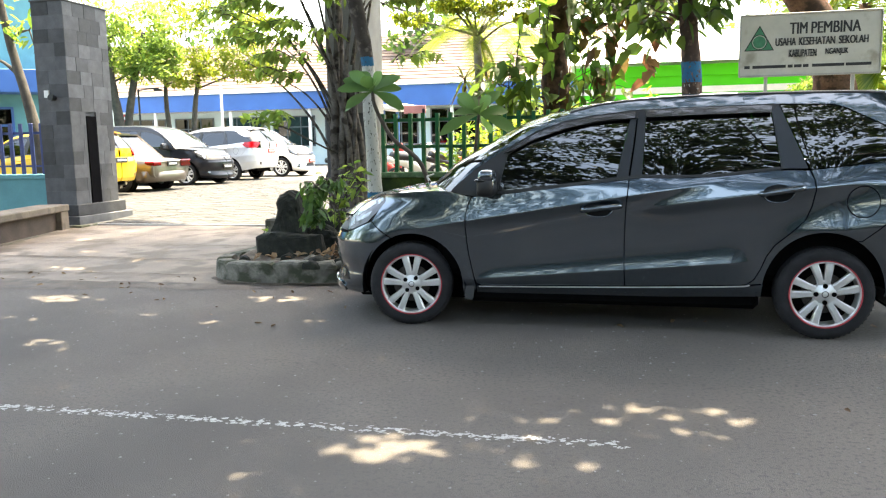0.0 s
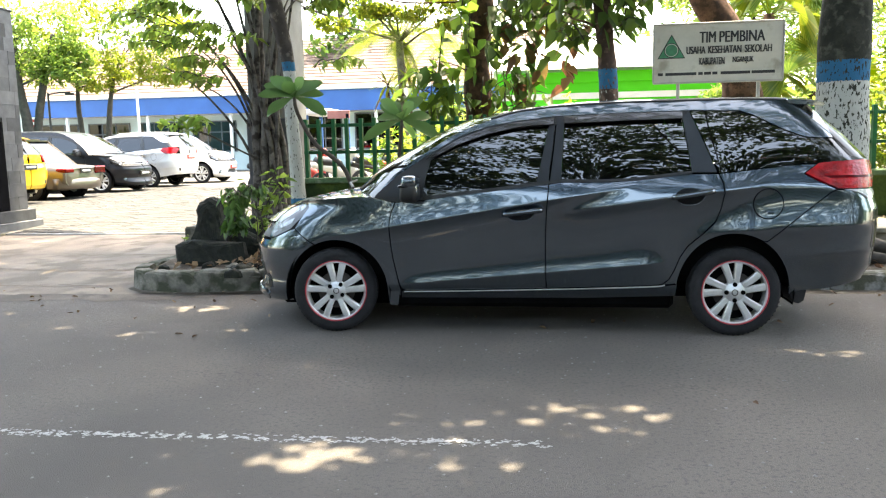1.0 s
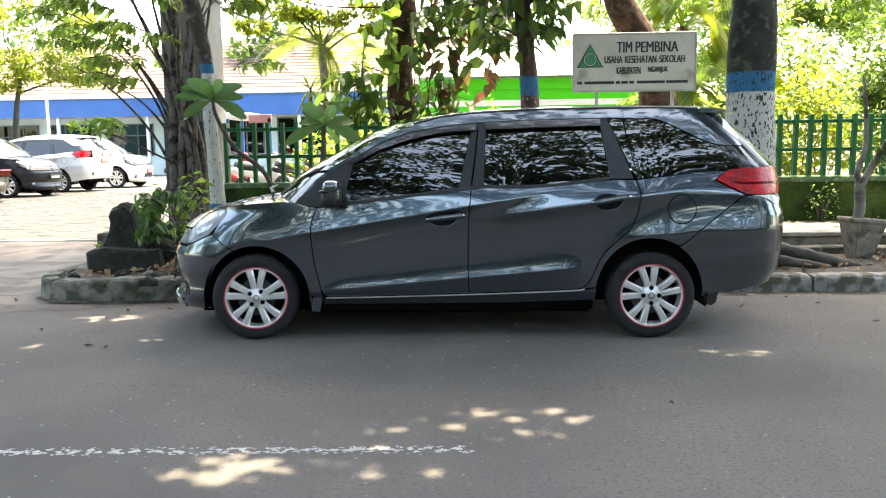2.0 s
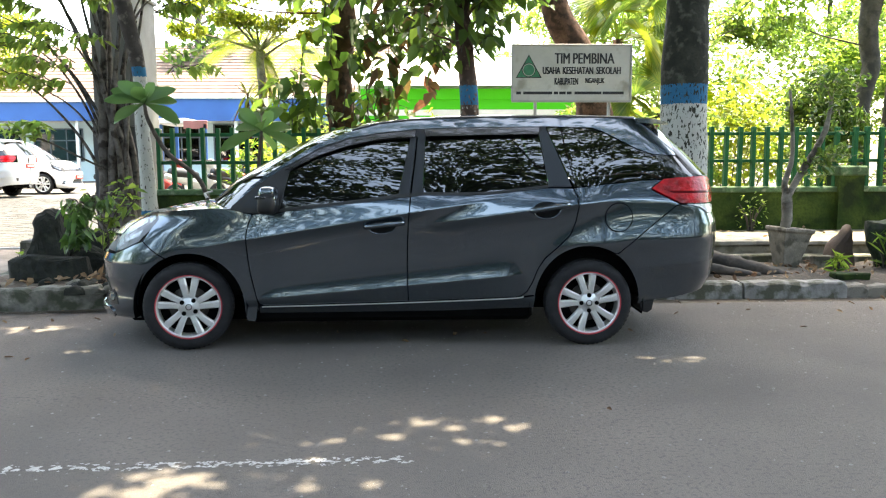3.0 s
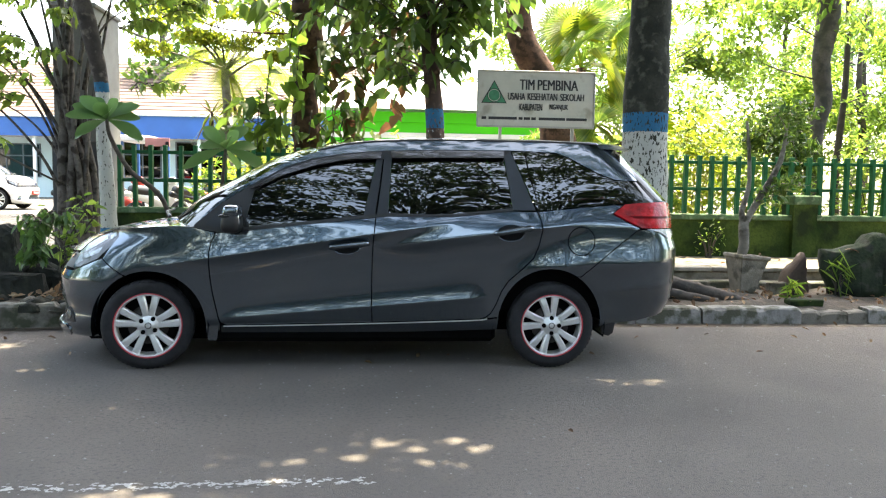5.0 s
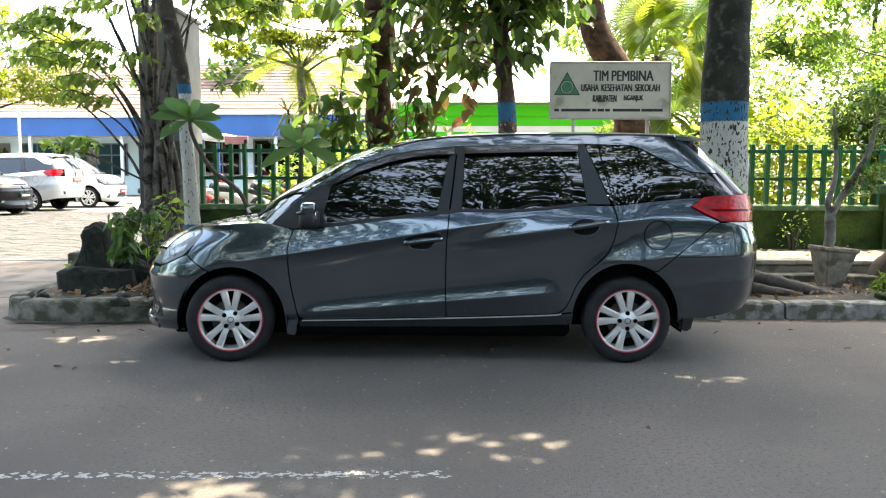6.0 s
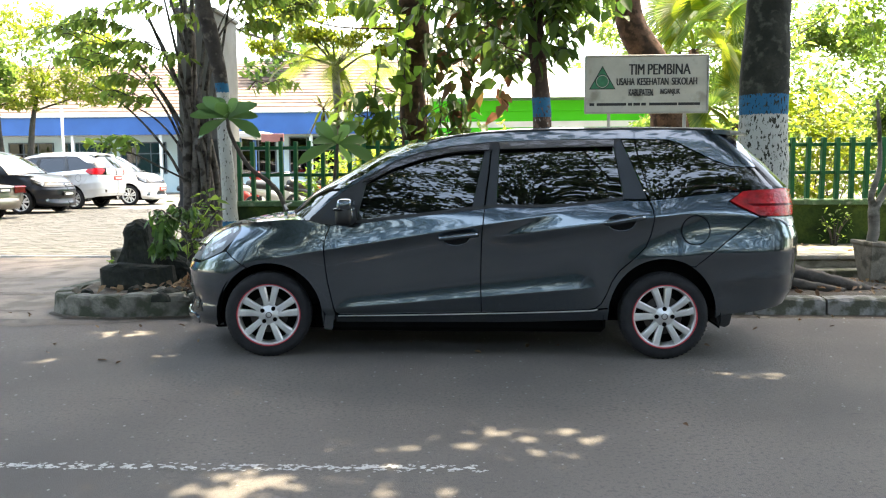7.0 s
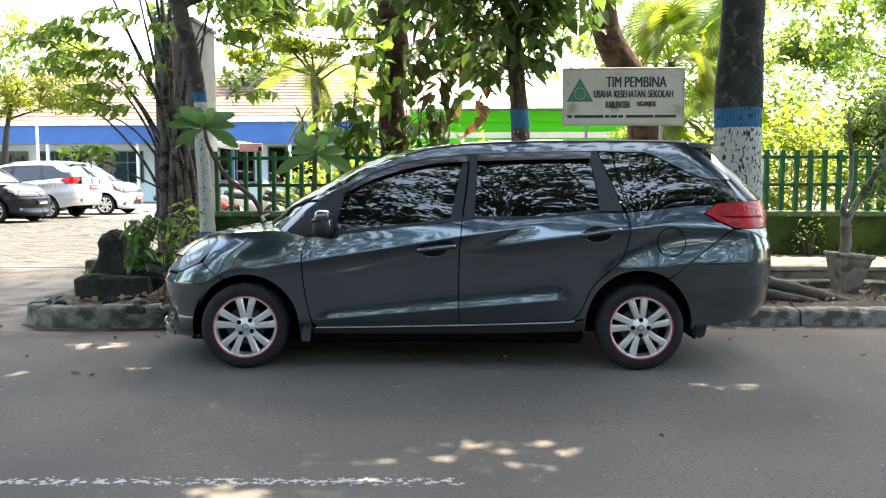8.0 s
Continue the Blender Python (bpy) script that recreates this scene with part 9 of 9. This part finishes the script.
for at, sp in (((-15, -11.5, 0), 4.0), ((-24, -11.8, 0), 4.0), ((17, -11.5, 0), 4.0), ((26, -11.6, 0), 4.0)):
    cl = [((RNG.normal() * sp * 0.5, RNG.normal() * 1.2, RNG.uniform(2.5, 8.5)), (sp * 0.36, sp * 0.36, sp * 0.25)) for _ in range(9)]
    tree("opposite_tree", at, [(0, 0, 0), (0.1, 0, 2.5), (0, 0, 6)], [0.3, 0.25, 0.12], M_BARK_DARK, M_LEAF_DARK, "leafy tree on the far side of the street", cl, (0.34, 0.2), 230, limb_r=0.1)
# unseen trees added further along on both sides, blocking low sky light
for at in ((19, 3.2, 0), (27, 3.4, 0), (36, 3.2, 0), (-19, 3.4, 0), (-27, 3.2, 0), (-36, 3.4, 0), (19, -7.5, 0), (30, -7.2, 0), (-19, -7.4, 0), (-30, -7.2, 0)):
    cl = [((RNG.normal() * 2.2, RNG.normal() * 1.8, RNG.uniform(2.6, 8.5)), (1.9, 1.8, 1.3)) for _ in range(12)]
    tree("avenue_tree", at, [(0, 0, 0), (0.1, 0, 2.5), (0, 0, 6)], [0.3, 0.25, 0.12], M_BARK_DARK, M_LEAF_DARK, "unseen leafy tree added further along the road to block low sky light", cl, (0.55, 0.32), 130, limb_r=0.1)
# low wall out of view, added to close off the low sky
ow = thing("wall_opposite", (0, 0, 0), "unseen low wall added across the street to block low sky light", "wall", kind="structure")
part("wall_base", box(-60, 60, -13.2, -13, 0, 1.7), M_APRON, ow)


# ---- paving blocks inside the gate ----
yard = bpy.data.objects["parking_yard"]
src = None
verts, faces = [], []
row = 0
y = 5.70
while y < 17:
    x = -10.5 + (0.105 if row % 2 else 0.0)
    while x < -2.6 - 0.0:
        z = drive_z(x, y) + random.uniform(-0.003, 0.004)
        slope = math.degrees(math.atan2(drive_z(x, y + 0.1) - drive_z(x, y), 0.1))
        if y < 6.75 and -6.9 < x < -3.2 - 0.0:
            m = pose(x, y, z, slope, 0, random.uniform(-1, 1))
            if src is None:
                src = part("paver", box(0.004, 0.206, 0.004, 0.101, -0.03, 0.012, 0.006), M_PAVER, yard)
                src.matrix_basis = m
            else:
                share("paver", src, yard, m)
        else:
            i0 = len(verts)
            zt = z + 0.010
            zb = drive_z(x, y + 0.1) - drive_z(x, y)
            verts += [(x + 0.006, y + 0.006, zt), (x + 0.204, y + 0.006, zt), (x + 0.204, y + 0.099, zt + zb), (x + 0.006, y + 0.099, zt + zb),
                      (x + 0.001, y + 0.001, zt - 0.02), (x + 0.209, y + 0.001, zt - 0.02), (x + 0.209, y + 0.104, zt + zb - 0.02), (x + 0.001, y + 0.104, zt + zb - 0.02)]
            faces += [(i0, i0 + 1, i0 + 2, i0 + 3)] + [(i0 + 4 + i, i0 + 4 + (i + 1) % 4, i0 + (i + 1) % 4, i0 + i) for i in range(4)]
        x += 0.21
    y += 0.105
    row += 1
me = bpy.data.meshes.new("paver_field")
me.from_pydata(verts, [], faces)
me.materials.append(M_PAVER)
tagged(new("paver_field", me), "field of worn grey paving blocks", kind="stuff").parent = yard
